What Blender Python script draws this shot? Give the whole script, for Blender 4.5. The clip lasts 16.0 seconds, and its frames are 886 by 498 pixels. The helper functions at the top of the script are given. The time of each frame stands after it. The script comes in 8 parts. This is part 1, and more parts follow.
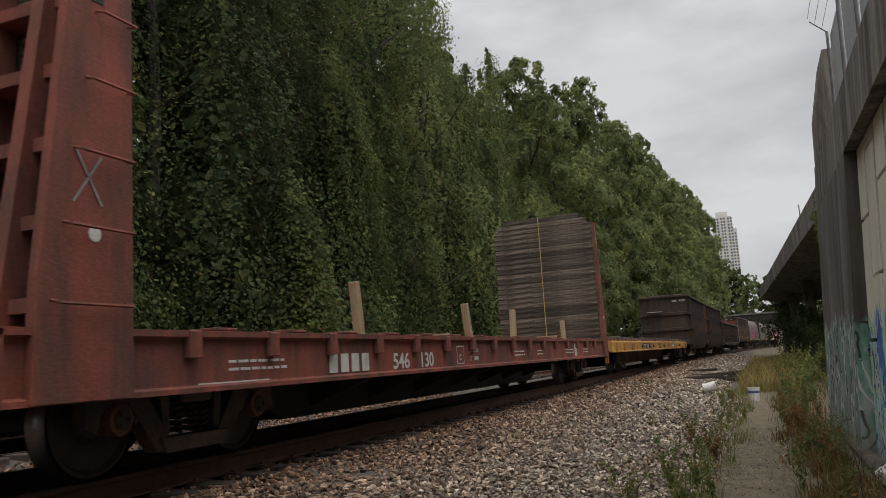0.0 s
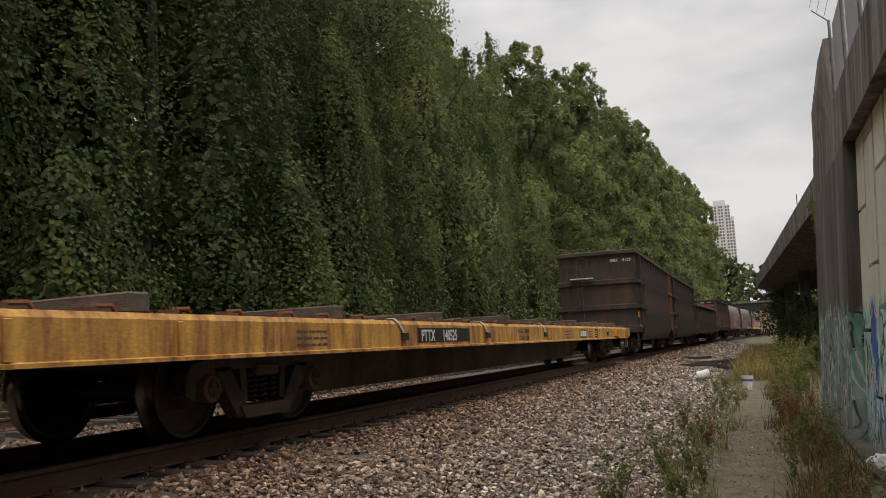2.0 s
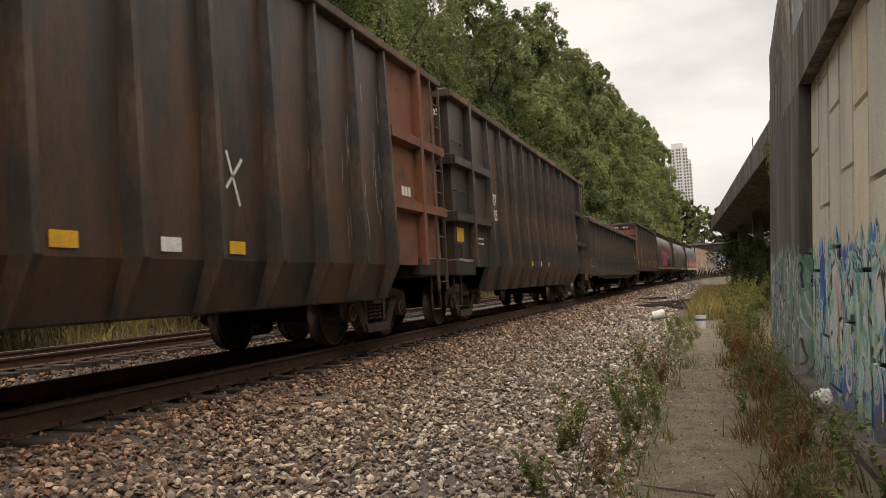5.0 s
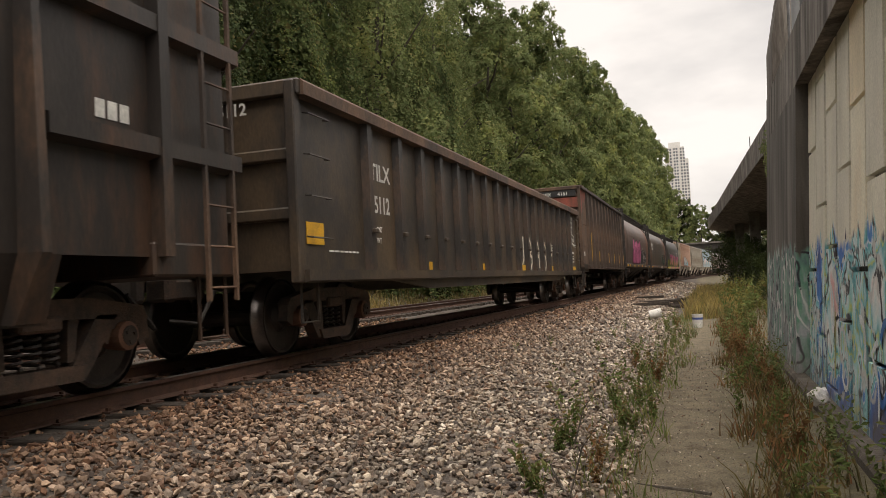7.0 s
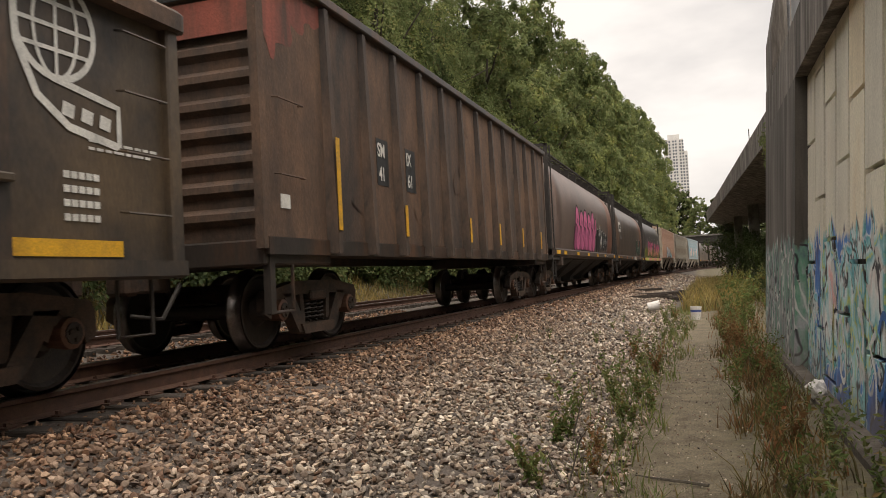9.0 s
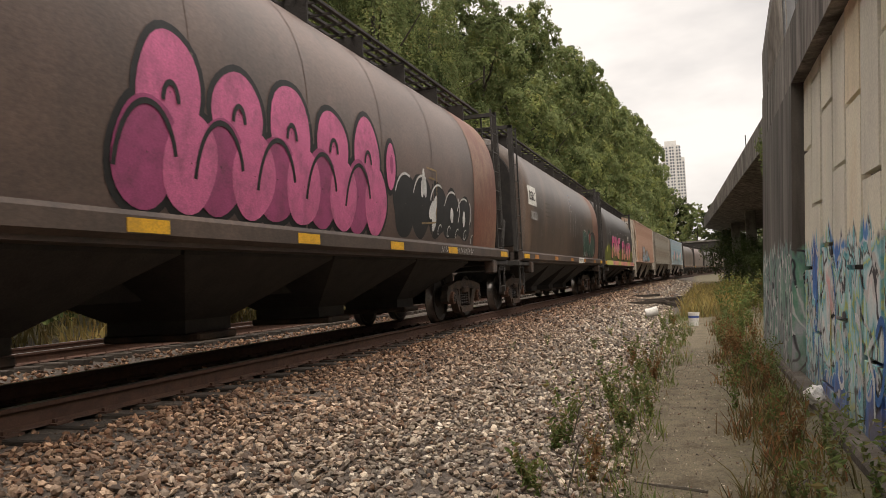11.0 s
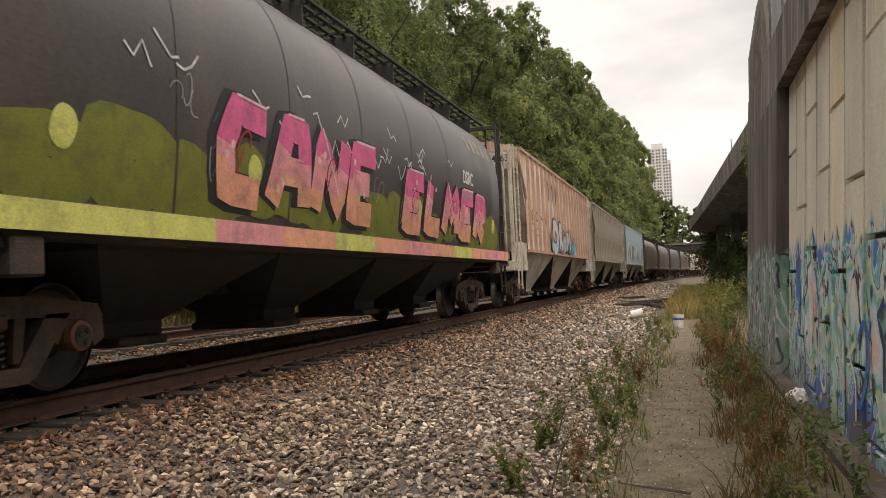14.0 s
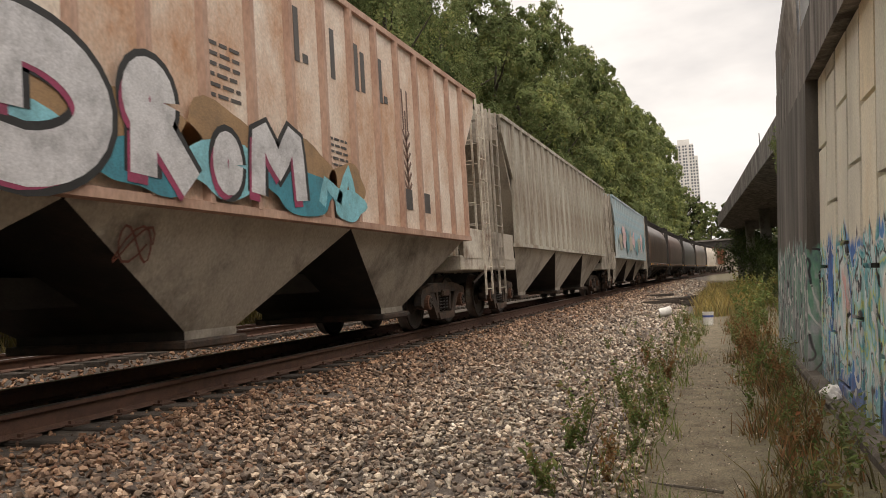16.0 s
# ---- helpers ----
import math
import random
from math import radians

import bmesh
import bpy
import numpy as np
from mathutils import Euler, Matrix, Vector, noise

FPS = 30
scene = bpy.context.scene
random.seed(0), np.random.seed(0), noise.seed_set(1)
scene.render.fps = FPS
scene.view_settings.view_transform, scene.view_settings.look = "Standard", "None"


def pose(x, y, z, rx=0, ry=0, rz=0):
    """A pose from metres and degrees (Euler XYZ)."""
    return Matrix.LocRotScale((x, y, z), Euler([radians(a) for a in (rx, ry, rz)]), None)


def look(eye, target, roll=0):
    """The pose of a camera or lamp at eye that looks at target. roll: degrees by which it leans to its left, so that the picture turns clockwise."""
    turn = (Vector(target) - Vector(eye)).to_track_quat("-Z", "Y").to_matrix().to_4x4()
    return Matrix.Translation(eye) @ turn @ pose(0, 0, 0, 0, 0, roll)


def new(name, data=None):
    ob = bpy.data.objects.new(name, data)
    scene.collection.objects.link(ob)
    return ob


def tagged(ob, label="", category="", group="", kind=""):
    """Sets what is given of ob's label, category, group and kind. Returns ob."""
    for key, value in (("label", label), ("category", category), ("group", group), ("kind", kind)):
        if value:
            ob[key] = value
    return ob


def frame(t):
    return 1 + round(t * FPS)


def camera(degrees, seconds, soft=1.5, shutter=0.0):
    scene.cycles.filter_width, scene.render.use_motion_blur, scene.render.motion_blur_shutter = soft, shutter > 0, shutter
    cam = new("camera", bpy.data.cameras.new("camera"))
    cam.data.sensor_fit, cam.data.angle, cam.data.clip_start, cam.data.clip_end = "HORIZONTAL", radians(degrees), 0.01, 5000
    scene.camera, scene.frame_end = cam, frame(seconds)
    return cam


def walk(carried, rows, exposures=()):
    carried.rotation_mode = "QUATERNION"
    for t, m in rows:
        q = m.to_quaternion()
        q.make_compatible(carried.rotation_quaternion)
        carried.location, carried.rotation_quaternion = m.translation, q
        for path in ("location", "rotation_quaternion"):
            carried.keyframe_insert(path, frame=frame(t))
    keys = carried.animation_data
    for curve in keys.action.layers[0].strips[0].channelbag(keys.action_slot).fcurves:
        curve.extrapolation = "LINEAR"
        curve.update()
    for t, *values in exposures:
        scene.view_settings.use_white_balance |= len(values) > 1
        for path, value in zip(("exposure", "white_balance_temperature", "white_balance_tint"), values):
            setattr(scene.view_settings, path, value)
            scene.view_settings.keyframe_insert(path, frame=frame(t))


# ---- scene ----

# camera: a hand-held phone standing on the path: yaw, pitch, lean
cam = camera(58.19, 16.0, soft=0.5, shutter=0.06)
EYE = (0.0, 0.0, 1.55)
TURNS = [
    (0.0, 21.53, 8.10, 3.48),
    (0.5, 21.35, 8.21, 3.07),
    (1.0, 22.06, 8.29, 3.02),
    (1.5, 21.92, 7.78, 2.92),
    (2.0, 21.21, 6.95, 2.66),
    (2.5, 19.98, 6.18, 2.41),
    (3.0, 19.66, 4.64, 2.28),
    (3.5, 20.07, 4.16, 2.85),
    (4.0, 20.06, 3.89, 3.16),
    (4.5, 19.27, 3.20, 3.21),
    (5.0, 18.39, 2.69, 3.01),
    (7.5, 18.09, 2.57, 2.91),
    (8.0, 17.81, 2.61, 2.96),
    (8.5, 17.85, 2.23, 2.86),
    (9.0, 18.10, 2.01, 2.88),
    (11.5, 17.79, 2.56, 3.21),
    (12.0, 17.40, 2.36, 3.14),
    (12.5, 17.30, 2.28, 3.00),
    (13.0, 17.27, 2.14, 2.78),
    (13.5, 17.08, 2.24, 2.52),
    (14.0, 16.95, 2.45, 2.55),
    (14.5, 16.63, 2.08, 2.46),
    (15.0, 16.76, 1.93, 2.44),
    (15.5, 17.52, 1.99, 2.70),
    (16.0, 18.86, 2.58, 3.35),
]
PATH = [(t, pose(*EYE, 90 + p, r, y)) for t, y, p, r in TURNS]
walk(cam, PATH, exposures=[(0.0, -0.34, 6500, 10), (1.0, -0.26, 6500, 10), (2.0, -0.16, 6750, 11), (3.0, 0.06, 7000, 12), (4.0, 0.16, 7200, 13), (16.0, 0.3, 7250, 13)])

RAIL_Z = 0.81          # top of the rail heads above the path
TRACK_X = -5.65        # centre line of the near track
SPEED = 11.1           # metres a second, towards the camera


def bend(y):
    """How far the line has swung to the right at y."""
    return max(0.0, y - 40.0) ** 2 / 2300.0 if y < 190 else (150.0 ** 2 / 2300.0 + (y - 190) * 150 / 1150.0)


# world: a closed layer of bright cloud over a weak sky
world = bpy.data.worlds.new("overcast_sky")
scene.world = world
world.use_nodes = True
wn, wl = world.node_tree.nodes, world.node_tree.links
wn.clear()
w_out, w_bg = wn.new("ShaderNodeOutputWorld"), wn.new("ShaderNodeBackground")
w_sky = wn.new("ShaderNodeTexSky")
w_sky.sky_type, w_sky.sun_disc = "NISHITA", False
w_sky.sun_elevation, w_sky.sun_rotation = radians(67), radians(152)
w_co, w_map, w_noise, w_ramp, w_mix = (wn.new("ShaderNodeTexCoord"), wn.new("ShaderNodeMapping"), wn.new("ShaderNodeTexNoise"),
                                       wn.new("ShaderNodeValToRGB"), wn.new("ShaderNodeMix"))
w_map.inputs["Scale"].default_value = (2.2, 2.2, 5.5)
w_noise.inputs["Scale"].default_value, w_noise.inputs["Detail"].default_value = 1.6, 5
w_ramp.color_ramp.elements[0].position, w_ramp.color_ramp.elements[0].color = 0.34, (5.5, 5.6, 5.85, 1)
w_ramp.color_ramp.elements[1].position, w_ramp.color_ramp.elements[1].color = 0.62, (9.0, 9.0, 9.05, 1)
w_mix.data_type = "RGBA"
w_mix.inputs[0].default_value = 0.93
wl.new(w_co.outputs["Generated"], w_map.inputs["Vector"])
wl.new(w_map.outputs["Vector"], w_noise.inputs["Vector"])
wl.new(w_noise.outputs["Fac"], w_ramp.inputs["Fac"])
wl.new(w_sky.outputs["Color"], w_mix.inputs[6])
wl.new(w_ramp.outputs["Color"], w_mix.inputs[7])
w_sep, w_up, w_gain = wn.new("ShaderNodeSeparateXYZ"), wn.new("ShaderNodeMapRange"), wn.new("ShaderNodeMix")
w_up.inputs[1].default_value, w_up.inputs[2].default_value, w_up.inputs[3].default_value, w_up.inputs[4].default_value = 0.35, 1.0, 1.0, 2.7
w_gain.data_type, w_gain.blend_type = "RGBA", "MULTIPLY"
w_gain.inputs[0].default_value = 1.0
wl.new(w_co.outputs["Generated"], w_sep.inputs[0])
wl.new(w_sep.outputs["Z"], w_up.inputs[0])
wl.new(w_mix.outputs[2], w_gain.inputs[6])
wl.new(w_up.outputs[0], w_gain.inputs[7])
wl.new(w_gain.outputs[2], w_bg.inputs["Color"])
wl.new(w_bg.outputs["Background"], w_out.inputs["Surface"])
w_bg.inputs["Strength"].default_value = 0.098

sun_data = bpy.data.lights.new("sun", "SUN")
sun_data.energy, sun_data.angle, sun_data.color = 1.5, radians(50), (1.0, 0.96, 0.9)
sun = new("sun", sun_data)
sun.matrix_basis = look((8, -15, 40), (0, 0, 0))


# ---- materials ----
def tree_of(name):
    m = bpy.data.materials.new(name)
    m.use_nodes = True
    n, l = m.node_tree.nodes, m.node_tree.links
    n.clear()
    out, bsdf = n.new("ShaderNodeOutputMaterial"), n.new("ShaderNodeBsdfPrincipled")
    l.new(bsdf.outputs[0], out.inputs["Surface"])
    return m, n, l, bsdf, out


def noise_node(n, l, co, scale, detail=4, rough=0.6, stretch=(1, 1, 1)):
    mp, t = n.new("ShaderNodeMapping"), n.new("ShaderNodeTexNoise")
    mp.inputs["Scale"].default_value = stretch
    l.new(co, mp.inputs["Vector"])
    l.new(mp.outputs["Vector"], t.inputs["Vector"])
    t.inputs["Scale"].default_value, t.inputs["Detail"].default_value, t.inputs["Roughness"].default_value = scale, detail, rough
    return t.outputs["Fac"]


def ramp_node(n, l, fac, stops):
    r = n.new("ShaderNodeValToRGB")
    while len(r.color_ramp.elements) < len(stops):
        r.color_ramp.elements.new(0.5)
    for e, (p, c) in zip(r.color_ramp.elements, stops):
        e.position, e.color = p, (*c, 1)
    l.new(fac, r.inputs["Fac"])
    return r.outputs["Color"]


def mix_node(n, l, fac, a, b, mode="MIX"):
    x = n.new("ShaderNodeMix")
    x.data_type, x.blend_type = "RGBA", mode
    for s, v in ((x.inputs[0], fac), (x.inputs[6], a), (x.inputs[7], b)):
        if isinstance(v, (int, float)):
            s.default_value = v
        elif isinstance(v, tuple):
            s.default_value = (*v, 1)
        else:
            l.new(v, s)
    return x.outputs[2]


def surface(name, base, second=None, scale=6.0, fine=60.0, stretch=(1, 1, 1), rough=0.75, metal=0.0, bump=0.3, dirt=None, dirt_amount=0.5,
            dirt_scale=1.5, dirt_stretch=(1, 1, 1), vary=0.0):
    """A weathered surface: a base colour broken by a second one, fine grain, and dirt or rust in broad runs."""
    m, n, l, bsdf, out = tree_of(name)
    co = n.new("ShaderNodeTexCoord").outputs["Object"]
    second = second or tuple(c * 0.7 for c in base)
    broad = noise_node(n, l, co, scale, 5, 0.65, stretch)
    col = ramp_node(n, l, broad, [(0.32, second), (0.62, base)])
    if dirt:
        d = noise_node(n, l, co, dirt_scale, 6, 0.7, dirt_stretch)
        mask = ramp_node(n, l, d, [(0.5 - 0.25 * dirt_amount, (0, 0, 0)), (0.75 - 0.25 * dirt_amount, (1, 1, 1))])
        col = mix_node(n, l, mask, col, dirt)
    grain = noise_node(n, l, co, fine, 3, 0.6, stretch)
    g = ramp_node(n, l, grain, [(0.25, (0.72, 0.72, 0.72)), (0.75, (1.15, 1.15, 1.15))])
    col = mix_node(n, l, 1.0, col, g, "MULTIPLY")
    if vary:
        info = n.new("ShaderNodeObjectInfo")
        v = ramp_node(n, l, info.outputs["Random"], [(0.0, (1 - vary,) * 3), (1.0, (1 + vary,) * 3)])
        col = mix_node(n, l, 1.0, col, v, "MULTIPLY")
    l.new(col, bsdf.inputs["Base Color"])
    bsdf.inputs["Roughness"].default_value, bsdf.inputs["Metallic"].default_value = rough, metal
    if bump:
        b = n.new("ShaderNodeBump")
        b.inputs["Strength"].default_value, b.inputs["Distance"].default_value = bump, 0.02
        l.new(grain, b.inputs["Height"])
        l.new(b.outputs["Normal"], bsdf.inputs["Normal"])
    return m


def stones(name, tones, rough=0.85):
    """Broken stone: a tone for each loose piece, mottled within it."""
    m, n, l, bsdf, out = tree_of(name)
    co = n.new("ShaderNodeTexCoord").outputs["Object"]
    isl = n.new("ShaderNodeNewGeometry").outputs["Random Per Island"]
    col = ramp_node(n, l, isl, [(i / (len(tones) - 1), t) for i, t in enumerate(tones)])
    g = ramp_node(n, l, noise_node(n, l, co, 45, 4), [(0.3, (0.65, 0.63, 0.6)), (0.7, (1.2, 1.2, 1.2))])
    big = ramp_node(n, l, noise_node(n, l, co, 0.9, 4), [(0.3, (0.62, 0.59, 0.56)), (0.7, (0.98, 0.96, 0.93))])
    col = mix_node(n, l, 1.0, mix_node(n, l, 1.0, col, g, "MULTIPLY"), big, "MULTIPLY")
    # brake dust and rust have browned the stones next to the rails
    sep, near = n.new("ShaderNodeSeparateXYZ"), n.new("ShaderNodeMapRange")
    l.new(co, sep.inputs[0])
    l.new(sep.outputs["X"], near.inputs[0])
    near.inputs[1].default_value, near.inputs[2].default_value, near.inputs[3].default_value, near.inputs[4].default_value = -4.4, -2.2, 0.9, 0.0
    col = mix_node(n, l, near.outputs[0], col, mix_node(n, l, 1.0, col, (0.70, 0.46, 0.33), "MULTIPLY"))
    l.new(col, bsdf.inputs["Base Color"])
    bsdf.inputs["Roughness"].default_value = rough
    return m


def leafy(name, tones, clear=0.35):
    """Leaves: a tone for each leaf, some light through them."""
    m, n, l, bsdf, out = tree_of(name)
    isl = n.new("ShaderNodeNewGeometry").outputs["Random Per Island"]
    co = n.new("ShaderNodeTexCoord").outputs["Object"]
    col = ramp_node(n, l, isl, [(i / (len(tones) - 1), t) for i, t in enumerate(tones)])
    # broad noise paints lit clumps and shaded hollows into the leaf colour
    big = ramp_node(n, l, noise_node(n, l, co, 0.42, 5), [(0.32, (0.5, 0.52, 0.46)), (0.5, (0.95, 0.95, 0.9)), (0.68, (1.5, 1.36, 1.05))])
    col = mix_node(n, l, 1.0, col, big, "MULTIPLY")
    l.new(col, bsdf.inputs["Base Color"])
    bsdf.inputs["Roughness"].default_value = 0.8
    bsdf.inputs["Specular IOR Level"].default_value = 0.12
    tr, mx = n.new("ShaderNodeBsdfTranslucent"), n.new("ShaderNodeMixShader")
    l.new(col, tr.inputs["Color"])
    mx.inputs[0].default_value = clear
    l.new(bsdf.outputs[0], mx.inputs[1])
    l.new(tr.outputs[0], mx.inputs[2])
    l.new(mx.outputs[0], out.inputs["Surface"])
    return m


M = {
    "ballast": stones("ballast_stone", [(0.22, 0.155, 0.11), (0.52, 0.43, 0.34), (0.05, 0.04, 0.034), (0.8, 0.7, 0.57), (0.26, 0.16, 0.105), (0.09, 0.074, 0.064), (0.42, 0.365, 0.305), (0.06, 0.05, 0.045), (0.82, 0.75, 0.65), (0.15, 0.108, 0.082), (0.30, 0.24, 0.195), (0.1, 0.08, 0.068)]),
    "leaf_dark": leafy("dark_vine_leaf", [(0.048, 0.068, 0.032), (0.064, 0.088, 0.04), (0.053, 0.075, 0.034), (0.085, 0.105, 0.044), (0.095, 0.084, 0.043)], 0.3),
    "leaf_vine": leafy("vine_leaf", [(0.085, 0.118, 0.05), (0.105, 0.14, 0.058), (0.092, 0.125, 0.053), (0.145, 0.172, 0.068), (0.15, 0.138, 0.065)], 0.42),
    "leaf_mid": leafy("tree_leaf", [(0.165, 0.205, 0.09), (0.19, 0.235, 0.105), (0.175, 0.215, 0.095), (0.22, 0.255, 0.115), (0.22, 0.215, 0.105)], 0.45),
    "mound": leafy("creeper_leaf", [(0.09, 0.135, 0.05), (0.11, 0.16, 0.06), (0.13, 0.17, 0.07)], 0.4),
    # raised for far trees: pale distance haze put into the leaf colour
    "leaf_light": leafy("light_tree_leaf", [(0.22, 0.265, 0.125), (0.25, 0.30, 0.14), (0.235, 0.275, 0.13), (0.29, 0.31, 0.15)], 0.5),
    "weed": leafy("weed_leaf", [(0.11, 0.16, 0.05), (0.16, 0.21, 0.075), (0.2, 0.2, 0.08), (0.10, 0.15, 0.05), (0.25, 0.15, 0.07)]),
    "verge": leafy("verge_blade", [(0.10, 0.125, 0.045), (0.20, 0.115, 0.06), (0.085, 0.11, 0.04), (0.27, 0.13, 0.07), (0.07, 0.06, 0.035), (0.26, 0.2, 0.1)]),
    "russet": leafy("russet_weed_leaf", [(0.26, 0.11, 0.055), (0.20, 0.14, 0.06), (0.30, 0.16, 0.08), (0.14, 0.12, 0.05)]),
    "goldweed": leafy("yellow_green_weed_leaf", [(0.20, 0.20, 0.06), (0.26, 0.24, 0.08), (0.16, 0.18, 0.06), (0.32, 0.26, 0.08)]),
    "dry": leafy("dry_grass_blade", [(0.30, 0.24, 0.10), (0.38, 0.30, 0.12), (0.25, 0.18, 0.09), (0.2, 0.2, 0.08)]),
    "bank": leafy("bank_grass_blade", [(0.27, 0.22, 0.10), (0.33, 0.26, 0.12), (0.2, 0.18, 0.08), (0.26, 0.18, 0.09)]),
    # darkened copy of the leaf tones: the viaduct's shade put into the colour
    "leaf_shaded": leafy("shaded_green_leaf", [(0.03, 0.045, 0.016), (0.05, 0.07, 0.025), (0.04, 0.055, 0.02), (0.07, 0.09, 0.032)], 0.25),
    "bark": surface("bark", (0.10, 0.085, 0.065), (0.05, 0.042, 0.033), 5, 40, (1, 1, 0.2), 0.9, bump=0.8),
    "concrete": surface("stained_concrete", (0.38, 0.34, 0.30), (0.20, 0.175, 0.15), 1.2, 30, (1, 1, 0.18), 0.9, bump=0.4, dirt=(0.075, 0.063, 0.053), dirt_amount=0.55, dirt_scale=1.6, dirt_stretch=(1.6, 1.6, 0.12)),
    "footing": surface("earth_stained_footing", (0.16, 0.135, 0.11), (0.075, 0.06, 0.048), 2.2, 30, (1, 1, 1), 0.95, bump=0.6, dirt=(0.06, 0.047, 0.035), dirt_amount=0.8, dirt_scale=2.4),
    "old_concrete": surface("old_concrete", (0.30, 0.28, 0.25), (0.2, 0.185, 0.16), 1.5, 35, (1, 1, 1), 0.9, bump=0.4, dirt=(0.1, 0.09, 0.075), dirt_amount=0.5),
    "rail": surface("rusty_rail", (0.14, 0.072, 0.047), (0.085, 0.046, 0.034), 8, 90, rough=0.7, metal=0.2, bump=0.3),
    "rail_head": surface("polished_rail_head", (0.32, 0.28, 0.26), (0.2, 0.17, 0.15), 5, 60, (1, 0.05, 1), 0.35, 0.9, 0.05),
    "tie": surface("weathered_tie", (0.085, 0.066, 0.052), (0.04, 0.033, 0.028), 6, 50, (0.3, 3, 3), 0.95, bump=0.7, vary=0.3),
    "wheel": surface("wheel_steel", (0.06, 0.046, 0.038), (0.034, 0.028, 0.025), 5, 50, rough=0.6, metal=0.2, bump=0.2),
    "tread": surface("bright_wheel_tread", (0.3, 0.27, 0.25), (0.18, 0.16, 0.15), 6, 60, rough=0.3, metal=0.95, bump=0.05),
    "truck": surface("dirty_cast_steel", (0.06, 0.046, 0.038), (0.032, 0.026, 0.022), 4, 45, rough=0.7, metal=0.1, bump=0.4, dirt=(0.13, 0.078, 0.052), dirt_amount=0.25, dirt_scale=3),
    "under": surface("under_frame_black", (0.05, 0.044, 0.039), (0.032, 0.028, 0.026), 4, 40, rough=0.85, bump=0.3),
}


# ---- mesh helpers ----
def empty(name, m=None, parent=None):
    ob = new(name)
    ob.empty_display_size = 0.2
    if parent:
        ob.parent = parent
    if m is not None:
        ob.matrix_basis = m
    return ob


def mesh_of(bm, mats, smooth=False):
    me = bpy.data.meshes.new("mesh")
    bmesh.ops.recalc_face_normals(bm, faces=bm.faces[:])
    if smooth:
        for f in bm.faces:
            f.smooth = True
    bm.to_mesh(me)
    bm.free()
    for mt in mats if isinstance(mats, (list, tuple)) else [mats]:
        me.materials.append(mt)
    return me


def part(name, bm, material, parent=None, label="", m=None, smooth=False):
    """Links a bmesh as one mesh object under a thing or a part."""
    ob = new(name, mesh_of(bm, material, smooth))
    if parent:
        ob.parent = parent
    if m is not None:
        ob.matrix_basis = m
    return tagged(ob, label)


def shared(name, me, parent=None, m=None, label=""):
    ob = new(name, me)
    if parent:
        ob.parent = parent
    if m is not None:
        ob.matrix_basis = m
    return tagged(ob, label)


def box(bm, x0, x1, y0, y1, z0, z1, bevel=0.0):
    v = [bm.verts.new((x, y, z)) for x in (x0, x1) for y in (y0, y1) for z in (z0, z1)]
    fs = [bm.faces.new([v[i] for i in q]) for q in ((0, 1, 3, 2), (4, 6, 7, 5), (0, 4, 5, 1), (2, 3, 7, 6), (0, 2, 6, 4), (1, 5, 7, 3))]
    if bevel:
        es = {e for f in fs for e in f.edges}
        bmesh.ops.bevel(bm, geom=list(es), offset=bevel, segments=1, affect="EDGES")
    return bm


def loft(bm, rings, closed=True, caps=True):
    """Skin between rings of equal length."""
    vs = [[bm.verts.new(p) for p in r] for r in rings]
    n = len(rings[0])
    for a, b in zip(vs, vs[1:]):
        for i in range(n if closed else n - 1):
            bm.faces.new((a[i], a[(i + 1) % n], b[(i + 1) % n], b[i]))
    if caps and closed:
        bm.faces.new(vs[0][::-1])
        bm.faces.new(vs[-1])
    return bm


def prism_y(bm, prof, y0, y1):
    """A profile of (x, z) drawn along y."""
    return loft(bm, [[(x, y0, z) for x, z in prof], [(x, y1, z) for x, z in prof]])


def prism_x(bm, prof, x0, x1):
    """A profile of (y, z) drawn along x."""
    return loft(bm, [[(x0, y, z) for y, z in prof], [(x1, y, z) for y, z in prof]])


def tube(bm, pts, r, n=6):
    """A round bar through the points."""
    rings = []
    for i, p in enumerate(pts):
        p = Vector(p)
        a, b = Vector(pts[max(i - 1, 0)]), Vector(pts[min(i + 1, len(pts) - 1)])
        d = (b - a).normalized()
        s = d.cross(Vector((0.31, 0.17, 0.93)) if abs(d.z) < 0.9 else Vector((1, 0.1, 0))).normalized()
        u = s.cross(d)
        rr = r[i] if isinstance(r, (list, tuple)) else r
        rings.append([p + (s * math.cos(k * math.tau / n) + u * math.sin(k * math.tau / n)) * rr for k in range(n)])
    return loft(bm, rings)


def ring_x(bm, cy, cz, steps, n=28):
    """A turned piece on an axle along x; steps of (x, radius)."""
    return loft(bm, [[(x, cy + r * math.cos(k * math.tau / n), cz + r * math.sin(k * math.tau / n)) for k in range(n)] for x, r in steps])


def fast_mesh(verts, faces, mats, mat_ids=None):
    """A mesh from arrays; faces all of one size."""
    me = bpy.data.meshes.new("mesh")
    verts, faces = np.asarray(verts, np.float32), np.asarray(faces, np.int32)
    k = faces.shape[1]
    me.vertices.add(len(verts))
    me.vertices.foreach_set("co", verts.ravel())
    me.loops.add(faces.size)
    me.loops.foreach_set("vertex_index", faces.ravel())
    me.polygons.add(len(faces))
    me.polygons.foreach_set("loop_start", np.arange(0, faces.size, k, dtype=np.int32))
    me.polygons.foreach_set("loop_total", np.full(len(faces), k, np.int32))
    me.polygons.foreach_set("use_smooth", np.zeros(len(faces), bool))
    for mt in mats if isinstance(mats, (list, tuple)) else [mats]:
        me.materials.append(mt)
    me.update(calc_edges=True)
    return me


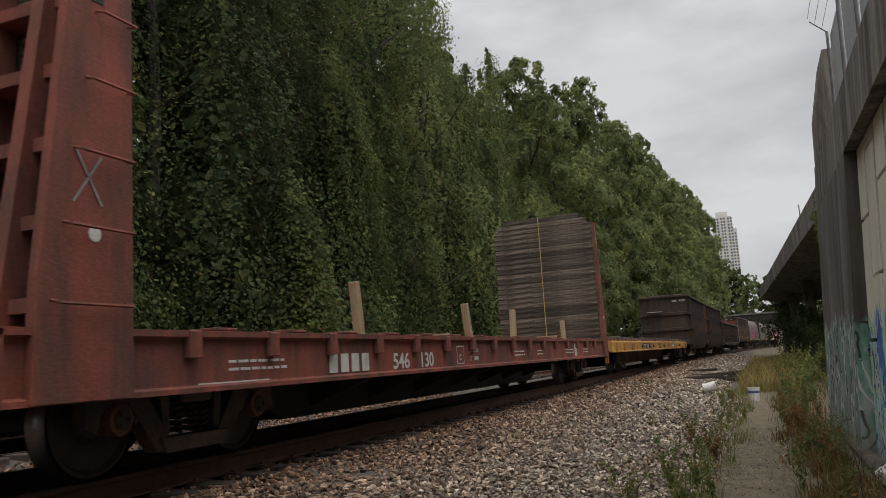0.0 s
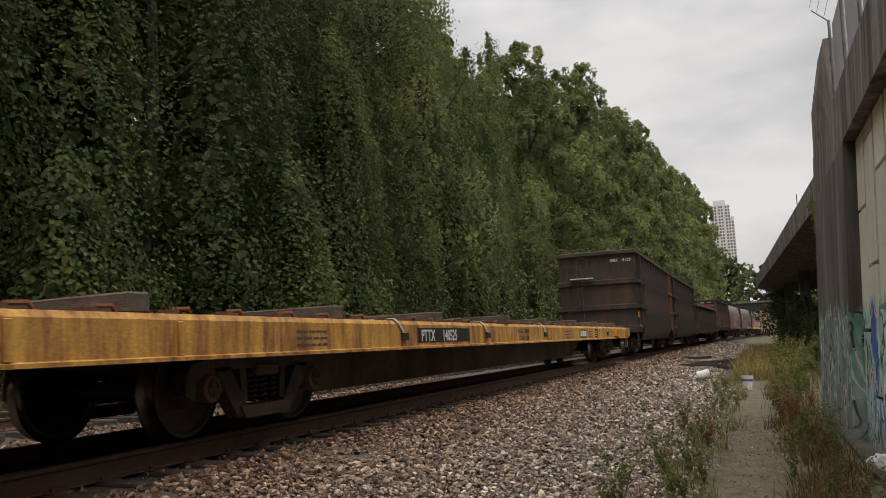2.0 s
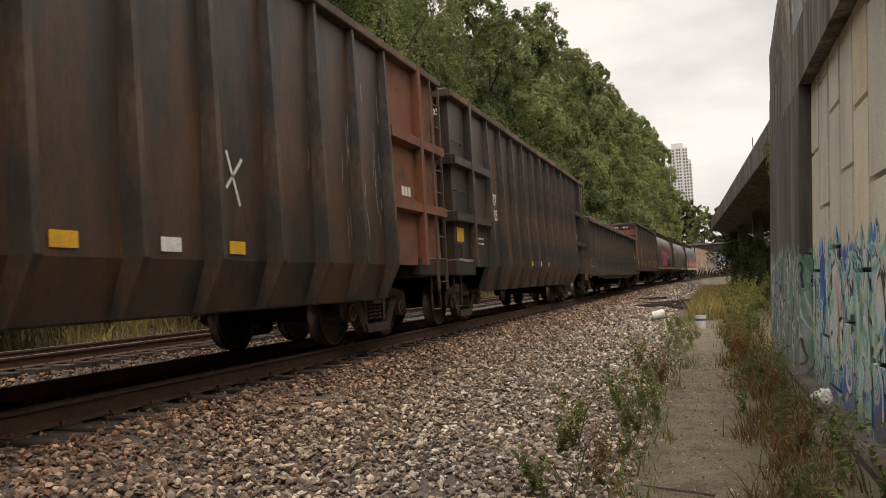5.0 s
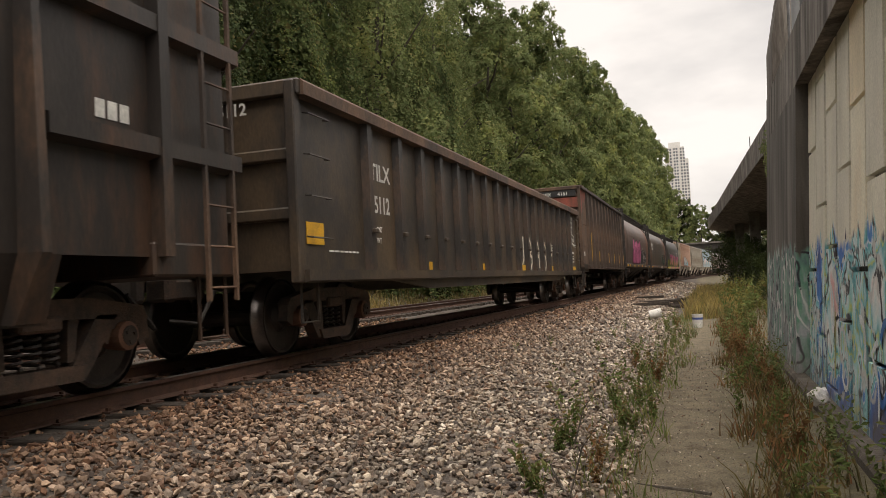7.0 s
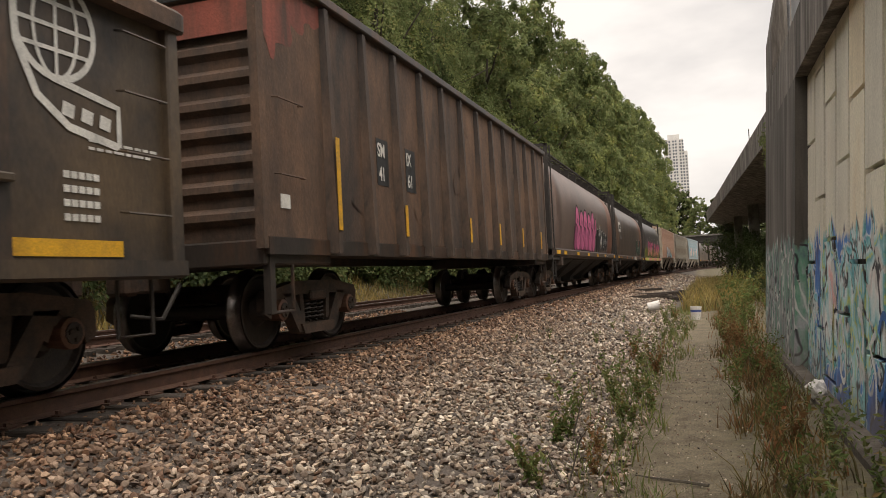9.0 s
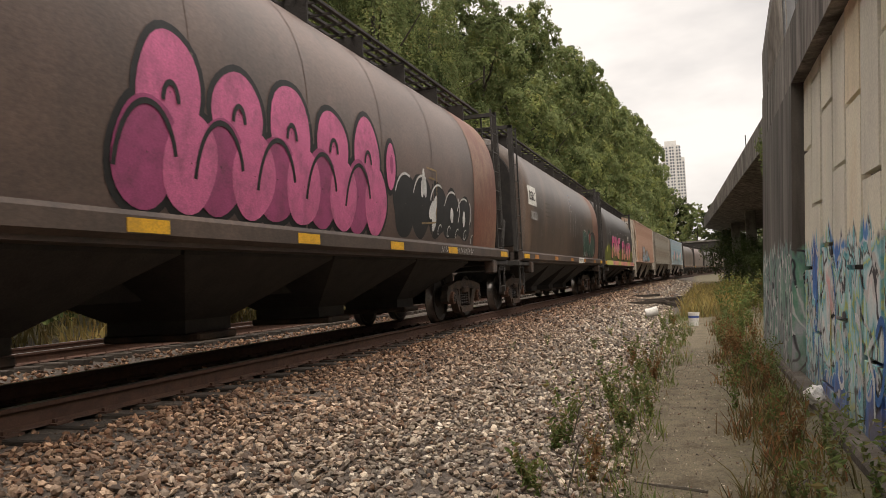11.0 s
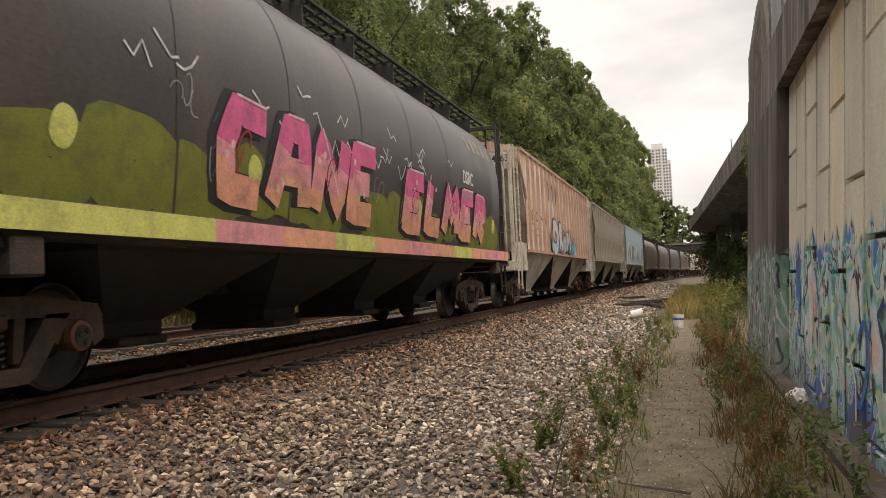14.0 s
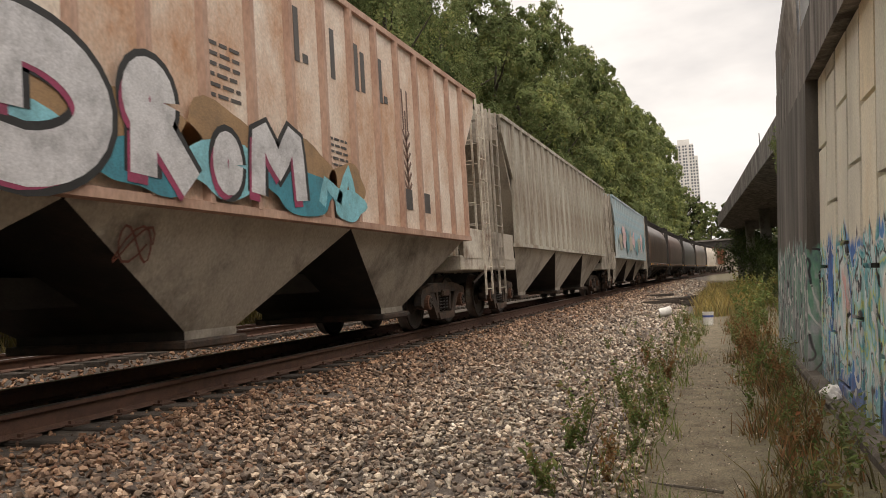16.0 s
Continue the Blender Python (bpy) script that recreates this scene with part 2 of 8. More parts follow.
# ---- ground ----
def ground_z(x, y):
    """Height of the earth and ballast bed across the line."""
    s = x - bend(y)
    pts = [(-400, 14.0), (-60, 9.0), (-26, 5.0), (-19, 3.0), (-15.5, 1.3), (-13.6, 0.45), (-12.4, 0.55), (-9.6, 0.55), (-8.4, 0.38), (-7.3, 0.58), (-4.25, 0.58), (-3.6, 0.45), (-1.3, 0.05), (-0.6, 0.0),
           (0.4, 0.0), (1.0, 0.06), (3.0, 0.1), (400, 0.5)]
    for (a, za), (b, zb) in zip(pts, pts[1:]):
        if s <= b:
            k = (s - a) / (b - a)
            return za + (zb - za) * k
    return 0.5


rng = np.random.default_rng(5)


def build_ground():
    xs = np.concatenate([np.linspace(-400, -30, 12), np.arange(-28, -9, 1.0), np.arange(-9, 3, 0.25), np.array([3, 5, 8, 14, 30, 80, 400])])
    ys = np.concatenate([np.linspace(-260, -8, 12), np.arange(-6, 40, 0.5), np.arange(40, 120, 4), np.linspace(125, 400, 20), np.array([600, 1200, 3000])])
    verts = []
    for y in ys:
        for x in xs:
            xx = x + bend(min(y, 400))
            j = noise.noise(Vector((xx * 0.9, y * 0.9, 0.0))) * (0.01 if -1.2 < x < 1.2 else 0.03) if abs(x) < 30 else 0.0
            verts.append((xx, y, ground_z(xx, y) + j))
    nx = len(xs)
    faces = [(j * nx + i, j * nx + i + 1, (j + 1) * nx + i + 1, (j + 1) * nx + i) for j in range(len(ys) - 1) for i in range(nx - 1)]
    # earth: trodden grit on the path, gravel on the bed, soil and dead grass on the verges
    m, n, l, bsdf, out = tree_of("earth_and_gravel")
    co = n.new("ShaderNodeTexCoord").outputs["Object"]
    sep = n.new("ShaderNodeSeparateXYZ")
    l.new(co, sep.inputs[0])
    wob = noise_node(n, l, co, 1.7, 5)
    add = n.new("ShaderNodeMath")
    add.operation = "MULTIPLY_ADD"
    l.new(wob, add.inputs[0])
    add.inputs[1].default_value = 1.1
    l.new(sep.outputs["X"], add.inputs[2])
    grit = ramp_node(n, l, noise_node(n, l, co, 55, 5, 0.75), [(0.3, (0.065, 0.053, 0.038)), (0.48, (0.155, 0.13, 0.095)), (0.72, (0.32, 0.28, 0.21))])
    soil = ramp_node(n, l, noise_node(n, l, co, 9, 6, 0.7), [(0.3, (0.055, 0.045, 0.03)), (0.55, (0.11, 0.092, 0.05)), (0.75, (0.17, 0.14, 0.08))])
    gravel = ramp_node(n, l, noise_node(n, l, co, 26, 5, 0.8), [(0.3, (0.03, 0.024, 0.02)), (0.55, (0.10, 0.08, 0.065)), (0.75, (0.24, 0.2, 0.17))])
    rng_x = n.new("ShaderNodeMapRange")
    l.new(add.outputs[0], rng_x.inputs[0])
    rng_x.inputs[1].default_value, rng_x.inputs[2].default_value = -20.0, 5.0
    zone = n.new("ShaderNodeValToRGB").color_ramp
    zn = [k for k in n if k.bl_idname == "ShaderNodeValToRGB"][-1]
    zone.interpolation = "LINEAR"
    stops = [(-14.0, 0), (-13.5, 1), (-0.6, 1), (-0.15, 0)]
    while len(zone.elements) < 4:
        zone.elements.new(0.5)
    for e, (p, v) in zip(zone.elements, stops):
        e.position, e.color = (p + 20) / 25, (v, v, v, 1)
    l.new(rng_x.outputs[0], zn.inputs[0])
    pz = n.new("ShaderNodeValToRGB")
    while len(pz.color_ramp.elements) < 4:
        pz.color_ramp.elements.new(0.5)
    for e, (p, v) in zip(pz.color_ramp.elements, [(-0.35, 0), (0.15, 1), (0.5, 1), (0.95, 0)]):
        e.position, e.color = (p + 20) / 25, (v, v, v, 1)
    l.new(rng_x.outputs[0], pz.inputs[0])
    col = mix_node(n, l, zn.outputs[0], soil, gravel)
    patch = ramp_node(n, l, noise_node(n, l, co, 3.2, 6, 0.7), [(0.34, (0.42, 0.38, 0.29)), (0.5, (0.78, 0.74, 0.64)), (0.68, (1.05, 1.0, 0.88))])
    grit = mix_node(n, l, 1.0, grit, patch, "MULTIPLY")
    col = mix_node(n, l, pz.outputs[0], col, grit)
    l.new(col, bsdf.inputs["Base Color"])
    bsdf.inputs["Roughness"].default_value = 0.95
    bp = n.new("ShaderNodeBump")
    bp.inputs["Strength"].default_value, bp.inputs["Distance"].default_value = 0.7, 0.02
    l.new(noise_node(n, l, co, 55, 5, 0.75), bp.inputs["Height"])
    l.new(bp.outputs["Normal"], bsdf.inputs["Normal"])
    ob = new("ground", fast_mesh(verts, faces, m))
    tagged(ob, "earth, trodden grit path and gravel bed beside the line", "ground", kind="structure")


def rocks(name, pos, size, mat, label, flat=0.7, close=False):
    """Loose broken stones joined into one mesh: twenty facets close by, eight farther off."""
    if close:
        bm = bmesh.new()
        bmesh.ops.create_icosphere(bm, subdivisions=1, radius=1.0)
        bm.verts.index_update()
        base = np.array([v.co[:] for v in bm.verts])
        tri = np.array([[v.index for v in f.verts] for f in bm.faces])
        bm.free()
    else:
        base = np.array([(1, 0, 0), (0, 1, 0), (-1, 0, 0), (0, -1, 0), (0, 0, 1), (0, 0, -1)]) * 1.15
        tri = np.array([(k, (k + 1) % 4, 4) for k in range(4)] + [((k + 1) % 4, k, 5) for k in range(4)])
    n = len(pos)
    kinds = [base * (1 + rng.uniform(-0.3, 0.22, (len(base), 1))) + rng.uniform(-0.22, 0.22, base.shape) for _ in range(40)]
    shape = np.stack([kinds[k] for k in rng.integers(0, 40, n)])
    sc = size[:, None] * rng.uniform(0.6, 1.25, (n, 3)) * np.array([1, 1, flat])
    a, b = rng.uniform(0, math.tau, n), rng.normal(0, 0.7, n)
    ca, sa, cb, sb = np.cos(a), np.sin(a), np.cos(b), np.sin(b)
    v = shape * sc[:, None, :]
    y, z = v[..., 1] * cb[:, None] - v[..., 2] * sb[:, None], v[..., 1] * sb[:, None] + v[..., 2] * cb[:, None]
    x, y = v[..., 0] * ca[:, None] - y * sa[:, None], v[..., 0] * sa[:, None] + y * ca[:, None]
    v = np.stack([x, y, z], -1) + pos[:, None, :]
    f = tri[None] + (np.arange(n) * len(base))[:, None, None]
    ob = new(name, fast_mesh(v.reshape(-1, 3), f.reshape(-1, 3), mat))
    return tagged(ob, label, "gravel", kind="stuff")


def build_ballast():
    def scatter(n, x0, x1, y0, y1, s0, s1):
        x, y = rng.uniform(x0, x1, n), rng.uniform(y0, y1, n)
        z = np.array([ground_z(a + bend(b), b) for a, b in zip(x, y)]) + rng.uniform(-0.022, 0.04, n)
        return np.stack([x + np.array([bend(b) for b in y]), y, z], -1), rng.uniform(s0, s1, n)
    def heap(name, sets, label, close=False):
        rocks(name, np.concatenate([a[0] for a in sets]), np.concatenate([a[1] for a in sets]), M["ballast"], label, close=close)
    label = "loose grey and brown crushed stone sloping down from the track"
    heap("ballast_shoulder", [scatter(18000, -4.42, -1.0, 2.6, 9, 0.014, 0.036), scatter(900, -4.8, -4.42, 2.6, 20, 0.015, 0.03), scatter(2200, -1.1, -0.62, 3, 12, 0.012, 0.032)], label, True)
    heap("ballast_shoulder", [scatter(12500, -4.42, -1.05, 9, 18, 0.019, 0.042), scatter(8000, -4.5, -1.1, 18, 45, 0.034, 0.066), scatter(2400, -4.5, -1.0, 45, 95, 0.06, 0.11), scatter(2500, -4.42, -1.0, -9, 2.6, 0.028, 0.05),
                              scatter(1600, -1.1, -0.55, 12, 24, 0.014, 0.036), scatter(3200, -0.7, 0.55, 3, 16, 0.004, 0.013)], label)
    heap("ballast_between_tracks", [scatter(5500, -9.6, -6.6, 2, 24, 0.025, 0.05), scatter(2200, -6.2, -5.1, 2, 30, 0.03, 0.05)], "crushed stone between the rails and the two tracks")


def build_track(name, x, y0, y1, label, ties, back):
    tr = empty(name)
    tagged(tr, label, "track", kind="structure")
    ys = [y for y in np.concatenate([np.array([back, y0, 0.0, 40.0]), np.arange(46, y1, 6.0)])]
    for side in (-1, 1):
        prof = [(-0.075, -0.18), (0.075, -0.18), (0.07, -0.168), (0.012, -0.15), (0.009, -0.05), (0.035, -0.038), (0.036, -0.006), (-0.036, -0.006), (-0.035, -0.038), (-0.009, -0.05), (-0.012, -0.15), (-0.07, -0.168)]
        bm = bmesh.new()
        loft(bm, [[(x + bend(y) + side * 0.753 + a, y, RAIL_Z + b) for a, b in prof] for y in ys])
        r = part("rail", bm, M["rail"], tr, "rusty brown steel rail")
        bm = bmesh.new()
        loft(bm, [[(x + bend(y) + side * 0.753 + a, y, RAIL_Z + b) for a, b in ((-0.034, -0.0055), (0.034, -0.0055), (0.026, 0.0), (-0.026, 0.0))] for y in ys])
        part("rail_head", bm, M["rail_head"], r, "worn shiny running surface")
    bm = bmesh.new()
    box(bm, -1.3, 1.3, -0.11, 0.11, -0.36, -0.187, 0.012)
    tie = mesh_of(bm, M["tie"])
    bm = bmesh.new()
    for s in (-1, 1):
        box(bm, s * 0.753 - 0.17, s * 0.753 + 0.17, -0.09, 0.09, -0.187, -0.172)
        for dx in (-0.1, 0.1):
            box(bm, s * 0.753 + dx - 0.014, s * 0.753 + dx + 0.014, -0.05, -0.02, -0.172, -0.145)
    plate = mesh_of(bm, M["rail"])
    for k in range(ties):
        y = y0 + 0.52 * k
        m = pose(x + bend(y) + rng.normal(0, 0.02), y, RAIL_Z, 0, 0, rng.normal(0, 0.6))
        t = shared("tie", tie, tr, m)
        shared("tie_plate", plate, t)
    return tr


# ---- retaining wall ----
def face_x(z):
    return 1.2 + 0.06 * z


def wall_block(bm, y0, y1, z0, z1, d0, d1):
    """A block between depths d0 and d1 behind the leaning face."""
    loft(bm, [[(face_x(z0) + d0, y, z0), (face_x(z1) + d0, y, z1), (face_x(z1) + d1, y, z1), (face_x(z0) + d1, y, z0)] for y in (y0, y1)])


def wall_paint(pier=False):
    """Pale precast concrete with sprayed colour over its foot."""
    m, n, l, bsdf, out = tree_of("sprayed_precast_concrete")
    co = n.new("ShaderNodeTexCoord").outputs["Object"]
    sep = n.new("ShaderNodeSeparateXYZ")
    l.new(co, sep.inputs[0])
    base = ramp_node(n, l, noise_node(n, l, co, 1.3, 5, 0.6, (1, 1, 0.35)), [(0.3, (0.68, 0.645, 0.54)), (0.6, (0.82, 0.78, 0.66)), (0.75, (0.74, 0.64, 0.49))])
    info = n.new("ShaderNodeObjectInfo")
    base = mix_node(n, l, 1.0, base, ramp_node(n, l, info.outputs["Random"], [(0, (0.95, 0.95, 0.95)), (0.85, (1.1, 1.09, 1.05)), (1.0, (1.15, 1.0, 0.8))]), "MULTIPLY")
    runs = noise_node(n, l, co, 3.0, 5, 0.7, (1, 1, 0.1))
    base = mix_node(n, l, ramp_node(n, l, runs, [(0.56, (0, 0, 0)), (0.82, (0.55, 0.55, 0.55))]), base, (0.24, 0.2, 0.155))
    if pier:
        base = ramp_node(n, l, noise_node(n, l, co, 2.2, 5, 0.65, (1, 1, 0.1)), [(0.3, (0.05, 0.042, 0.035)), (0.5, (0.13, 0.115, 0.1)), (0.7, (0.25, 0.225, 0.2))])
    tone = noise_node(n, l, co, 1.25, 4, 0.5, (1, 0.9, 0.75))
    spray = ramp_node(n, l, tone, [(0.34, (0.03, 0.06, 0.2)), (0.40, (0.04, 0.15, 0.5)), (0.455, (0.08, 0.28, 0.64)), (0.465, (0.75, 0.82, 0.85)), (0.475, (0.10, 0.42, 0.50)), (0.50, (0.30, 0.64, 0.66)), (0.51, (0.03, 0.04, 0.05)), (0.522, (0.72, 0.80, 0.80)), (0.555, (0.35, 0.66, 0.66)),
                                  (0.57, (0.62, 0.66, 0.2)), (0.585, (0.12, 0.44, 0.50)), (0.62, (0.5, 0.7, 0.72)), (0.68, (0.8, 0.8, 0.78)), (0.74, (0.82, 0.5, 0.48))])
    if pier:
        spray = ramp_node(n, l, noise_node(n, l, co, 2.6, 4, 0.6, (1, 1.5, 0.45)), [(0.35, (0.09, 0.085, 0.08)), (0.44, (0.36, 0.36, 0.36)), (0.5, (0.12, 0.2, 0.2)), (0.57, (0.16, 0.34, 0.24)), (0.66, (0.42, 0.42, 0.44))])
    wave = n.new("ShaderNodeTexWave")
    wave.inputs["Scale"].default_value, wave.inputs["Distortion"].default_value, wave.inputs["Detail"].default_value = 0.8, 16, 3
    l.new(co, wave.inputs["Vector"])
    lines = ramp_node(n, l, wave.outputs["Fac"], [(0.0, (1, 1, 1)), (0.06, (0, 0, 0)), (0.94, (0, 0, 0)), (0.985, (1, 1, 1))])
    spray = mix_node(n, l, lines, spray, mix_node(n, l, ramp_node(n, l, noise_node(n, l, co, 2.2), [(0.49, (0, 0, 0)), (0.51, (1, 1, 1))]), (0.03, 0.03, 0.04), (0.6, 0.6, 0.58)))
    edge = n.new("ShaderNodeMath")
    edge.operation = "MULTIPLY_ADD"
    l.new(noise_node(n, l, co, 2.4, 4, 0.6, (1, 1.6, 0.3)), edge.inputs[0])
    edge.inputs[1].default_value = -1.0
    l.new(sep.outputs["Z"], edge.inputs[2])
    mr = n.new("ShaderNodeMapRange")
    l.new(edge.outputs[0], mr.inputs[0])
    mr.inputs[1].default_value, mr.inputs[2].default_value, mr.inputs[3].default_value, mr.inputs[4].default_value = 1.26, 1.36, 0.97, 0.0
    col = mix_node(n, l, mr.outputs[0], base, spray)
    foot = n.new("ShaderNodeMapRange")
    l.new(edge.outputs[0], foot.inputs[0])
    foot.inputs[1].default_value, foot.inputs[2].default_value, foot.inputs[3].default_value, foot.inputs[4].default_value = -0.4, 0.05, 0.6, 0.0
    col = mix_node(n, l, foot.outputs[0], col, (0.22, 0.19, 0.17))
    g = ramp_node(n, l, noise_node(n, l, co, 40, 4), [(0.25, (0.82, 0.82, 0.82)), (0.75, (1.1, 1.1, 1.1))])
    l.new(mix_node(n, l, 1.0, col, g, "MULTIPLY"), bsdf.inputs["Base Color"])
    bsdf.inputs["Roughness"].default_value = 0.85
    bp = n.new("ShaderNodeBump")
    bp.inputs["Strength"].default_value, bp.inputs["Distance"].default_value = 0.35, 0.012
    l.new(noise_node(n, l, co, 30, 5), bp.inputs["Height"])
    l.new(bp.outputs["Normal"], bsdf.inputs["Normal"])
    return m


def build_wall():
    w = empty("wall_retaining")
    tagged(w, "leaning concrete retaining wall with stained frame and painted precast panels", "wall", kind="structure")
    bm = bmesh.new()
    wall_block(bm, -30, 16.5, -0.3, 4.76, 0.10, 0.9)
    part("backing", bm, M["concrete"], w)
    bm = bmesh.new()
    wall_block(bm, 11.4, 16.5, -0.3, 3.95, -0.14, 0.098)
    part("end_pier", bm, wall_paint(True), w, "dark rain-stained concrete pier")
    bm = bmesh.new()
    wall_block(bm, -30, 16.5, 3.952, 4.78, -0.14, 0.5)
    part("coping", bm, M["concrete"], w, "dark stained concrete coping beam")
    bm = bmesh.new()
    loft(bm, [[(1.36, y, 4.782), (1.40, y, 5.65), (1.60, y, 6.65), (1.86, y, 6.65), (1.86, y, 4.782)] for y in (15.2, 16.5)])
    part("end_post", bm, M["concrete"], w, "upright concrete end post above the coping")
    bm = bmesh.new()
    loft(bm, [[(0.98, y, -0.1), (1.0, y, 0.12), (1.03, y, 0.15), (1.17, y, 0.16), (1.17, y, -0.1)] for y in (-30, 14.5)])
    part("footing", bm, M["footing"], w, "low concrete ledge at the wall's foot")
    # cross-shaped precast panels, staggered by half a height, with open joints
    paint = wall_paint()
    pitch, hgt, gap = 0.78, 1.5, 0.046
    for i in range(-3, 15):
        y1 = 11.38 - i * pitch
        y0 = y1 - pitch
        lift = (0.0, 0.75, 0.25, 1.0)[i % 4]
        z = lift - 1.5
        while z < 3.94:
            za, zb = max(z, 0.0), min(z + hgt, 3.945)
            if zb - za > 0.08 and y0 < 11.39 and y1 <= 11.4:
                bm = bmesh.new()
                wall_block(bm, y0 + gap, y1 - gap, za + gap / 2, zb - gap / 2, rng.uniform(0.0, 0.012), 0.09)
                part("panel", bm, paint, w)
            z += hgt


def build_wall_letters():
    """Bold sprayed outlines along the foot of the panels."""
    w = bpy.data.objects["wall_retaining"]
    q = random.Random(27)
    tones = [flat("wall_white_spray", (0.82, 0.84, 0.84)), flat("wall_navy_spray", (0.03, 0.07, 0.22)), flat("wall_cyan_spray", (0.25, 0.62, 0.68)), flat("wall_yellow_spray", (0.66, 0.6, 0.16)), flat("wall_black_spray", (0.03, 0.03, 0.035)), flat("wall_blue_spray", (0.05, 0.2, 0.55))]
    order = (0, 1, 5, 5, 0, 4, 0, 2, 1, 0, 5, 3)
    for k in range(30):
        y, z = 2.2 + 9.0 * k / 30 + q.uniform(-0.1, 0.1), q.uniform(0.5, 1.35)
        if k % 3 == 0:
            ln = ellipse(y, z, q.uniform(0.12, 0.28), q.uniform(0.16, 0.34), q.uniform(0, 90), q.uniform(220, 330), q.uniform(-0.4, 0.4))
        elif k % 3 == 1:
            ln = [(y, z - 0.3), (y + q.uniform(-0.05, 0.1), z), (y + q.uniform(0.1, 0.3), z + 0.2), (y + q.uniform(0.0, 0.3), z + 0.32)]
        else:
            ln = [(y, min(z + 0.1, 1.5)), (y + 0.02, z - 0.2), (y + q.uniform(-0.02, 0.02), max(0.2, z - q.uniform(0.4, 0.9)))]
        strokes(w, "sprayed_line", tones[order[k % 12]], [ln], q.uniform(0.025, 0.06) if k % 3 == 2 else q.uniform(0.035, 0.08), face_x, -0.004 - 0.0004 * (k % 5))


def build_fence():
    f = empty("fence")
    tagged(f, "tall galvanised fence with pale sheeting and barbed wire on the coping", "fence")
    steel, sheet = surface("galvanised_post", (0.25, 0.25, 0.25), (0.15, 0.15, 0.15), 5, 50, rough=0.5, metal=0.6), surface("pale_sheeting", (0.50, 0.51, 0.52), (0.42, 0.43, 0.44), 2, 50, (1, 1, 0.2), 0.6)
    x0 = face_x(4.78) + 0.12
    ys = [14.6 - 1.75 * k for k in range(9)]
    for k, y in enumerate(ys):
        bm = bmesh.new()
        tube(bm, [(x0, y, 4.77), (x0 + 0.05, y, 6.75)], 0.024, 8)
        p = part("post", bm, steel, f)
        bm = bmesh.new()
        tube(bm, [(x0 + 0.05, y, 6.74), (x0 - 0.2, y, 6.98)], 0.01, 6)
        part("arm", bm, steel, p)
        if k:
            bm = bmesh.new()
            loft(bm, [[(x0 + 0.035, yy, 4.80), (x0 + 0.085, yy, 6.65), (x0 + 0.095, yy, 6.65), (x0 + 0.045, yy, 4.80)] for yy in (y + 0.06, ys[k - 1] - 0.06)])
            part("sheet", bm, sheet, f)
    for j in range(3):
        bm = bmesh.new()
        c = (x0 - 0.02 - 0.1 * j, 6.82 + 0.11 * j)
        tube(bm, [(c[0], y, c[1]) for y in (ys[0], ys[4], ys[-1])], 0.0035, 4)
        part("barbed_wire", bm, steel, f)


def build_viaduct():
    v = empty("viaduct")
    tagged(v, "stained concrete road viaduct on columns beyond the wall", "viaduct", kind="structure")
    def line(k):
        return 3.3 + (0.78 - 3.3) * k, 27 + (104 - 27) * k
    bm = bmesh.new()
    loft(bm, [[(x, y, 6.75), (x, y, 8.0), (x + 0.25, y, 8.0), (x + 0.3, y, 6.95), (x + 9, y, 6.95), (x + 9, y, 6.3), (x + 2.6, y, 5.9), (x + 0.5, y, 6.6)] for x, y in (line(0), line(1))])
    part("deck", bm, M["concrete"], v)
    for k in (0.12, 0.32, 0.52, 0.72, 0.92):
        x, y = line(k)
        bm = bmesh.new()
        box(bm, x + 1.6, x + 2.4, y - 0.4, y + 0.4, -0.3, 6.0, 0.05)
        part("column", bm, M["old_concrete"], v)
    x, y = line(0.25)
    bm = bmesh.new()
    tube(bm, [(x + 0.12, y, 7.98), (x + 0.12, y, 8.75)], 0.025)
    part("marker_post", bm, M["under"], v)
    # wall added behind the columns to block light and keep the underside dark
    bm = bmesh.new()
    loft(bm, [[(x + 7.0, y, -0.3), (x + 7.0, y, 6.3), (x + 9, y, 6.3), (x + 9, y, -0.3)] for x, y in (line(0), line(1))])
    part("added_back_wall", bm, M["old_concrete"], v)
    o = empty("overpass")
    tagged(o, "distant concrete road bridge across the line on piers", "bridge", kind="structure")
    bm = bmesh.new()
    box(bm, -14, 34, 205, 214, 6.7, 8.42)
    # underframe black stands in for the shade on the girder
    part("girder", bm, M["under"], o, "bridge girder coloured black for its shade")
    bm = bmesh.new()
    box(bm, -14, 34, 204.7, 204.98, 8.35, 8.72)
    part("parapet", bm, M["old_concrete"], o, "pale concrete parapet")
    for x in (-9, 2.5, 18):
        bm = bmesh.new()
        box(bm, x, x + 1.6, 206, 208, 0, 6.72)
        part("pier", bm, M["old_concrete"], o)


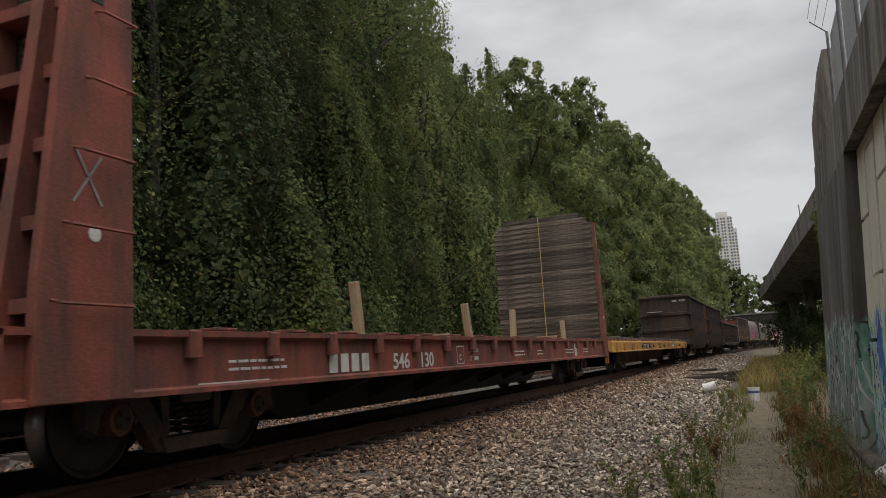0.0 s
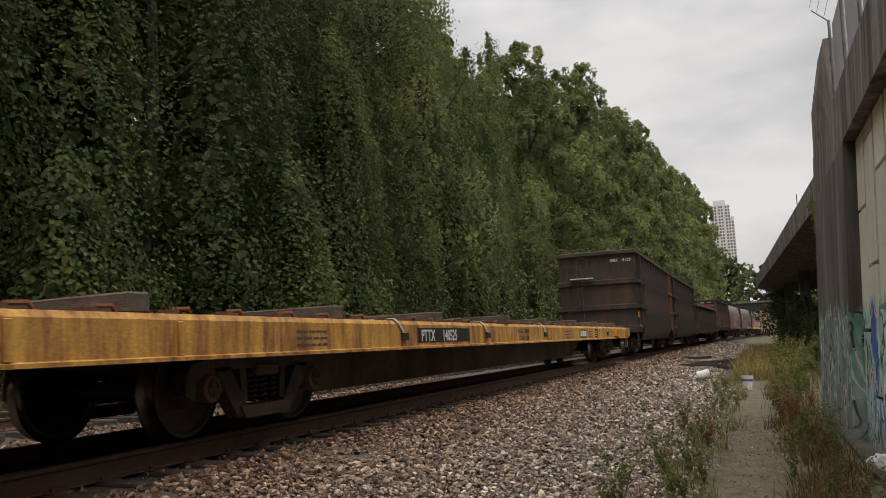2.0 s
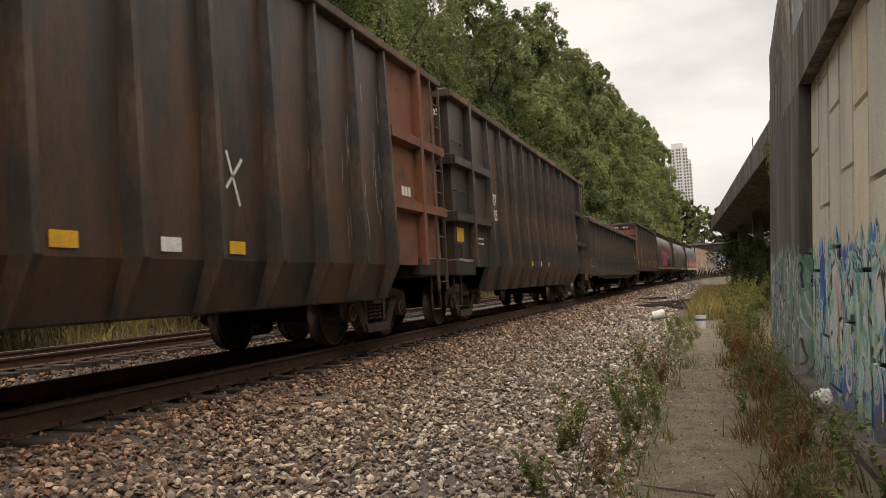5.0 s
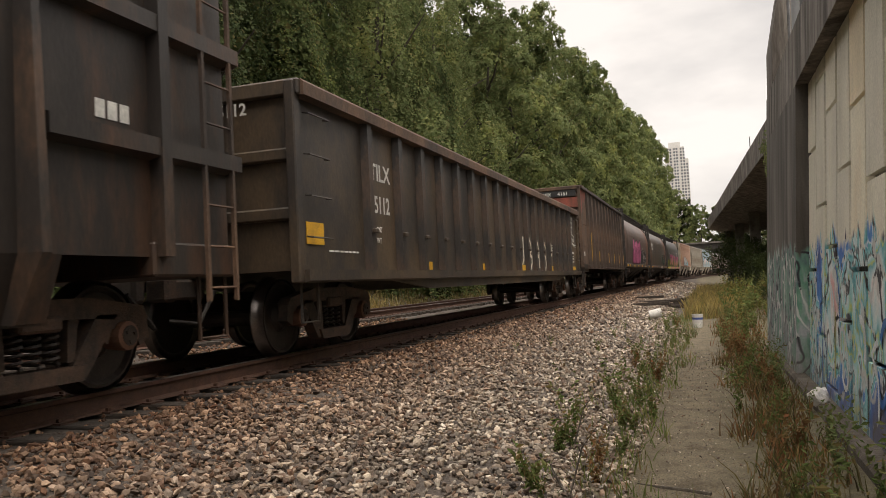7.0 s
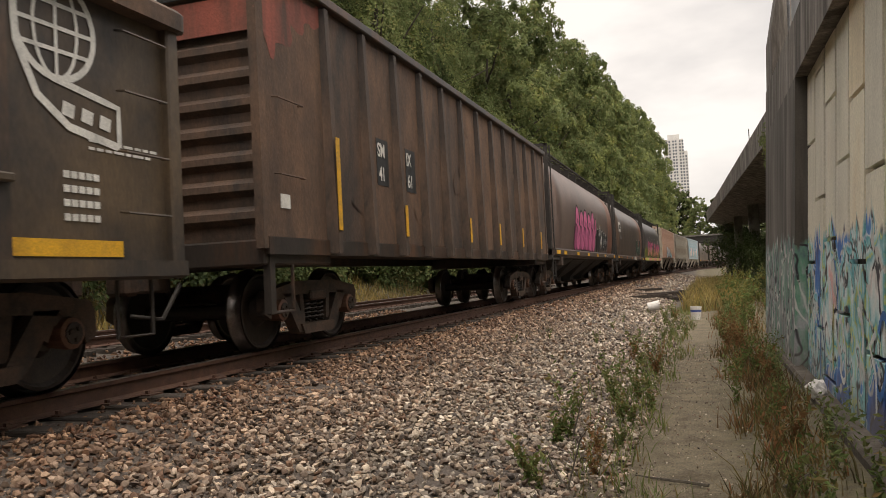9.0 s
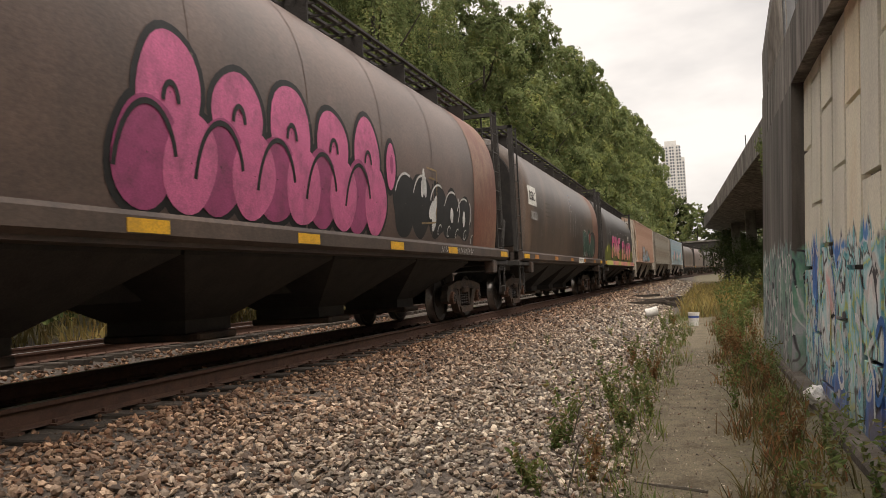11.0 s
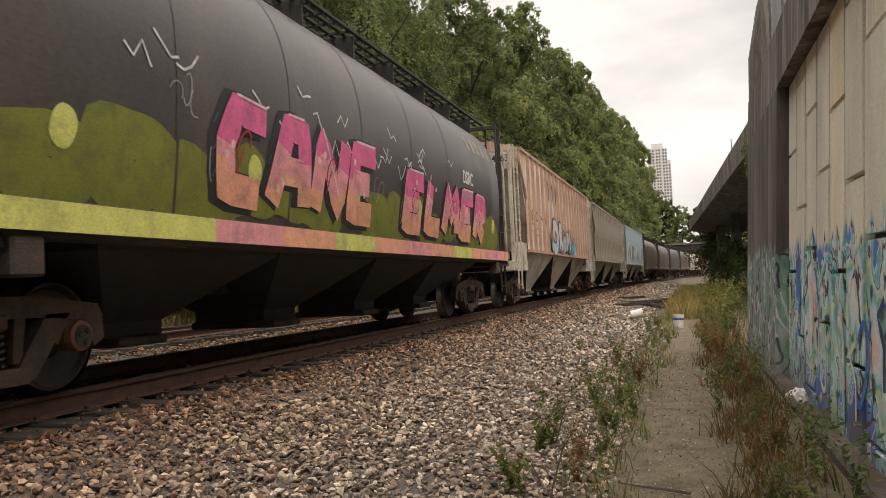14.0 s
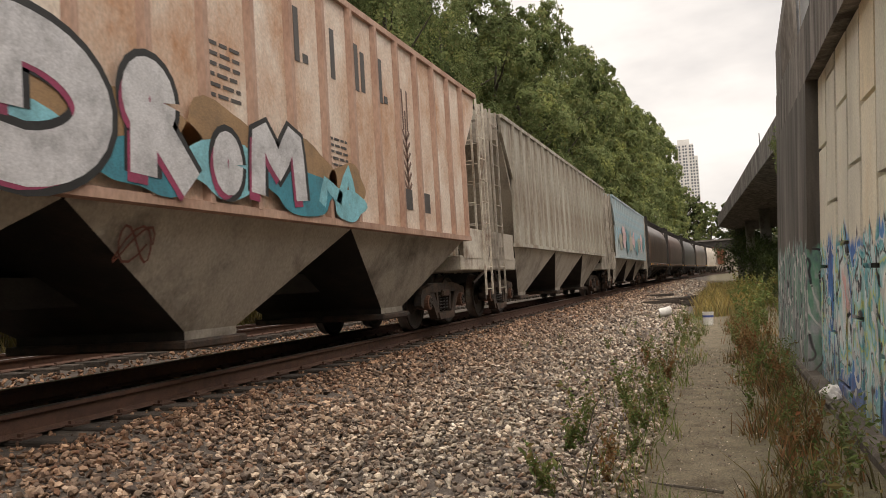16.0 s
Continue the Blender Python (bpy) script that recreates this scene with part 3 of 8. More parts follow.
def build_tower():
    t = empty("apartment_tower", pose(-19.0, 820, 0))
    tagged(t, "pale high-rise apartment tower far beyond the trees", "building")
    wall = surface("pale_render", (0.68, 0.66, 0.63), (0.62, 0.60, 0.57), 0.2, 2, rough=0.8, bump=0)
    glass = surface("dark_window_glass", (0.14, 0.15, 0.17), (0.1, 0.11, 0.13), 0.5, 3, rough=0.25, bump=0)
    bm = bmesh.new()
    loft(bm, [[(-11, -7, 0), (11, -7, 0), (11, 7, 0), (-11, 7, 0)], [(-11, -7, 113), (11, -7, 113), (11, 7, 113), (-11, 7, 113)]])
    box(bm, -10, 7.5, -7.6, 6, 112.9, 125)
    box(bm, -7, 4, -6, 5, 124.9, 130)
    part("shell", bm, wall, t)
    bm = bmesh.new()
    box(bm, -3.5, 2.5, -9.2, -6.9, 0, 126.5)
    part("stair_bay", bm, wall, t)
    pane = mesh_of(box(bmesh.new(), 0, 1.6, 0, 0.4, 0, 1.8), glass)
    for k in range(18, 40):
        z = 3 + k * 3.05
        for x in (-9.2, -6.2, 3.6, 6.2, 8.9):
            if z < 108 or (x < 7 and z < 122):
                yy = -7.05 if z < 110 else -7.65
                shared("window", pane, t, pose(x, yy, z))
        for x in (-2.6, -0.2):
            if z < 122:
                shared("window", pane, t, pose(x, -9.25, z))


# ---- plants ----
def leaf_mesh(pos, size, mat, droop=0.3, narrow=0.62, out=None):
    """Leaves as small bent quads, each turned its own way."""
    n = len(pos)
    d = rng.normal(0, 1, (n, 3))
    if out is not None:
        d += out * 1.6
    d[:, 2] += 0.35
    d /= np.linalg.norm(d, axis=1)[:, None]
    t = rng.normal(0, 1, (n, 3))
    t[:, 2] -= droop * 3
    t -= d * np.sum(t * d, 1)[:, None]
    t /= np.linalg.norm(t, axis=1)[:, None] + 1e-6
    b = np.cross(d, t)
    s = size[:, None]
    v = np.stack([pos - t * s, pos + b * s * narrow + d * s * 0.15, pos + t * s, pos - b * s * narrow + d * s * 0.15], 1)
    f = np.arange(n * 4).reshape(n, 4)
    return fast_mesh(v.reshape(-1, 3), f, mat)


def clump_points(centres, radii, per, tall=1.4, seed=0):
    """Points over the outer shells of hanging clumps, and the way out of each."""
    r = np.random.default_rng(seed)
    n = len(centres) * per
    d = r.normal(0, 1, (n, 3))
    d /= np.linalg.norm(d, axis=1)[:, None]
    k = np.repeat(np.arange(len(centres)), per)
    rad = radii[k] * r.uniform(0.55, 1.08, n)
    p = centres[k] + d * rad[:, None] * np.array([1, 1, tall])
    p += r.normal(0, 0.06, (n, 3))
    return p, d


def trunk_mesh(h, r, seed, limbs=7):
    rr = random.Random(seed)
    bm = bmesh.new()
    pts = [(math.sin(k * 0.9 + seed) * 0.12 * k * 0.5, math.cos(k * 0.7 + seed) * 0.1 * k * 0.5, h * k / 7) for k in range(8)]
    tube(bm, pts, [r * (1 - 0.11 * k) for k in range(8)], 8)
    for k in range(limbs):
        b = Vector(pts[3 + k % 4])
        a = rr.uniform(0, math.tau)
        ln = rr.uniform(2.0, 4.5)
        tip = b + Vector((math.cos(a) * ln, math.sin(a) * ln, ln * rr.uniform(0.3, 0.9)))
        mid = (b + tip) / 2 + Vector((0, 0, -0.3))
        tube(bm, [b, mid, tip], [r * 0.4, r * 0.25, r * 0.08], 6)
    return mesh_of(bm, M["bark"])


def unit(v):
    return v / (np.linalg.norm(v, axis=1)[:, None] + 1e-9)


def billow_tree(h, w, base, seed, lobes, subs, per, leaf, mat):
    """A broad crown: big rounded boughs, each a heap of leaf tufts on its outer and upper side."""
    r = np.random.default_rng(seed)
    k = np.arange(lobes)
    u = (k + r.uniform(0, 0.9, lobes)) / lobes
    u[-1] = 1.0
    a = k * 2.4 + r.normal(0, 0.35, lobes)
    env = (1 - 0.72 * u ** 2.0) * (0.72 + 0.28 * np.clip(u / 0.25, 0, 1))
    big = w * r.uniform(0.34, 0.52, lobes) * (1 - 0.3 * u)
    q = w * env * r.uniform(0.45, 0.8, lobes)
    q[-1] = 0.0
    c = np.stack([q * np.cos(a), q * np.sin(a), base + big * 0.6 + (h - base - big * 1.4) * u], -1)
    li = np.repeat(k, subs)
    away = np.stack([np.cos(a), np.sin(a), np.full(lobes, 0.55)], -1)[li]
    d = unit(unit(r.normal(0, 1, (lobes * subs, 3))) + away * 0.45)
    tuft = c[li] + d * big[li][:, None] * r.uniform(0.75, 1.08, (len(li), 1)) * np.array([1, 1, 0.85])
    tr = big[li] * r.uniform(0.2, 0.36, len(li))
    ti = np.repeat(np.arange(len(li)), per)
    v = unit(unit(r.normal(0, 1, (len(ti), 3))) + d[ti] * 0.7)
    p = tuft[ti] + v * (tr[ti] * r.uniform(0.5, 1.12, len(ti)))[:, None]
    p[:, 2] -= r.exponential(0.12, len(ti))
    return leaf_mesh(p, r.uniform(0.7, 1.3, len(p)) * leaf, mat, out=unit(v + d[ti]) * 1.5)


def draped_tree(h, w, seed, columns, strands, leaf, mat):
    """A tree buried in vines: round-headed towers that widen to the ground, covered with hanging strings of leaves."""
    r = np.random.default_rng(seed)
    ang = math.tau * (np.arange(columns) + r.uniform(-0.35, 0.35, columns)) / columns
    dist = w * np.where(np.arange(columns) % 2, r.uniform(0.6, 0.95, columns), r.uniform(0.15, 0.5, columns))
    top = h * np.where(np.arange(columns) % 2, r.uniform(0.4, 0.85, columns), r.uniform(0.82, 1.0, columns))
    girth = w * r.uniform(0.22, 0.4, columns)
    ph = r.uniform(0, math.tau, (columns, 4))

    def towers(n):
        k = r.choice(columns, n, p=top * girth / np.sum(top * girth))
        away = ang[k]
        a = away + r.normal(0, 1.15, n)
        return k, a, r.uniform(0, 1, n) ** 0.9 * top[k]

    def radius(k, a, z):
        t = np.maximum(top[k] - z, 0.0)
        rad = girth[k] * (1 - np.exp(-t / 1.6)) * (0.8 + 0.55 * (t / h) ** 1.5)
        rug = 0.3 * np.sin(3 * a + 0.55 * z + ph[k, 0]) + 0.16 * np.sin(5 * a - 0.9 * z + ph[k, 1]) + 0.13 * np.sin(1.7 * z + 2 * a + ph[k, 2]) + 0.09 * np.sin(9 * a + 2.7 * z + ph[k, 3])
        return rad * (1 + rug)
    k, a, z = towers(strands)
    n = 11
    j = np.arange(n)[None, :]
    drop = r.uniform(0.07, 0.2, (strands, 1)) * j
    zz = z[:, None] - drop + r.normal(0, 0.07, (strands, n))
    aa = a[:, None] + r.normal(0, 0.07, (strands, n))
    rr = radius(k, a, z)[:, None] + 0.22 * np.sqrt(j / n) + r.normal(0, 0.11, (strands, n)) - 0.02 * j + (r.exponential(0.12, strands))[:, None]
    p = np.stack([dist[k][:, None] * np.cos(ang[k])[:, None] + rr * np.cos(aa), dist[k][:, None] * np.sin(ang[k])[:, None] + rr * np.sin(aa), zz], -1).reshape(-1, 3)
    out = np.stack([np.cos(aa), np.sin(aa), np.full_like(aa, 0.45)], -1).reshape(-1, 3)
    size = (r.uniform(0.7, 1.3, (strands, n)) * (1.1 - 0.04 * j)).reshape(-1) * leaf
    # shaded leaves deeper inside
    k, a, z = towers(3500)
    rr = radius(k, a, z) * r.uniform(0.45, 0.78, len(k))
    p2 = np.stack([dist[k] * np.cos(ang[k]) + rr * np.cos(a), dist[k] * np.sin(ang[k]) + rr * np.sin(a), z], -1)
    o2 = np.stack([np.cos(a), np.sin(a), np.zeros(len(k))], -1)
    p, out, size = np.concatenate([p, p2]), np.concatenate([out, o2]), np.concatenate([size, r.uniform(0.14, 0.26, len(k))])
    keep = p[:, 2] > -0.3
    return leaf_mesh(p[keep], size[keep], mat, droop=0.4, narrow=0.75, out=out[keep] * 1.3)


def tree_thing(trunk, crown, m, label, group):
    t = empty("tree", m)
    shared("trunk", trunk, t)
    shared("crown", crown, t)
    return tagged(t, label, "tree", group)


def build_woods():
    r = random.Random(11)
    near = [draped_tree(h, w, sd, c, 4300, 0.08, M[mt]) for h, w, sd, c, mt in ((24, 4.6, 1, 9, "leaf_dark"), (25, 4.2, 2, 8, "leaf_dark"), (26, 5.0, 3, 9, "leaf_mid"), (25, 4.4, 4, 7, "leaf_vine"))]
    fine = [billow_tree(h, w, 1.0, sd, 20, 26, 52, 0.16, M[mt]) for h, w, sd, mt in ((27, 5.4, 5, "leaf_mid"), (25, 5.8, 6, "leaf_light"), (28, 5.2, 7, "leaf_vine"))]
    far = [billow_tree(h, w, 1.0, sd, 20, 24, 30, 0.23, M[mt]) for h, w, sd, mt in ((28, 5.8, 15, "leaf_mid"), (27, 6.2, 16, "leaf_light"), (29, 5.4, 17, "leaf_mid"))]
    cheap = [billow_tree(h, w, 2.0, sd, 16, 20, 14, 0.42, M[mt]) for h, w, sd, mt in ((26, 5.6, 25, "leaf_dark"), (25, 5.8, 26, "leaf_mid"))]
    trunks = [trunk_mesh(20, 0.34, 1), trunk_mesh(21, 0.28, 2), trunk_mesh(7, 0.2, 3, 4)]
    la, lb = "tall tree hung with dark green creeping vines", "tall leafy green broadleaf tree on the bank"

    def plant(crown, x, y, s, tall, label, group, trunk=None):
        m = pose(x, y, ground_z(x, y) - 0.4, 0, 0, r.uniform(0, 360)) @ Matrix.Diagonal((s, s, tall, 1))
        tree_thing(trunk or trunks[r.randrange(2)], crown, m, label, group)
    # front row along the bank, vines to the ground
    y, k = 9.0, 0
    while y < 64:
        plant(near[(0, 1, 0, 1, 3, 0, 2, 3, 2, 3)[k % 10]], (-17.6, -19.8)[k % 2] + r.uniform(-0.6, 0.6) + bend(y), y, r.uniform(0.92, 1.1), r.uniform(0.84, 0.98), la, "trees hung with vines")
        y += r.uniform(5.2, 6.6)
        k += 1
    # lower trees in front of them, hung like skirts
    # brighter leaf tone than the dark row behind, painting light and depth
    skirts = [draped_tree(h, w, sd, c, 2400, 0.076, M["leaf_vine"]) for h, w, sd, c in ((12, 3.4, 31, 5), (9, 2.9, 32, 4))]
    y, k = 15.0, 0
    while y < 66:
        plant(skirts[k % 2], -16.2 + r.uniform(-0.7, 0.3) + bend(y), y, r.uniform(0.9, 1.1), r.uniform(0.85, 1.25), la, "trees hung with vines", trunks[2])
        y += r.uniform(7.0, 10.5)
        k += 1
    # second row behind it
    y = 5.0
    while y < 74:
        if abs(y - 58) > 3.5:
            plant(cheap[r.randrange(2)], -25.0 + r.uniform(-1.5, 1.5), y, 1.1, 1.02, lb, "trees of the wood")
        y += r.uniform(4.8, 6.2)
    # unseen trees beside and behind the viewer, added to block low light
    for y in range(-44, 8, 7):
        plant(cheap[r.randrange(2)], -17.5 + r.uniform(-1.5, 1.0), y + r.uniform(-1.5, 1.5), r.uniform(0.95, 1.15), r.uniform(0.85, 1.0), lb, "trees of the wood")
    for k in range(4):
        plant(cheap[k % 2], -14.5 - k * 6.0, -52 + r.uniform(-3, 3), 1.1, 1.0, lb, "trees of the wood")
    # the row that follows the line round the bend
    y = 65.0
    while y < 186:
        x = -17.2 - max(0.0, y - 110) * 0.012 + r.uniform(-1.2, 1.0) + bend(y)
        tall = r.uniform(0.92, 1.02) if y < 82 else r.uniform(1.02, 1.16)
        plant(fine[k % 3] if y < 104 else far[k % 3], x, y, r.uniform(0.95, 1.12), tall, lb, "trees of the wood")
        plant(cheap[k % 2], x - 8.0, y + 3.0, 1.05, tall * 0.98, lb, "trees of the wood")
        y += r.uniform(6.2, 8.2)
        k += 1
    # beyond the overpass
    for i in range(18):
        x, y = -22 + i * 3.6 + r.uniform(-1, 1), 232 + r.uniform(-6, 36)
        plant(cheap[i % 2], x + 12, y, r.uniform(0.8, 1.0), r.uniform(0.72, 0.88), lb, "trees beyond the bridge")
    # low mounds of creeper on the bank
    mounds = []
    for s in (21, 22, 23):
        q = np.random.default_rng(s)
        c = np.stack([q.uniform(-1.2, 1.2, 26), q.uniform(-2.4, 2.4, 26), q.uniform(0.1, 1.9, 26)], -1)
        p, d = clump_points(c, q.uniform(0.45, 0.8, 26), 120, 0.9, s)
        mounds.append(leaf_mesh(p, q.uniform(0.06, 0.1, len(p)), M["leaf_vine"] if s != 22 else M["mound"], out=d))
    y = -3.0
    while y < 90:
        x = -16.7 + r.uniform(-0.6, 0.4) + bend(y)
        s = r.choice((0.85, 1.0, 1.2, 1.3))
        b = new("creeper_mound", mounds[r.randrange(3)])
        b.matrix_basis = pose(x, y, ground_z(x, y) - 0.15, 0, 0, r.uniform(-30, 30) + 180 * r.randrange(2)) @ Matrix.Diagonal((s, s, s * r.uniform(0.75, 1.3), 1))
        tagged(b, "low mound of green creeper on the bank", "bush", "creeper mounds")
        y += r.uniform(3.0, 4.2)


def blades(name, pos, h, mat, label, lean=0.35, w=0.010):
    """Grass and weed stalks as tapering bent blades."""
    n = len(pos)
    a = rng.uniform(0, math.tau, n)
    side = np.stack([np.cos(a), np.sin(a), np.zeros(n)], -1) * w
    tip = rng.normal(0, lean, (n, 3)) * h[:, None]
    tip[:, 2] = h
    mid = tip * np.array([0.35, 0.35, 0.55])
    v = np.stack([pos - side, pos + side, pos + mid + side * 0.7, pos + mid - side * 0.7, pos + tip + side * 0.15, pos + tip - side * 0.15], 1)
    i = (np.arange(n) * 6)[:, None]
    f = np.concatenate([i + np.array([0, 1, 2, 3]), i + np.array([3, 2, 4, 5])])
    return tagged(new(name, fast_mesh(v.reshape(-1, 3), f, mat)), label, "grass", kind="stuff")


def weed_mesh(h, seed, mat):
    """One weed: a few stalks with small leaves."""
    q = np.random.default_rng(seed)
    p, z = [], []
    for s in range(9):
        a, ln = q.uniform(0, math.tau), h * q.uniform(0.5, 1.0)
        for k in range(16):
            t = (k + 1) / 16
            p.append((math.cos(a) * ln * 0.32 * t ** 1.5 + q.normal(0, 0.02), math.sin(a) * ln * 0.32 * t ** 1.5 + q.normal(0, 0.02), ln * t))
    p = np.array(p)
    return leaf_mesh(p, q.uniform(0.02, 0.045, len(p)), mat, droop=-0.1, narrow=0.42)


def build_verge():
    def at(n, x0, x1, y0, y1):
        x, y = rng.uniform(x0, x1, n), rng.uniform(y0, y1, n)
        return np.stack([x, y, np.array([ground_z(a, b) for a, b in zip(x, y)]) - 0.01], -1)
    def fringe(n, edge, spread, y0, y1, side):
        y = rng.uniform(y0, y1, n)
        tuft = 0.12 * np.sin(y * 2.1) + 0.1 * np.sin(y * 5.3 + 1.0) + 0.08 * np.sin(y * 0.8)
        x = edge + side * (tuft + np.abs(rng.normal(0, spread, n)) * np.where(rng.uniform(0, 1, n) < 0.5, -0.35, 1.0))
        return np.stack([x, y, np.array([ground_z(a, b) for a, b in zip(x, y)]) - 0.01], -1)
    p = np.concatenate([fringe(2600, 0.5, 0.28, 3.2, 12, 1), fringe(2600, 0.5, 0.32, 12, 26, 1), at(2200, 0.35, 2.6, 17, 40)])
    p = p[(p[:, 0] < 0.97) | (p[:, 1] > 16.6)]
    blades("verge_grass", p, rng.uniform(0.04, 0.34, len(p)) * rng.uniform(0.4, 1, len(p)), M["verge"], "thin dry grass between the path and the wall", 0.4, 0.007)
    p = np.concatenate([fringe(1100, -0.72, 0.3, 3.5, 14, -1), fringe(1300, -0.62, 0.35, 14, 30, -1)])
    blades("shoulder_grass", p, rng.uniform(0.05, 0.22, len(p)), M["weed"], "sparse green grass along the foot of the ballast", 0.4, 0.006)
    p = np.concatenate([at(6200, -16.6, -13.1, 0, 34), at(3200, -16.6, -13.1, 34, 70)])
    blades("bank_grass", p, rng.uniform(0.15, 0.6, len(p)), M["bank"], "yellowed grass on the bank behind the tracks", 0.35, 0.028)
    p = np.concatenate([at(3000, -0.7, 1.2, 27, 45), at(1500, -0.6, 2.0, 40, 70)])
    blades("yellow_grass", p, rng.uniform(0.25, 0.7, len(p)), M["dry"], "tall yellowed grass where the path ends", 0.3, 0.02)
    kinds = [weed_mesh(0.55, 31, M["weed"]), weed_mesh(0.4, 32, M["weed"]), weed_mesh(0.7, 33, M["leaf_mid"]), weed_mesh(0.5, 34, M["russet"]), weed_mesh(0.85, 35, M["weed"]), weed_mesh(0.8, 36, M["goldweed"])]
    r = random.Random(8)
    spots = [(-1.0 + r.gauss(0, 0.22), r.uniform(4.2, 24), 0) for _ in range(34)] + [(0.62 + r.gauss(0, 0.2), r.uniform(4.0, 22), 1) for _ in range(64)] + [(r.uniform(-3.6, -1.6), r.uniform(6, 30), 0) for _ in range(10)]
    for x, y, k in spots:
        x = min(x, 0.95)
        s = r.uniform(0.4, 1.0) if x > -1.5 else r.uniform(0.3, 0.6)
        o = new("weed", kinds[r.choice((0, 1, 2, 3, 3, 4) if k else (0, 1, 4, 1, 0, 3))])
        o.matrix_basis = pose(x, y, ground_z(x, y) - 0.01, 0, 0, r.uniform(0, 360)) @ Matrix.Diagonal((s, s, s, 1))
        tagged(o, "scraggly green and brown weed beside the path", "weed", "weeds along the path", "stuff")
    for k in range(46):
        x, y = r.uniform(0.5, 2.4), r.uniform(17.5, 36)
        sc = r.uniform(0.9, 1.9)
        o = new("weed", kinds[r.choice((0, 4, 5, 5, 4))])
        o.matrix_basis = pose(x, y, ground_z(x, y) - 0.01, 0, 0, r.uniform(0, 360)) @ Matrix.Diagonal((sc, sc, sc, 1))
        tagged(o, "tall yellow-green weed at the end of the wall", "weed", "weeds along the path", "stuff")
    # bushes under the viaduct and by the wall's end
    bush = []
    for s in (41, 42):
        q = np.random.default_rng(s)
        c = np.stack([q.normal(0, 0.7, 30), q.normal(0, 0.7, 30), q.uniform(0.2, 2.6, 30)], -1)
        p, d = clump_points(c, q.uniform(0.25, 0.5, 30), 150, 1.0, s)
        # both bushes take dark leaf tones that stand for shade under the viaduct
        bush.append(leaf_mesh(p, q.uniform(0.03, 0.065, len(p)), M["leaf_shaded"] if s == 41 else M["leaf_dark"], out=d))
    for x, y, s, k in ((2.5, 19.6, 0.35, 0), (2.6, 23, 0.5, 1), (3.1, 26, 0.8, 1), (3.7, 31, 0.9, 0), (3.4, 36, 0.8, 1), (3.8, 41, 1.0, 0), (3.4, 48, 1.0, 1), (4.0, 56, 1.2, 0), (4.2, 66, 1.4, 0), (3.6, 76, 1.3, 1), (3.6, 88, 2.2, 1), (4.8, 100, 2.2, 0), (6.5, 115, 2.4, 1), (8.0, 130, 2.6, 0), (1.9, 34, 0.45, 1)):
        o = new("bush", bush[k])
        o.matrix_basis = pose(x, y, ground_z(x, y) - 0.1, 0, 0, r.uniform(0, 360)) @ Matrix.Diagonal((s, s, s, 1))
        tagged(o, "green scrub bush by the viaduct with shade in its leaf colour", "bush", "bushes by the viaduct")
    # creeper hanging over the viaduct's edge
    q = np.random.default_rng(51)
    c = np.stack([q.normal(0, 0.45, 22), q.normal(0, 1.2, 22), -q.uniform(0, 3.0, 22) ** 1.0], -1)
    p, d = clump_points(c, q.uniform(0.2, 0.45, 22), 90, 1.4, 51)
    o = new("hanging_creeper", leaf_mesh(p, q.uniform(0.05, 0.1, len(p)), M["leaf_mid"], out=d))
    o.matrix_basis = pose(2.75, 31.0, 6.3) @ Matrix.Diagonal((0.55, 0.55, 0.75, 1))
    tagged(o, "green creeper hanging over the viaduct's parapet", "creeper")


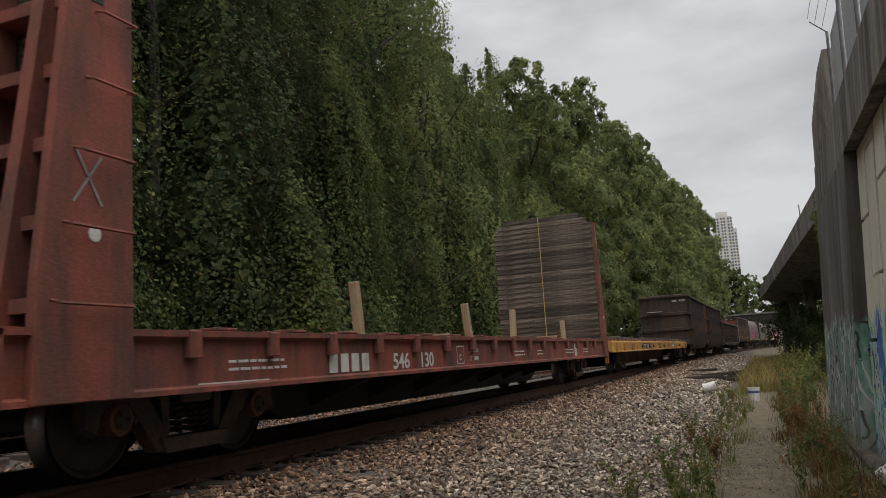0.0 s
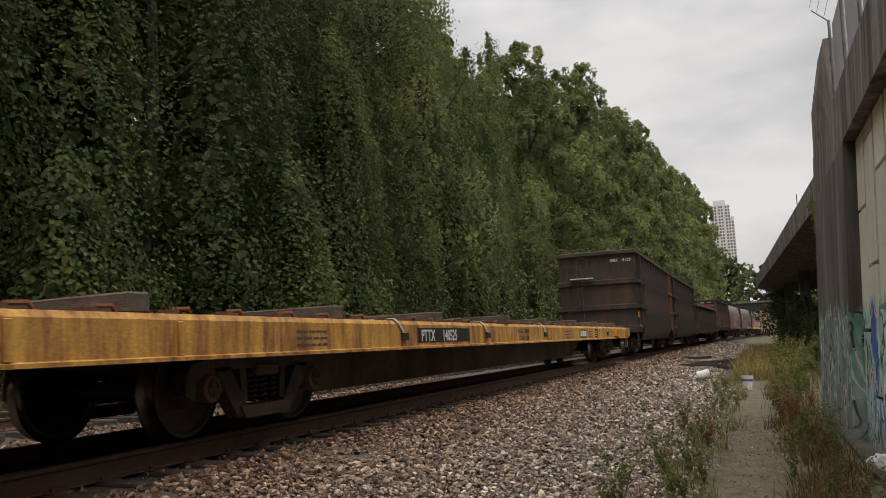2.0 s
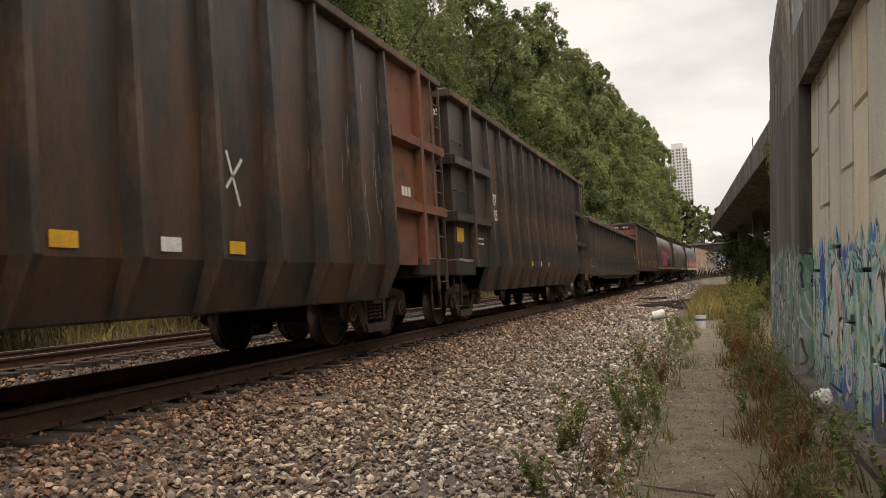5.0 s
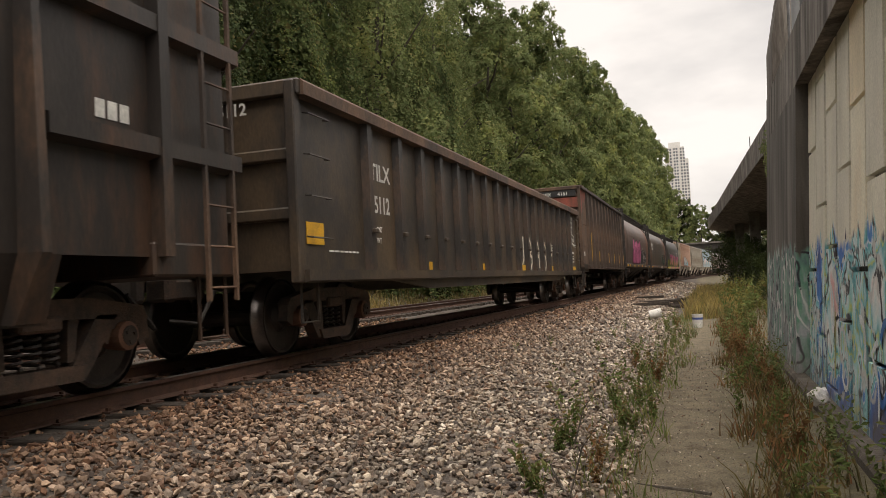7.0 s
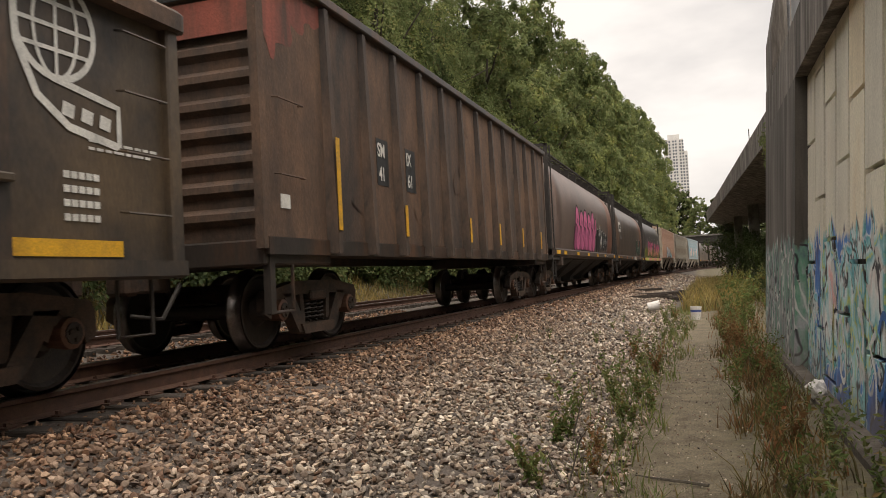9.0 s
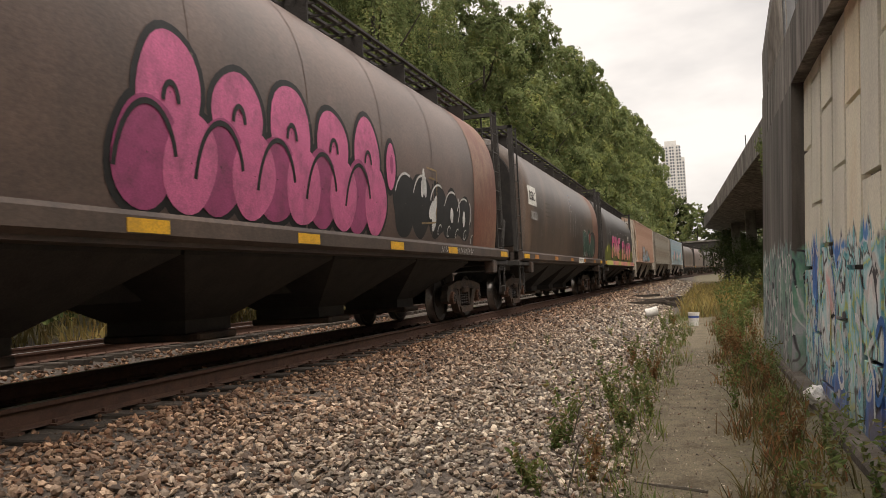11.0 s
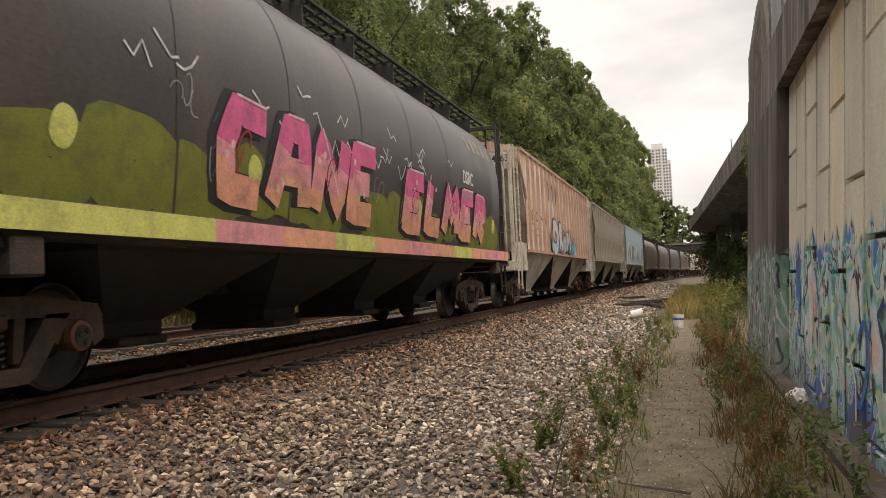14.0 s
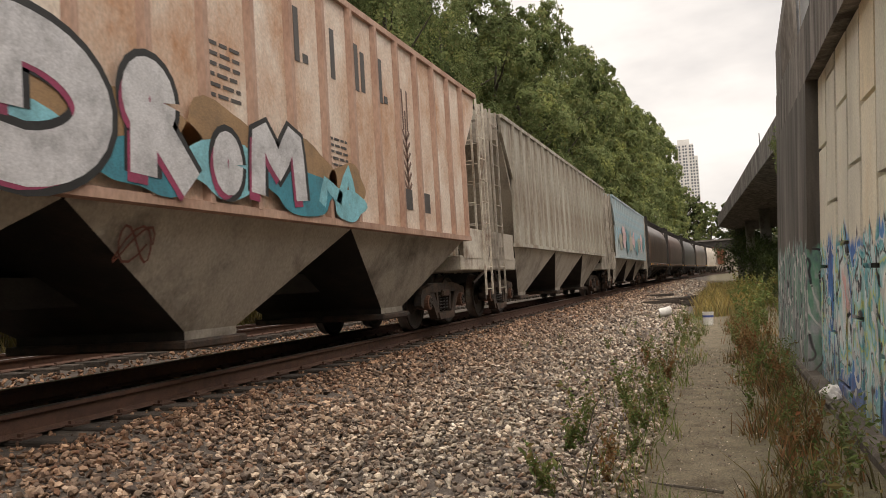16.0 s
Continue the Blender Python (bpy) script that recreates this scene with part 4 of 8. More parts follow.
def build_litter():
    white = surface("white_plastic", (0.72, 0.70, 0.66), (0.6, 0.57, 0.52), 8, 50, rough=0.45, bump=0.05)
    blue = surface("blue_print", (0.05, 0.09, 0.3), (0.08, 0.1, 0.25), 8, 50, rough=0.5, bump=0)
    wire = surface("steel_wire", (0.3, 0.3, 0.3), (0.2, 0.2, 0.2), 8, 50, rough=0.4, metal=0.8, bump=0)
    def bucket(m, label, lid):
        b = empty("bucket", m)
        tagged(b, label, "bucket")
        def ring(bm, steps, n=22):
            loft(bm, [[(q * math.cos(k * math.tau / n), q * math.sin(k * math.tau / n), z) for k in range(n)] for z, q in steps], caps=False)
        bm = bmesh.new()
        ring(bm, [(0.004, 0.01), (0.0, 0.13), (0.34, 0.15), (0.34, 0.158), (0.37, 0.158), (0.37, 0.147), (0.03, 0.128), (0.03, 0.01)])
        part("shell", bm, white, b, smooth=False)
        if lid:
            bm = bmesh.new()
            ring(bm, [(0.22, 0.1452), (0.23, 0.147), (0.27, 0.1493), (0.28, 0.1485)])
            part("band", bm, blue, b, "blue printed band")
        bm = bmesh.new()
        tube(bm, [(0.155 * math.cos(a), 0.155 * math.sin(a) * 0.9, 0.33 - 0.1 * math.sin(a)) for a in np.linspace(0, math.pi, 9)], 0.003, 4)
        part("bail", bm, wire, b)
    bucket(pose(-0.27, 23.4, 0.0, 0, 2, 20), "white plastic bucket with a blue band standing on the path", True)
    bucket(pose(-1.72, 25.8, ground_z(-1.72, 25.8) + 0.15, 80, 0, 100), "white plastic bucket lying on the ballast", False)
    bm = bmesh.new()
    q = random.Random(3)
    bmesh.ops.create_icosphere(bm, subdivisions=3, radius=0.12)
    for v in bm.verts:
        k = 1 + 0.35 * noise.noise(v.co * 14) + 0.2 * noise.noise(v.co * 30)
        v.co = Vector((v.co.x * 0.85 * k, v.co.y * 0.95 * k, v.co.z * 0.85 * k))
    o = part("plastic_bag", bm, white, None, "", pose(1.04, 9.0, 0.20))
    tagged(o, "crumpled white plastic bag caught by the wall's ledge", "bag")
    # old ties and sticks thrown by the bend
    for k in range(9):
        bm = bmesh.new()
        ln = q.uniform(1.0, 2.4)
        box(bm, -0.08, 0.08, -ln / 2, ln / 2, 0, 0.12, 0.012)
        x, y = -1.5 + q.uniform(-1.2, 1.0), 36 + q.uniform(-4, 6)
        o = part("scrap_timber", bm, M["tie"], None, "", pose(x, y, ground_z(x, y) + 0.02 + 0.05 * (k % 3), q.uniform(-4, 4), q.uniform(-6, 6), q.uniform(40, 130)))
        tagged(o, "old split tie thrown down beside the ballast", "timber", "scrap timbers")
    for k, (x, y) in enumerate(((-1.05, 5.6), (-1.2, 7.2), (-0.9, 12.0), (-1.15, 17.0), (-0.3, 5.9), (0.55, 6.0))):
        bm = bmesh.new()
        a = q.uniform(0, math.pi)
        pts = [(math.cos(a) * s * 0.3 + q.uniform(-0.03, 0.03), math.sin(a) * s * 0.3, 0.03 + (0.12 * s if k < 2 else 0.0)) for s in (-1, -0.3, 0.3, 1)]
        tube(bm, pts, [0.012, 0.012, 0.009, 0.004], 5)
        if k < 2:
            tube(bm, [pts[1], (pts[1][0] + 0.1, pts[1][1] + 0.05, 0.34), (pts[1][0] + 0.22, pts[1][1], 0.5)], [0.008, 0.006, 0.003], 5)
            tube(bm, [pts[2], (pts[2][0] - 0.1, pts[2][1] + 0.05, 0.25)], [0.007, 0.003], 5)
        o = part("dead_branch", bm, M["bark"], None, "", pose(x, y, ground_z(x, y)))
        tagged(o, "dead grey branch lying beside the path", "branch", "dead branches")


# ---- train ----
CARS, WHEELS = [], []
PAINT = {
    "red": surface("faded_red_oxide", (0.33, 0.085, 0.055), (0.24, 0.065, 0.045), 1.5, 50, (1, 0.4, 1), 0.75, bump=0.15, dirt=(0.10, 0.05, 0.036), dirt_amount=0.45, dirt_scale=1.2, dirt_stretch=(2, 2, 0.4)),
    "yellow": surface("rust_streaked_yellow", (0.76, 0.43, 0.09), (0.66, 0.33, 0.06), 1.5, 45, (1, 0.5, 1), 0.7, bump=0.15, dirt=(0.26, 0.10, 0.035), dirt_amount=0.5, dirt_scale=2.4, dirt_stretch=(2, 2, 0.35)),
    "black": surface("weathered_black_paint", (0.036, 0.032, 0.029), (0.026, 0.023, 0.021), 1.2, 40, (1, 1, 0.4), 0.5, bump=0.12, dirt=(0.095, 0.068, 0.048), dirt_amount=0.3, dirt_scale=1.3, dirt_stretch=(1.5, 1.5, 0.35)),
    "rustblack": surface("rusting_black_paint", (0.045, 0.036, 0.030), (0.022, 0.018, 0.016), 1.0, 40, (1, 1, 0.3), 0.5, bump=0.12, dirt=(0.12, 0.058, 0.03), dirt_amount=0.22, dirt_scale=1.3, dirt_stretch=(1.2, 1.2, 0.3)),
    "worn_rib": surface("worn_dusty_black_rib", (0.042, 0.034, 0.029), (0.022, 0.018, 0.016), 1.5, 40, (1, 1, 0.25), 0.5, bump=0.12, dirt=(0.15, 0.085, 0.05), dirt_amount=0.1, dirt_scale=2.0, dirt_stretch=(1, 1, 0.4)),
    "ochre_black": surface("rust_bloomed_black_paint", (0.05, 0.041, 0.035), (0.032, 0.027, 0.024), 1.2, 40, (1, 1, 0.4), 0.5, bump=0.12, dirt=(0.125, 0.085, 0.05), dirt_amount=0.3, dirt_scale=1.1, dirt_stretch=(1, 0.7, 0.5)),
    "brown_rib": surface("rust_brown_rib", (0.15, 0.09, 0.058), (0.07, 0.045, 0.033), 1.4, 40, (1, 1, 0.3), 0.7, bump=0.2, dirt=(0.035, 0.028, 0.024), dirt_amount=0.5, dirt_scale=1.5, dirt_stretch=(1, 1, 0.4)),
    "sill_brown": surface("rust_brown_sill", (0.22, 0.13, 0.078), (0.13, 0.078, 0.05), 1.2, 40, (1, 0.5, 1), 0.75, bump=0.15, dirt=(0.05, 0.036, 0.027), dirt_amount=0.4, dirt_scale=1.6, dirt_stretch=(1, 0.6, 0.6)),
    "rust": surface("bare_orange_rust", (0.29, 0.10, 0.045), (0.17, 0.062, 0.033), 2.0, 45, rough=0.85, bump=0.25, dirt=(0.09, 0.05, 0.035), dirt_amount=0.35, dirt_scale=2.0),
    "brown": surface("rusty_brown_sides", (0.20, 0.112, 0.066), (0.11, 0.063, 0.04), 1.4, 40, (1, 1, 0.5), 0.8, bump=0.3, dirt=(0.05, 0.037, 0.03), dirt_amount=0.45, dirt_scale=1.0, dirt_stretch=(1, 1, 0.4)),
    "hopper_brown": surface("sooty_brown_paint", (0.10, 0.074, 0.06), (0.058, 0.044, 0.037), 0.8, 40, (1, 0.35, 0.8), 0.36, bump=0.08, dirt=(0.17, 0.115, 0.085), dirt_amount=0.3, dirt_scale=0.9, dirt_stretch=(1, 0.9, 0.35)),
    "hopper_red": surface("dull_oxide_red_paint", (0.20, 0.135, 0.11), (0.13, 0.09, 0.075), 0.8, 40, (1, 0.35, 0.8), 0.42, bump=0.08, dirt=(0.10, 0.075, 0.065), dirt_amount=0.4, dirt_scale=0.9, dirt_stretch=(1, 0.6, 0.35)),
    "dusty_sill": surface("dusty_brown_sill", (0.125, 0.085, 0.066), (0.07, 0.05, 0.041), 1.0, 40, (1, 0.4, 1), 0.6, bump=0.1, dirt=(0.05, 0.038, 0.032), dirt_amount=0.45, dirt_scale=1.6, dirt_stretch=(1, 0.7, 0.7)),
    # black of the round hoppers' ends; on chute slopes it paints their shade
    "end_black_slope_shade": surface("black_end_slope_shade", (0.022, 0.019, 0.017), (0.014, 0.012, 0.011), 1.5, 40, rough=0.7, bump=0.15, dirt=(0.05, 0.038, 0.03), dirt_amount=0.2, dirt_scale=2.0),
    "hopper_black": surface("sooty_black_paint", (0.078, 0.068, 0.062), (0.055, 0.048, 0.044), 0.8, 40, (1, 0.35, 0.8), 0.4, bump=0.06, dirt=(0.10, 0.082, 0.073), dirt_amount=0.25, dirt_scale=0.9, dirt_stretch=(1, 0.9, 0.35)),
    "oxide_end": surface("oxide_red_end", (0.22, 0.088, 0.056), (0.14, 0.06, 0.042), 1.0, 40, (1, 0.6, 0.6), 0.5, bump=0.08, dirt=(0.34, 0.22, 0.15), dirt_amount=0.2, dirt_scale=1.2, dirt_stretch=(1, 0.8, 0.5)),
    "tan": surface("faded_pinkish_tan_paint", (0.80, 0.70, 0.60), (0.66, 0.50, 0.39), 1.7, 40, (1, 1, 0.6), 0.75, bump=0.12, dirt=(0.50, 0.26, 0.14), dirt_amount=0.28, dirt_scale=1.2, dirt_stretch=(1, 0.8, 0.5)),
    "tan_rib": surface("rust_stained_rib", (0.50, 0.33, 0.25), (0.36, 0.205, 0.145), 2, 40, (1, 1, 0.3), 0.85, bump=0.15),
    "grey": surface("faded_grey_paint", (0.46, 0.43, 0.36), (0.36, 0.335, 0.28), 1.0, 40, (1, 1, 0.35), 0.8, bump=0.1, dirt=(0.2, 0.15, 0.11), dirt_amount=0.35, dirt_scale=1.5, dirt_stretch=(1.5, 1.5, 0.3)),
    "under_grey": surface("dirty_grey_hopper", (0.47, 0.415, 0.345), (0.36, 0.31, 0.255), 0.8, 40, (1, 1, 0.5), 0.8, bump=0.1, dirt=(0.09, 0.07, 0.055), dirt_amount=0.12, dirt_scale=0.9),
    "blue": surface("faded_pale_blue_paint", (0.30, 0.47, 0.55), (0.40, 0.46, 0.48), 1.4, 40, (1, 1, 0.6), 0.8, bump=0.1, dirt=(0.45, 0.47, 0.46), dirt_amount=0.5, dirt_scale=1.2),
    "pale": surface("dirty_white_paint", (0.64, 0.585, 0.50), (0.52, 0.45, 0.36), 1.2, 40, (1, 1, 0.5), 0.7, bump=0.1, dirt=(0.2, 0.11, 0.065), dirt_amount=0.15, dirt_scale=2.2),
    "plank": surface("weathered_plank", (0.11, 0.082, 0.06), (0.04, 0.03, 0.024), 3.0, 30, (0.35, 3, 5), 0.9, bump=0.5, vary=0.5, dirt=(0.30, 0.25, 0.2), dirt_amount=0.16, dirt_scale=2.2, dirt_stretch=(0.5, 2, 9)),
    "newwood": surface("raw_timber", (0.42, 0.30, 0.18), (0.33, 0.23, 0.14), 4, 40, (3, 3, 0.6), 0.85, bump=0.3),
    "greywood": surface("grey_timber", (0.15, 0.115, 0.085), (0.08, 0.062, 0.048), 4, 40, (0.4, 3, 3), 0.9, bump=0.5, vary=0.25),
}
TINT = {}


def flat(name, col, rough=0.6):
    if name not in TINT:
        TINT[name] = surface(name, col, tuple(c * 0.82 for c in col), 3.0, 60, rough=rough, bump=0.05, dirt=tuple(c * 0.5 + 0.02 for c in col), dirt_amount=0.1, dirt_scale=4)
    return TINT[name]


WHITE, YELLOW, ORANGE = flat("white_lettering", (0.8, 0.78, 0.72)), flat("reflector_yellow", (0.84, 0.45, 0.03)), flat("reflector_orange", (0.5, 0.2, 0.04))
DARK, BLACKP = flat("dark_lettering", (0.09, 0.08, 0.075)), flat("black_plate", (0.02, 0.02, 0.02))


def truck_meshes():
    """One side frame, bolster, springs and bearings, built once."""
    out = {}
    bm = bmesh.new()
    w0, w1 = 0.94, 1.08
    prism_x(bm, [(-1.18, 0.60), (-1.12, 0.68), (-0.5, 0.78), (0.5, 0.78), (1.12, 0.70), (1.18, 0.60), (1.0, 0.58), (0.45, 0.62), (-0.45, 0.62), (-1.0, 0.58)], w0, w1)
    for s in (-1, 1):
        prism_x(bm, [(s * 0.58, 0.64), (s * 0.82, 0.64), (s * 0.46, 0.17), (s * 0.24, 0.17)], w0, w1)
        prism_x(bm, [(s * 0.30, 0.62), (s * 0.40, 0.62), (s * 0.36, 0.30), (s * 0.28, 0.30)], w0 + 0.02, w1 - 0.02)
        prism_x(bm, [(s * 1.18, 0.60), (s * 1.2, 0.42), (s * 1.08, 0.36), (s * 1.04, 0.52), (s * 0.76, 0.52), (s * 0.70, 0.40), (s * 0.64, 0.44), (s * 0.62, 0.62)], w0 + 0.01, w1 - 0.01)
    prism_x(bm, [(-0.44, 0.27), (0.44, 0.27), (0.38, 0.15), (-0.38, 0.15)], w0 - 0.03, w1 + 0.03)
    out["side_frame"] = mesh_of(bm, M["truck"])
    bm = bmesh.new()
    tube(bm, [(1.0 + 0.062 * math.cos(a), 0.062 * math.sin(a), 0.29 + 0.26 * a / (math.tau * 5)) for a in np.linspace(0, math.tau * 5, 46)], 0.015, 4)
    out["coil_spring"] = mesh_of(bm, M["wheel"])
    bm = bmesh.new()
    box(bm, -1.12, 1.12, -0.2, 0.2, 0.54, 0.66, 0.02)
    box(bm, -0.4, 0.4, -0.25, 0.25, 0.6, 0.78, 0.02)
    out["bolster"] = mesh_of(bm, M["truck"])
    bm = bmesh.new()
    for s in (-1, 1):
        ring_x(bm, 0, 0, [(s * 0.70, 0.40), (s * 0.71, 0.42), (s * 0.835, 0.425), (s * 0.84, 0.40), (s * 0.80, 0.37), (s * 0.78, 0.18), (s * 0.84, 0.13), (s * 0.84, 0.09)], 30)
        ring_x(bm, 0, 0, [(s * 0.84, 0.085), (s * 1.14, 0.085)], 12)
        for k in range(3):
            a = k * math.tau / 3
            box(bm, s * 1.14 - 0.01, s * 1.14 + 0.015, math.cos(a) * 0.05 - 0.015, math.cos(a) * 0.05 + 0.015, math.sin(a) * 0.05 - 0.015, math.sin(a) * 0.05 + 0.015)
    ring_x(bm, 0, 0, [(-0.71, 0.09), (0.71, 0.09)], 12)
    out["wheelset"] = mesh_of(bm, M["wheel"])
    bm = bmesh.new()
    for s in (1,):
        rings = [(s * 0.69, 0.40), (s * 0.685, 0.49), (s * 0.705, 0.485), (s * 0.715, 0.458), (s * 0.838, 0.455)]
        loft(bm, [[(x, r * math.cos(k * math.tau / 40), r * math.sin(k * math.tau / 40)) for k in range(40)] for x, r in rings], caps=False)
    out["tread"] = mesh_of(bm, M["tread"], True)
    bm = bmesh.new()
    for y in (0.0,):
        for s in (1,):
            ring_x(bm, y, 0.0, [(s * 0.92, 0.11), (s * 1.06, 0.125), (s * 1.12, 0.12), (s * 1.13, 0.09)], 16)
    out["bearing"] = mesh_of(bm, flat("rusty_bearing", (0.16, 0.075, 0.045)))
    return out


TRUCK = truck_meshes()


def add_trucks(car, half, front=None):
    for y in (-(front or half), half):
        t = empty("truck", pose(0, y, 0), car)
        shared("bolster", TRUCK["bolster"], t)
        for s in (1, -1):
            m = pose(0, 0, 0, 0, 0, 0 if s > 0 else 180)
            shared("side_frame", TRUCK["side_frame"], t, m)
            for dy in (-0.17, 0.0, 0.17):
                shared("coil_spring", TRUCK["coil_spring"], t, m @ pose(0, dy, 0))
        for dy in (-0.89, 0.89):
            w = shared("wheelset", TRUCK["wheelset"], t, pose(0, dy, 0.457), "dark steel wheelset with bright treads")
            for a in (0, 180):
                shared("tread", TRUCK["tread"], t, pose(0, dy, 0.457, 0, 0, a))
                shared("bearing", TRUCK["bearing"], t, pose(0, dy, 0.457, 0, 0, a))
            WHEELS.append((w, car, y + dy, dy))


def ladder(car, x, y, z0, z1, step=0.38, wide=0.42, mat=None, along=True):
    """Two stiles and rungs, on a side (along y) or an end (along x)."""
    bm = bmesh.new()
    ends = [(x, y - wide / 2), (x, y + wide / 2)] if along else [(x - wide / 2, y), (x + wide / 2, y)]
    for a, b in ends:
        box(bm, a - 0.018, a + 0.018, b - 0.018, b + 0.018, z0, z1)
    z = z0 + 0.12
    while z < z1:
        tube(bm, [(*ends[0], z), (*ends[1], z)], 0.012, 5)
        z += step
    return part("ladder", bm, mat or M["under"], car)


def grab(car, x, y, z, wide=0.45, mat=None):
    bm = bmesh.new()
    tube(bm, [(x, y - wide / 2, z), (x + 0.07, y - wide / 2, z - 0.01), (x + 0.07, y + wide / 2, z - 0.01), (x, y + wide / 2, z)], 0.011, 5)
    return part("grab_iron", bm, mat or M["under"], car)


def plate(car, x, y0, y1, z0, z1, mat, name="reflector", t=0.006, label=""):
    bm = bmesh.new()
    box(bm, x, x + t, y0, y1, z0, z1)
    return part(name, bm, mat, car, label)


def words(car, text, x, y, z, h, mat, end=False, stretch=1.0):
    cu = bpy.data.curves.new("lettering", "FONT")
    cu.body, cu.size, cu.extrude, cu.offset = text, h * 1.35, 0.0015, h * 0.022
    cu.materials.append(mat)
    ob = new("lettering", cu)
    ob.parent = car
    ob.matrix_basis = (pose(x, y, z, 90, 0, 0) if end else pose(x, y, z, 90, 0, 90)) @ Matrix.Diagonal((stretch, 1, 1, 1))
    return ob


def bars(car, x, y, z, h, n, mat, w=None, end=False, gap=0.3):
    """Painted marks drawn as plain bars."""
    w = w or h * 0.62
    bm = bmesh.new()
    for k in range(n):
        a = y + k * w * (1 + gap)
        if end:
            box(bm, a, a + w, x - 0.005, x, z, z + h)
        else:
            box(bm, x, x + 0.005, a, a + w, z, z + h)
    return part("painted_mark", bm, mat, car)


def small_print(car, x, y, z, rows, width, mat, h=0.05):
    """Lines of print too small to read: a plain bar for each word."""
    q = random.Random(int(y * 100))
    for k in range(rows):
        a, zz = y, z - k * h * 1.9
        while a < y + width * 0.9:
            w = q.uniform(1.6, 4.5) * h
            part("painted_word", box(bmesh.new(), x, x + 0.003, a, min(a + w, y + width), zz + h * 0.15, zz + h * 0.85), mat, car)
            a += w + h * 0.8


def strokes(car, name, mat, lines, width, prof, lift, label="", tint=None):
    """Paint strokes laid on a side; prof gives the side's x at a height."""
    bm = bmesh.new()
    for ln in lines:
        pts = []
        for (a, b), (c, d) in zip(ln, ln[1:]):
            n = max(1, int(math.hypot(c - a, d - b) / 0.12))
            pts += [(a + (c - a) * k / n, b + (d - b) * k / n) for k in range(n)]
        pts.append(ln[-1])
        rows = []
        for i, (y, z) in enumerate(pts):
            p, q = pts[max(i - 1, 0)], pts[min(i + 1, len(pts) - 1)]
            dy, dz = q[0] - p[0], q[1] - p[1]
            k = math.hypot(dy, dz) or 1
            ny, nz = -dz / k, dy / k
            row = []
            for s in (-0.5, -0.17, 0.17, 0.5):
                yy, zz = y + ny * width * s, z + nz * width * s
                row.append(bm.verts.new((prof(zz) + lift, yy, zz)))
            rows.append(row)
        for a, b in zip(rows, rows[1:]):
            for k in range(3):
                f = bm.faces.new((a[k], a[k + 1], b[k + 1], b[k]))
                if tint:
                    m = f.calc_center_median()
                    f.material_index = tint(m.y, m.z)
    return part(name, bm, mat, car, label)


def blob(car, name, mat, cy, cz, ry, rz, prof, lift, seed=0, lobes=3, amp=0.12):
    """A rounded patch of paint on a side."""
    bm = bmesh.new()
    n = 26
    rings = []
    for r in (0.02, 0.35, 0.7, 1.0):
        rings.append([])
        for k in range(n):
            a = k * math.tau / n
            q = r * (1 + amp * math.sin(lobes * a + seed) + 0.5 * amp * math.sin((lobes + 2) * a + seed * 2))
            y, z = cy + ry * q * math.cos(a), cz + rz * q * math.sin(a)
            rings[-1].append((prof(z) + lift, y, z))
    loft(bm, rings, caps=False)
    return part(name, bm, mat, car)


def couplers(car, L):
    for s in (-1, 1):
        bm = bmesh.new()
        box(bm, -0.1, 0.1, s * L - 0.3 if s > 0 else s * L - 0.42, s * L + 0.42 if s > 0 else s * L + 0.3, 0.72, 0.95, 0.03)
        box(bm, -0.16, 0.14, s * (L + 0.36) - 0.1, s * (L + 0.36) + 0.1, 0.70, 0.98, 0.04)
        part("coupler", bm, M["truck"], car)
        bm = bmesh.new()
        tube(bm, [(0.35, s * (L - 0.1), 0.8), (0.38, s * (L + 0.25), 0.45), (0.15, s * (L + 0.45), 0.5)], 0.025, 6)
        part("air_hose", bm, M["under"], car)


def thing_car(name, label, cat, u, L, half, front=None):
    c = empty(name)
    tagged(c, label, cat, "cars of the train")
    add_trucks(c, half, front)
    couplers(c, L)
    CARS.append((c, u, half))
    return c


def pieces(bm, names, mat, car):
    """Splits a bmesh of closed eight-cornered pieces into one part each."""
    bm.verts.ensure_lookup_table()
    bm.verts.index_update()
    for k, nm in enumerate(names):
        b = bmesh.new()
        vs = [b.verts.new(bm.verts[8 * k + i].co) for i in range(8)]
        for f in bm.faces:
            if all(8 * k <= v.index < 8 * k + 8 for v in f.verts):
                b.faces.new([vs[v.index - 8 * k] for v in f.verts])
        part(nm, b, mat, car)
    bm.free()


def prism_bearer():
    """A tapered cross bearer from the centre sill out to both side sills."""
    bm = bmesh.new()
    for s in (-1, 1):
        loft(bm, [[(s * 0.42, y, 0.3), (s * 1.36, y, 0.64), (s * 1.36, y, 0.97), (s * 0.42, y, 0.97)] for y in (-0.05, 0.05)])
    return bm


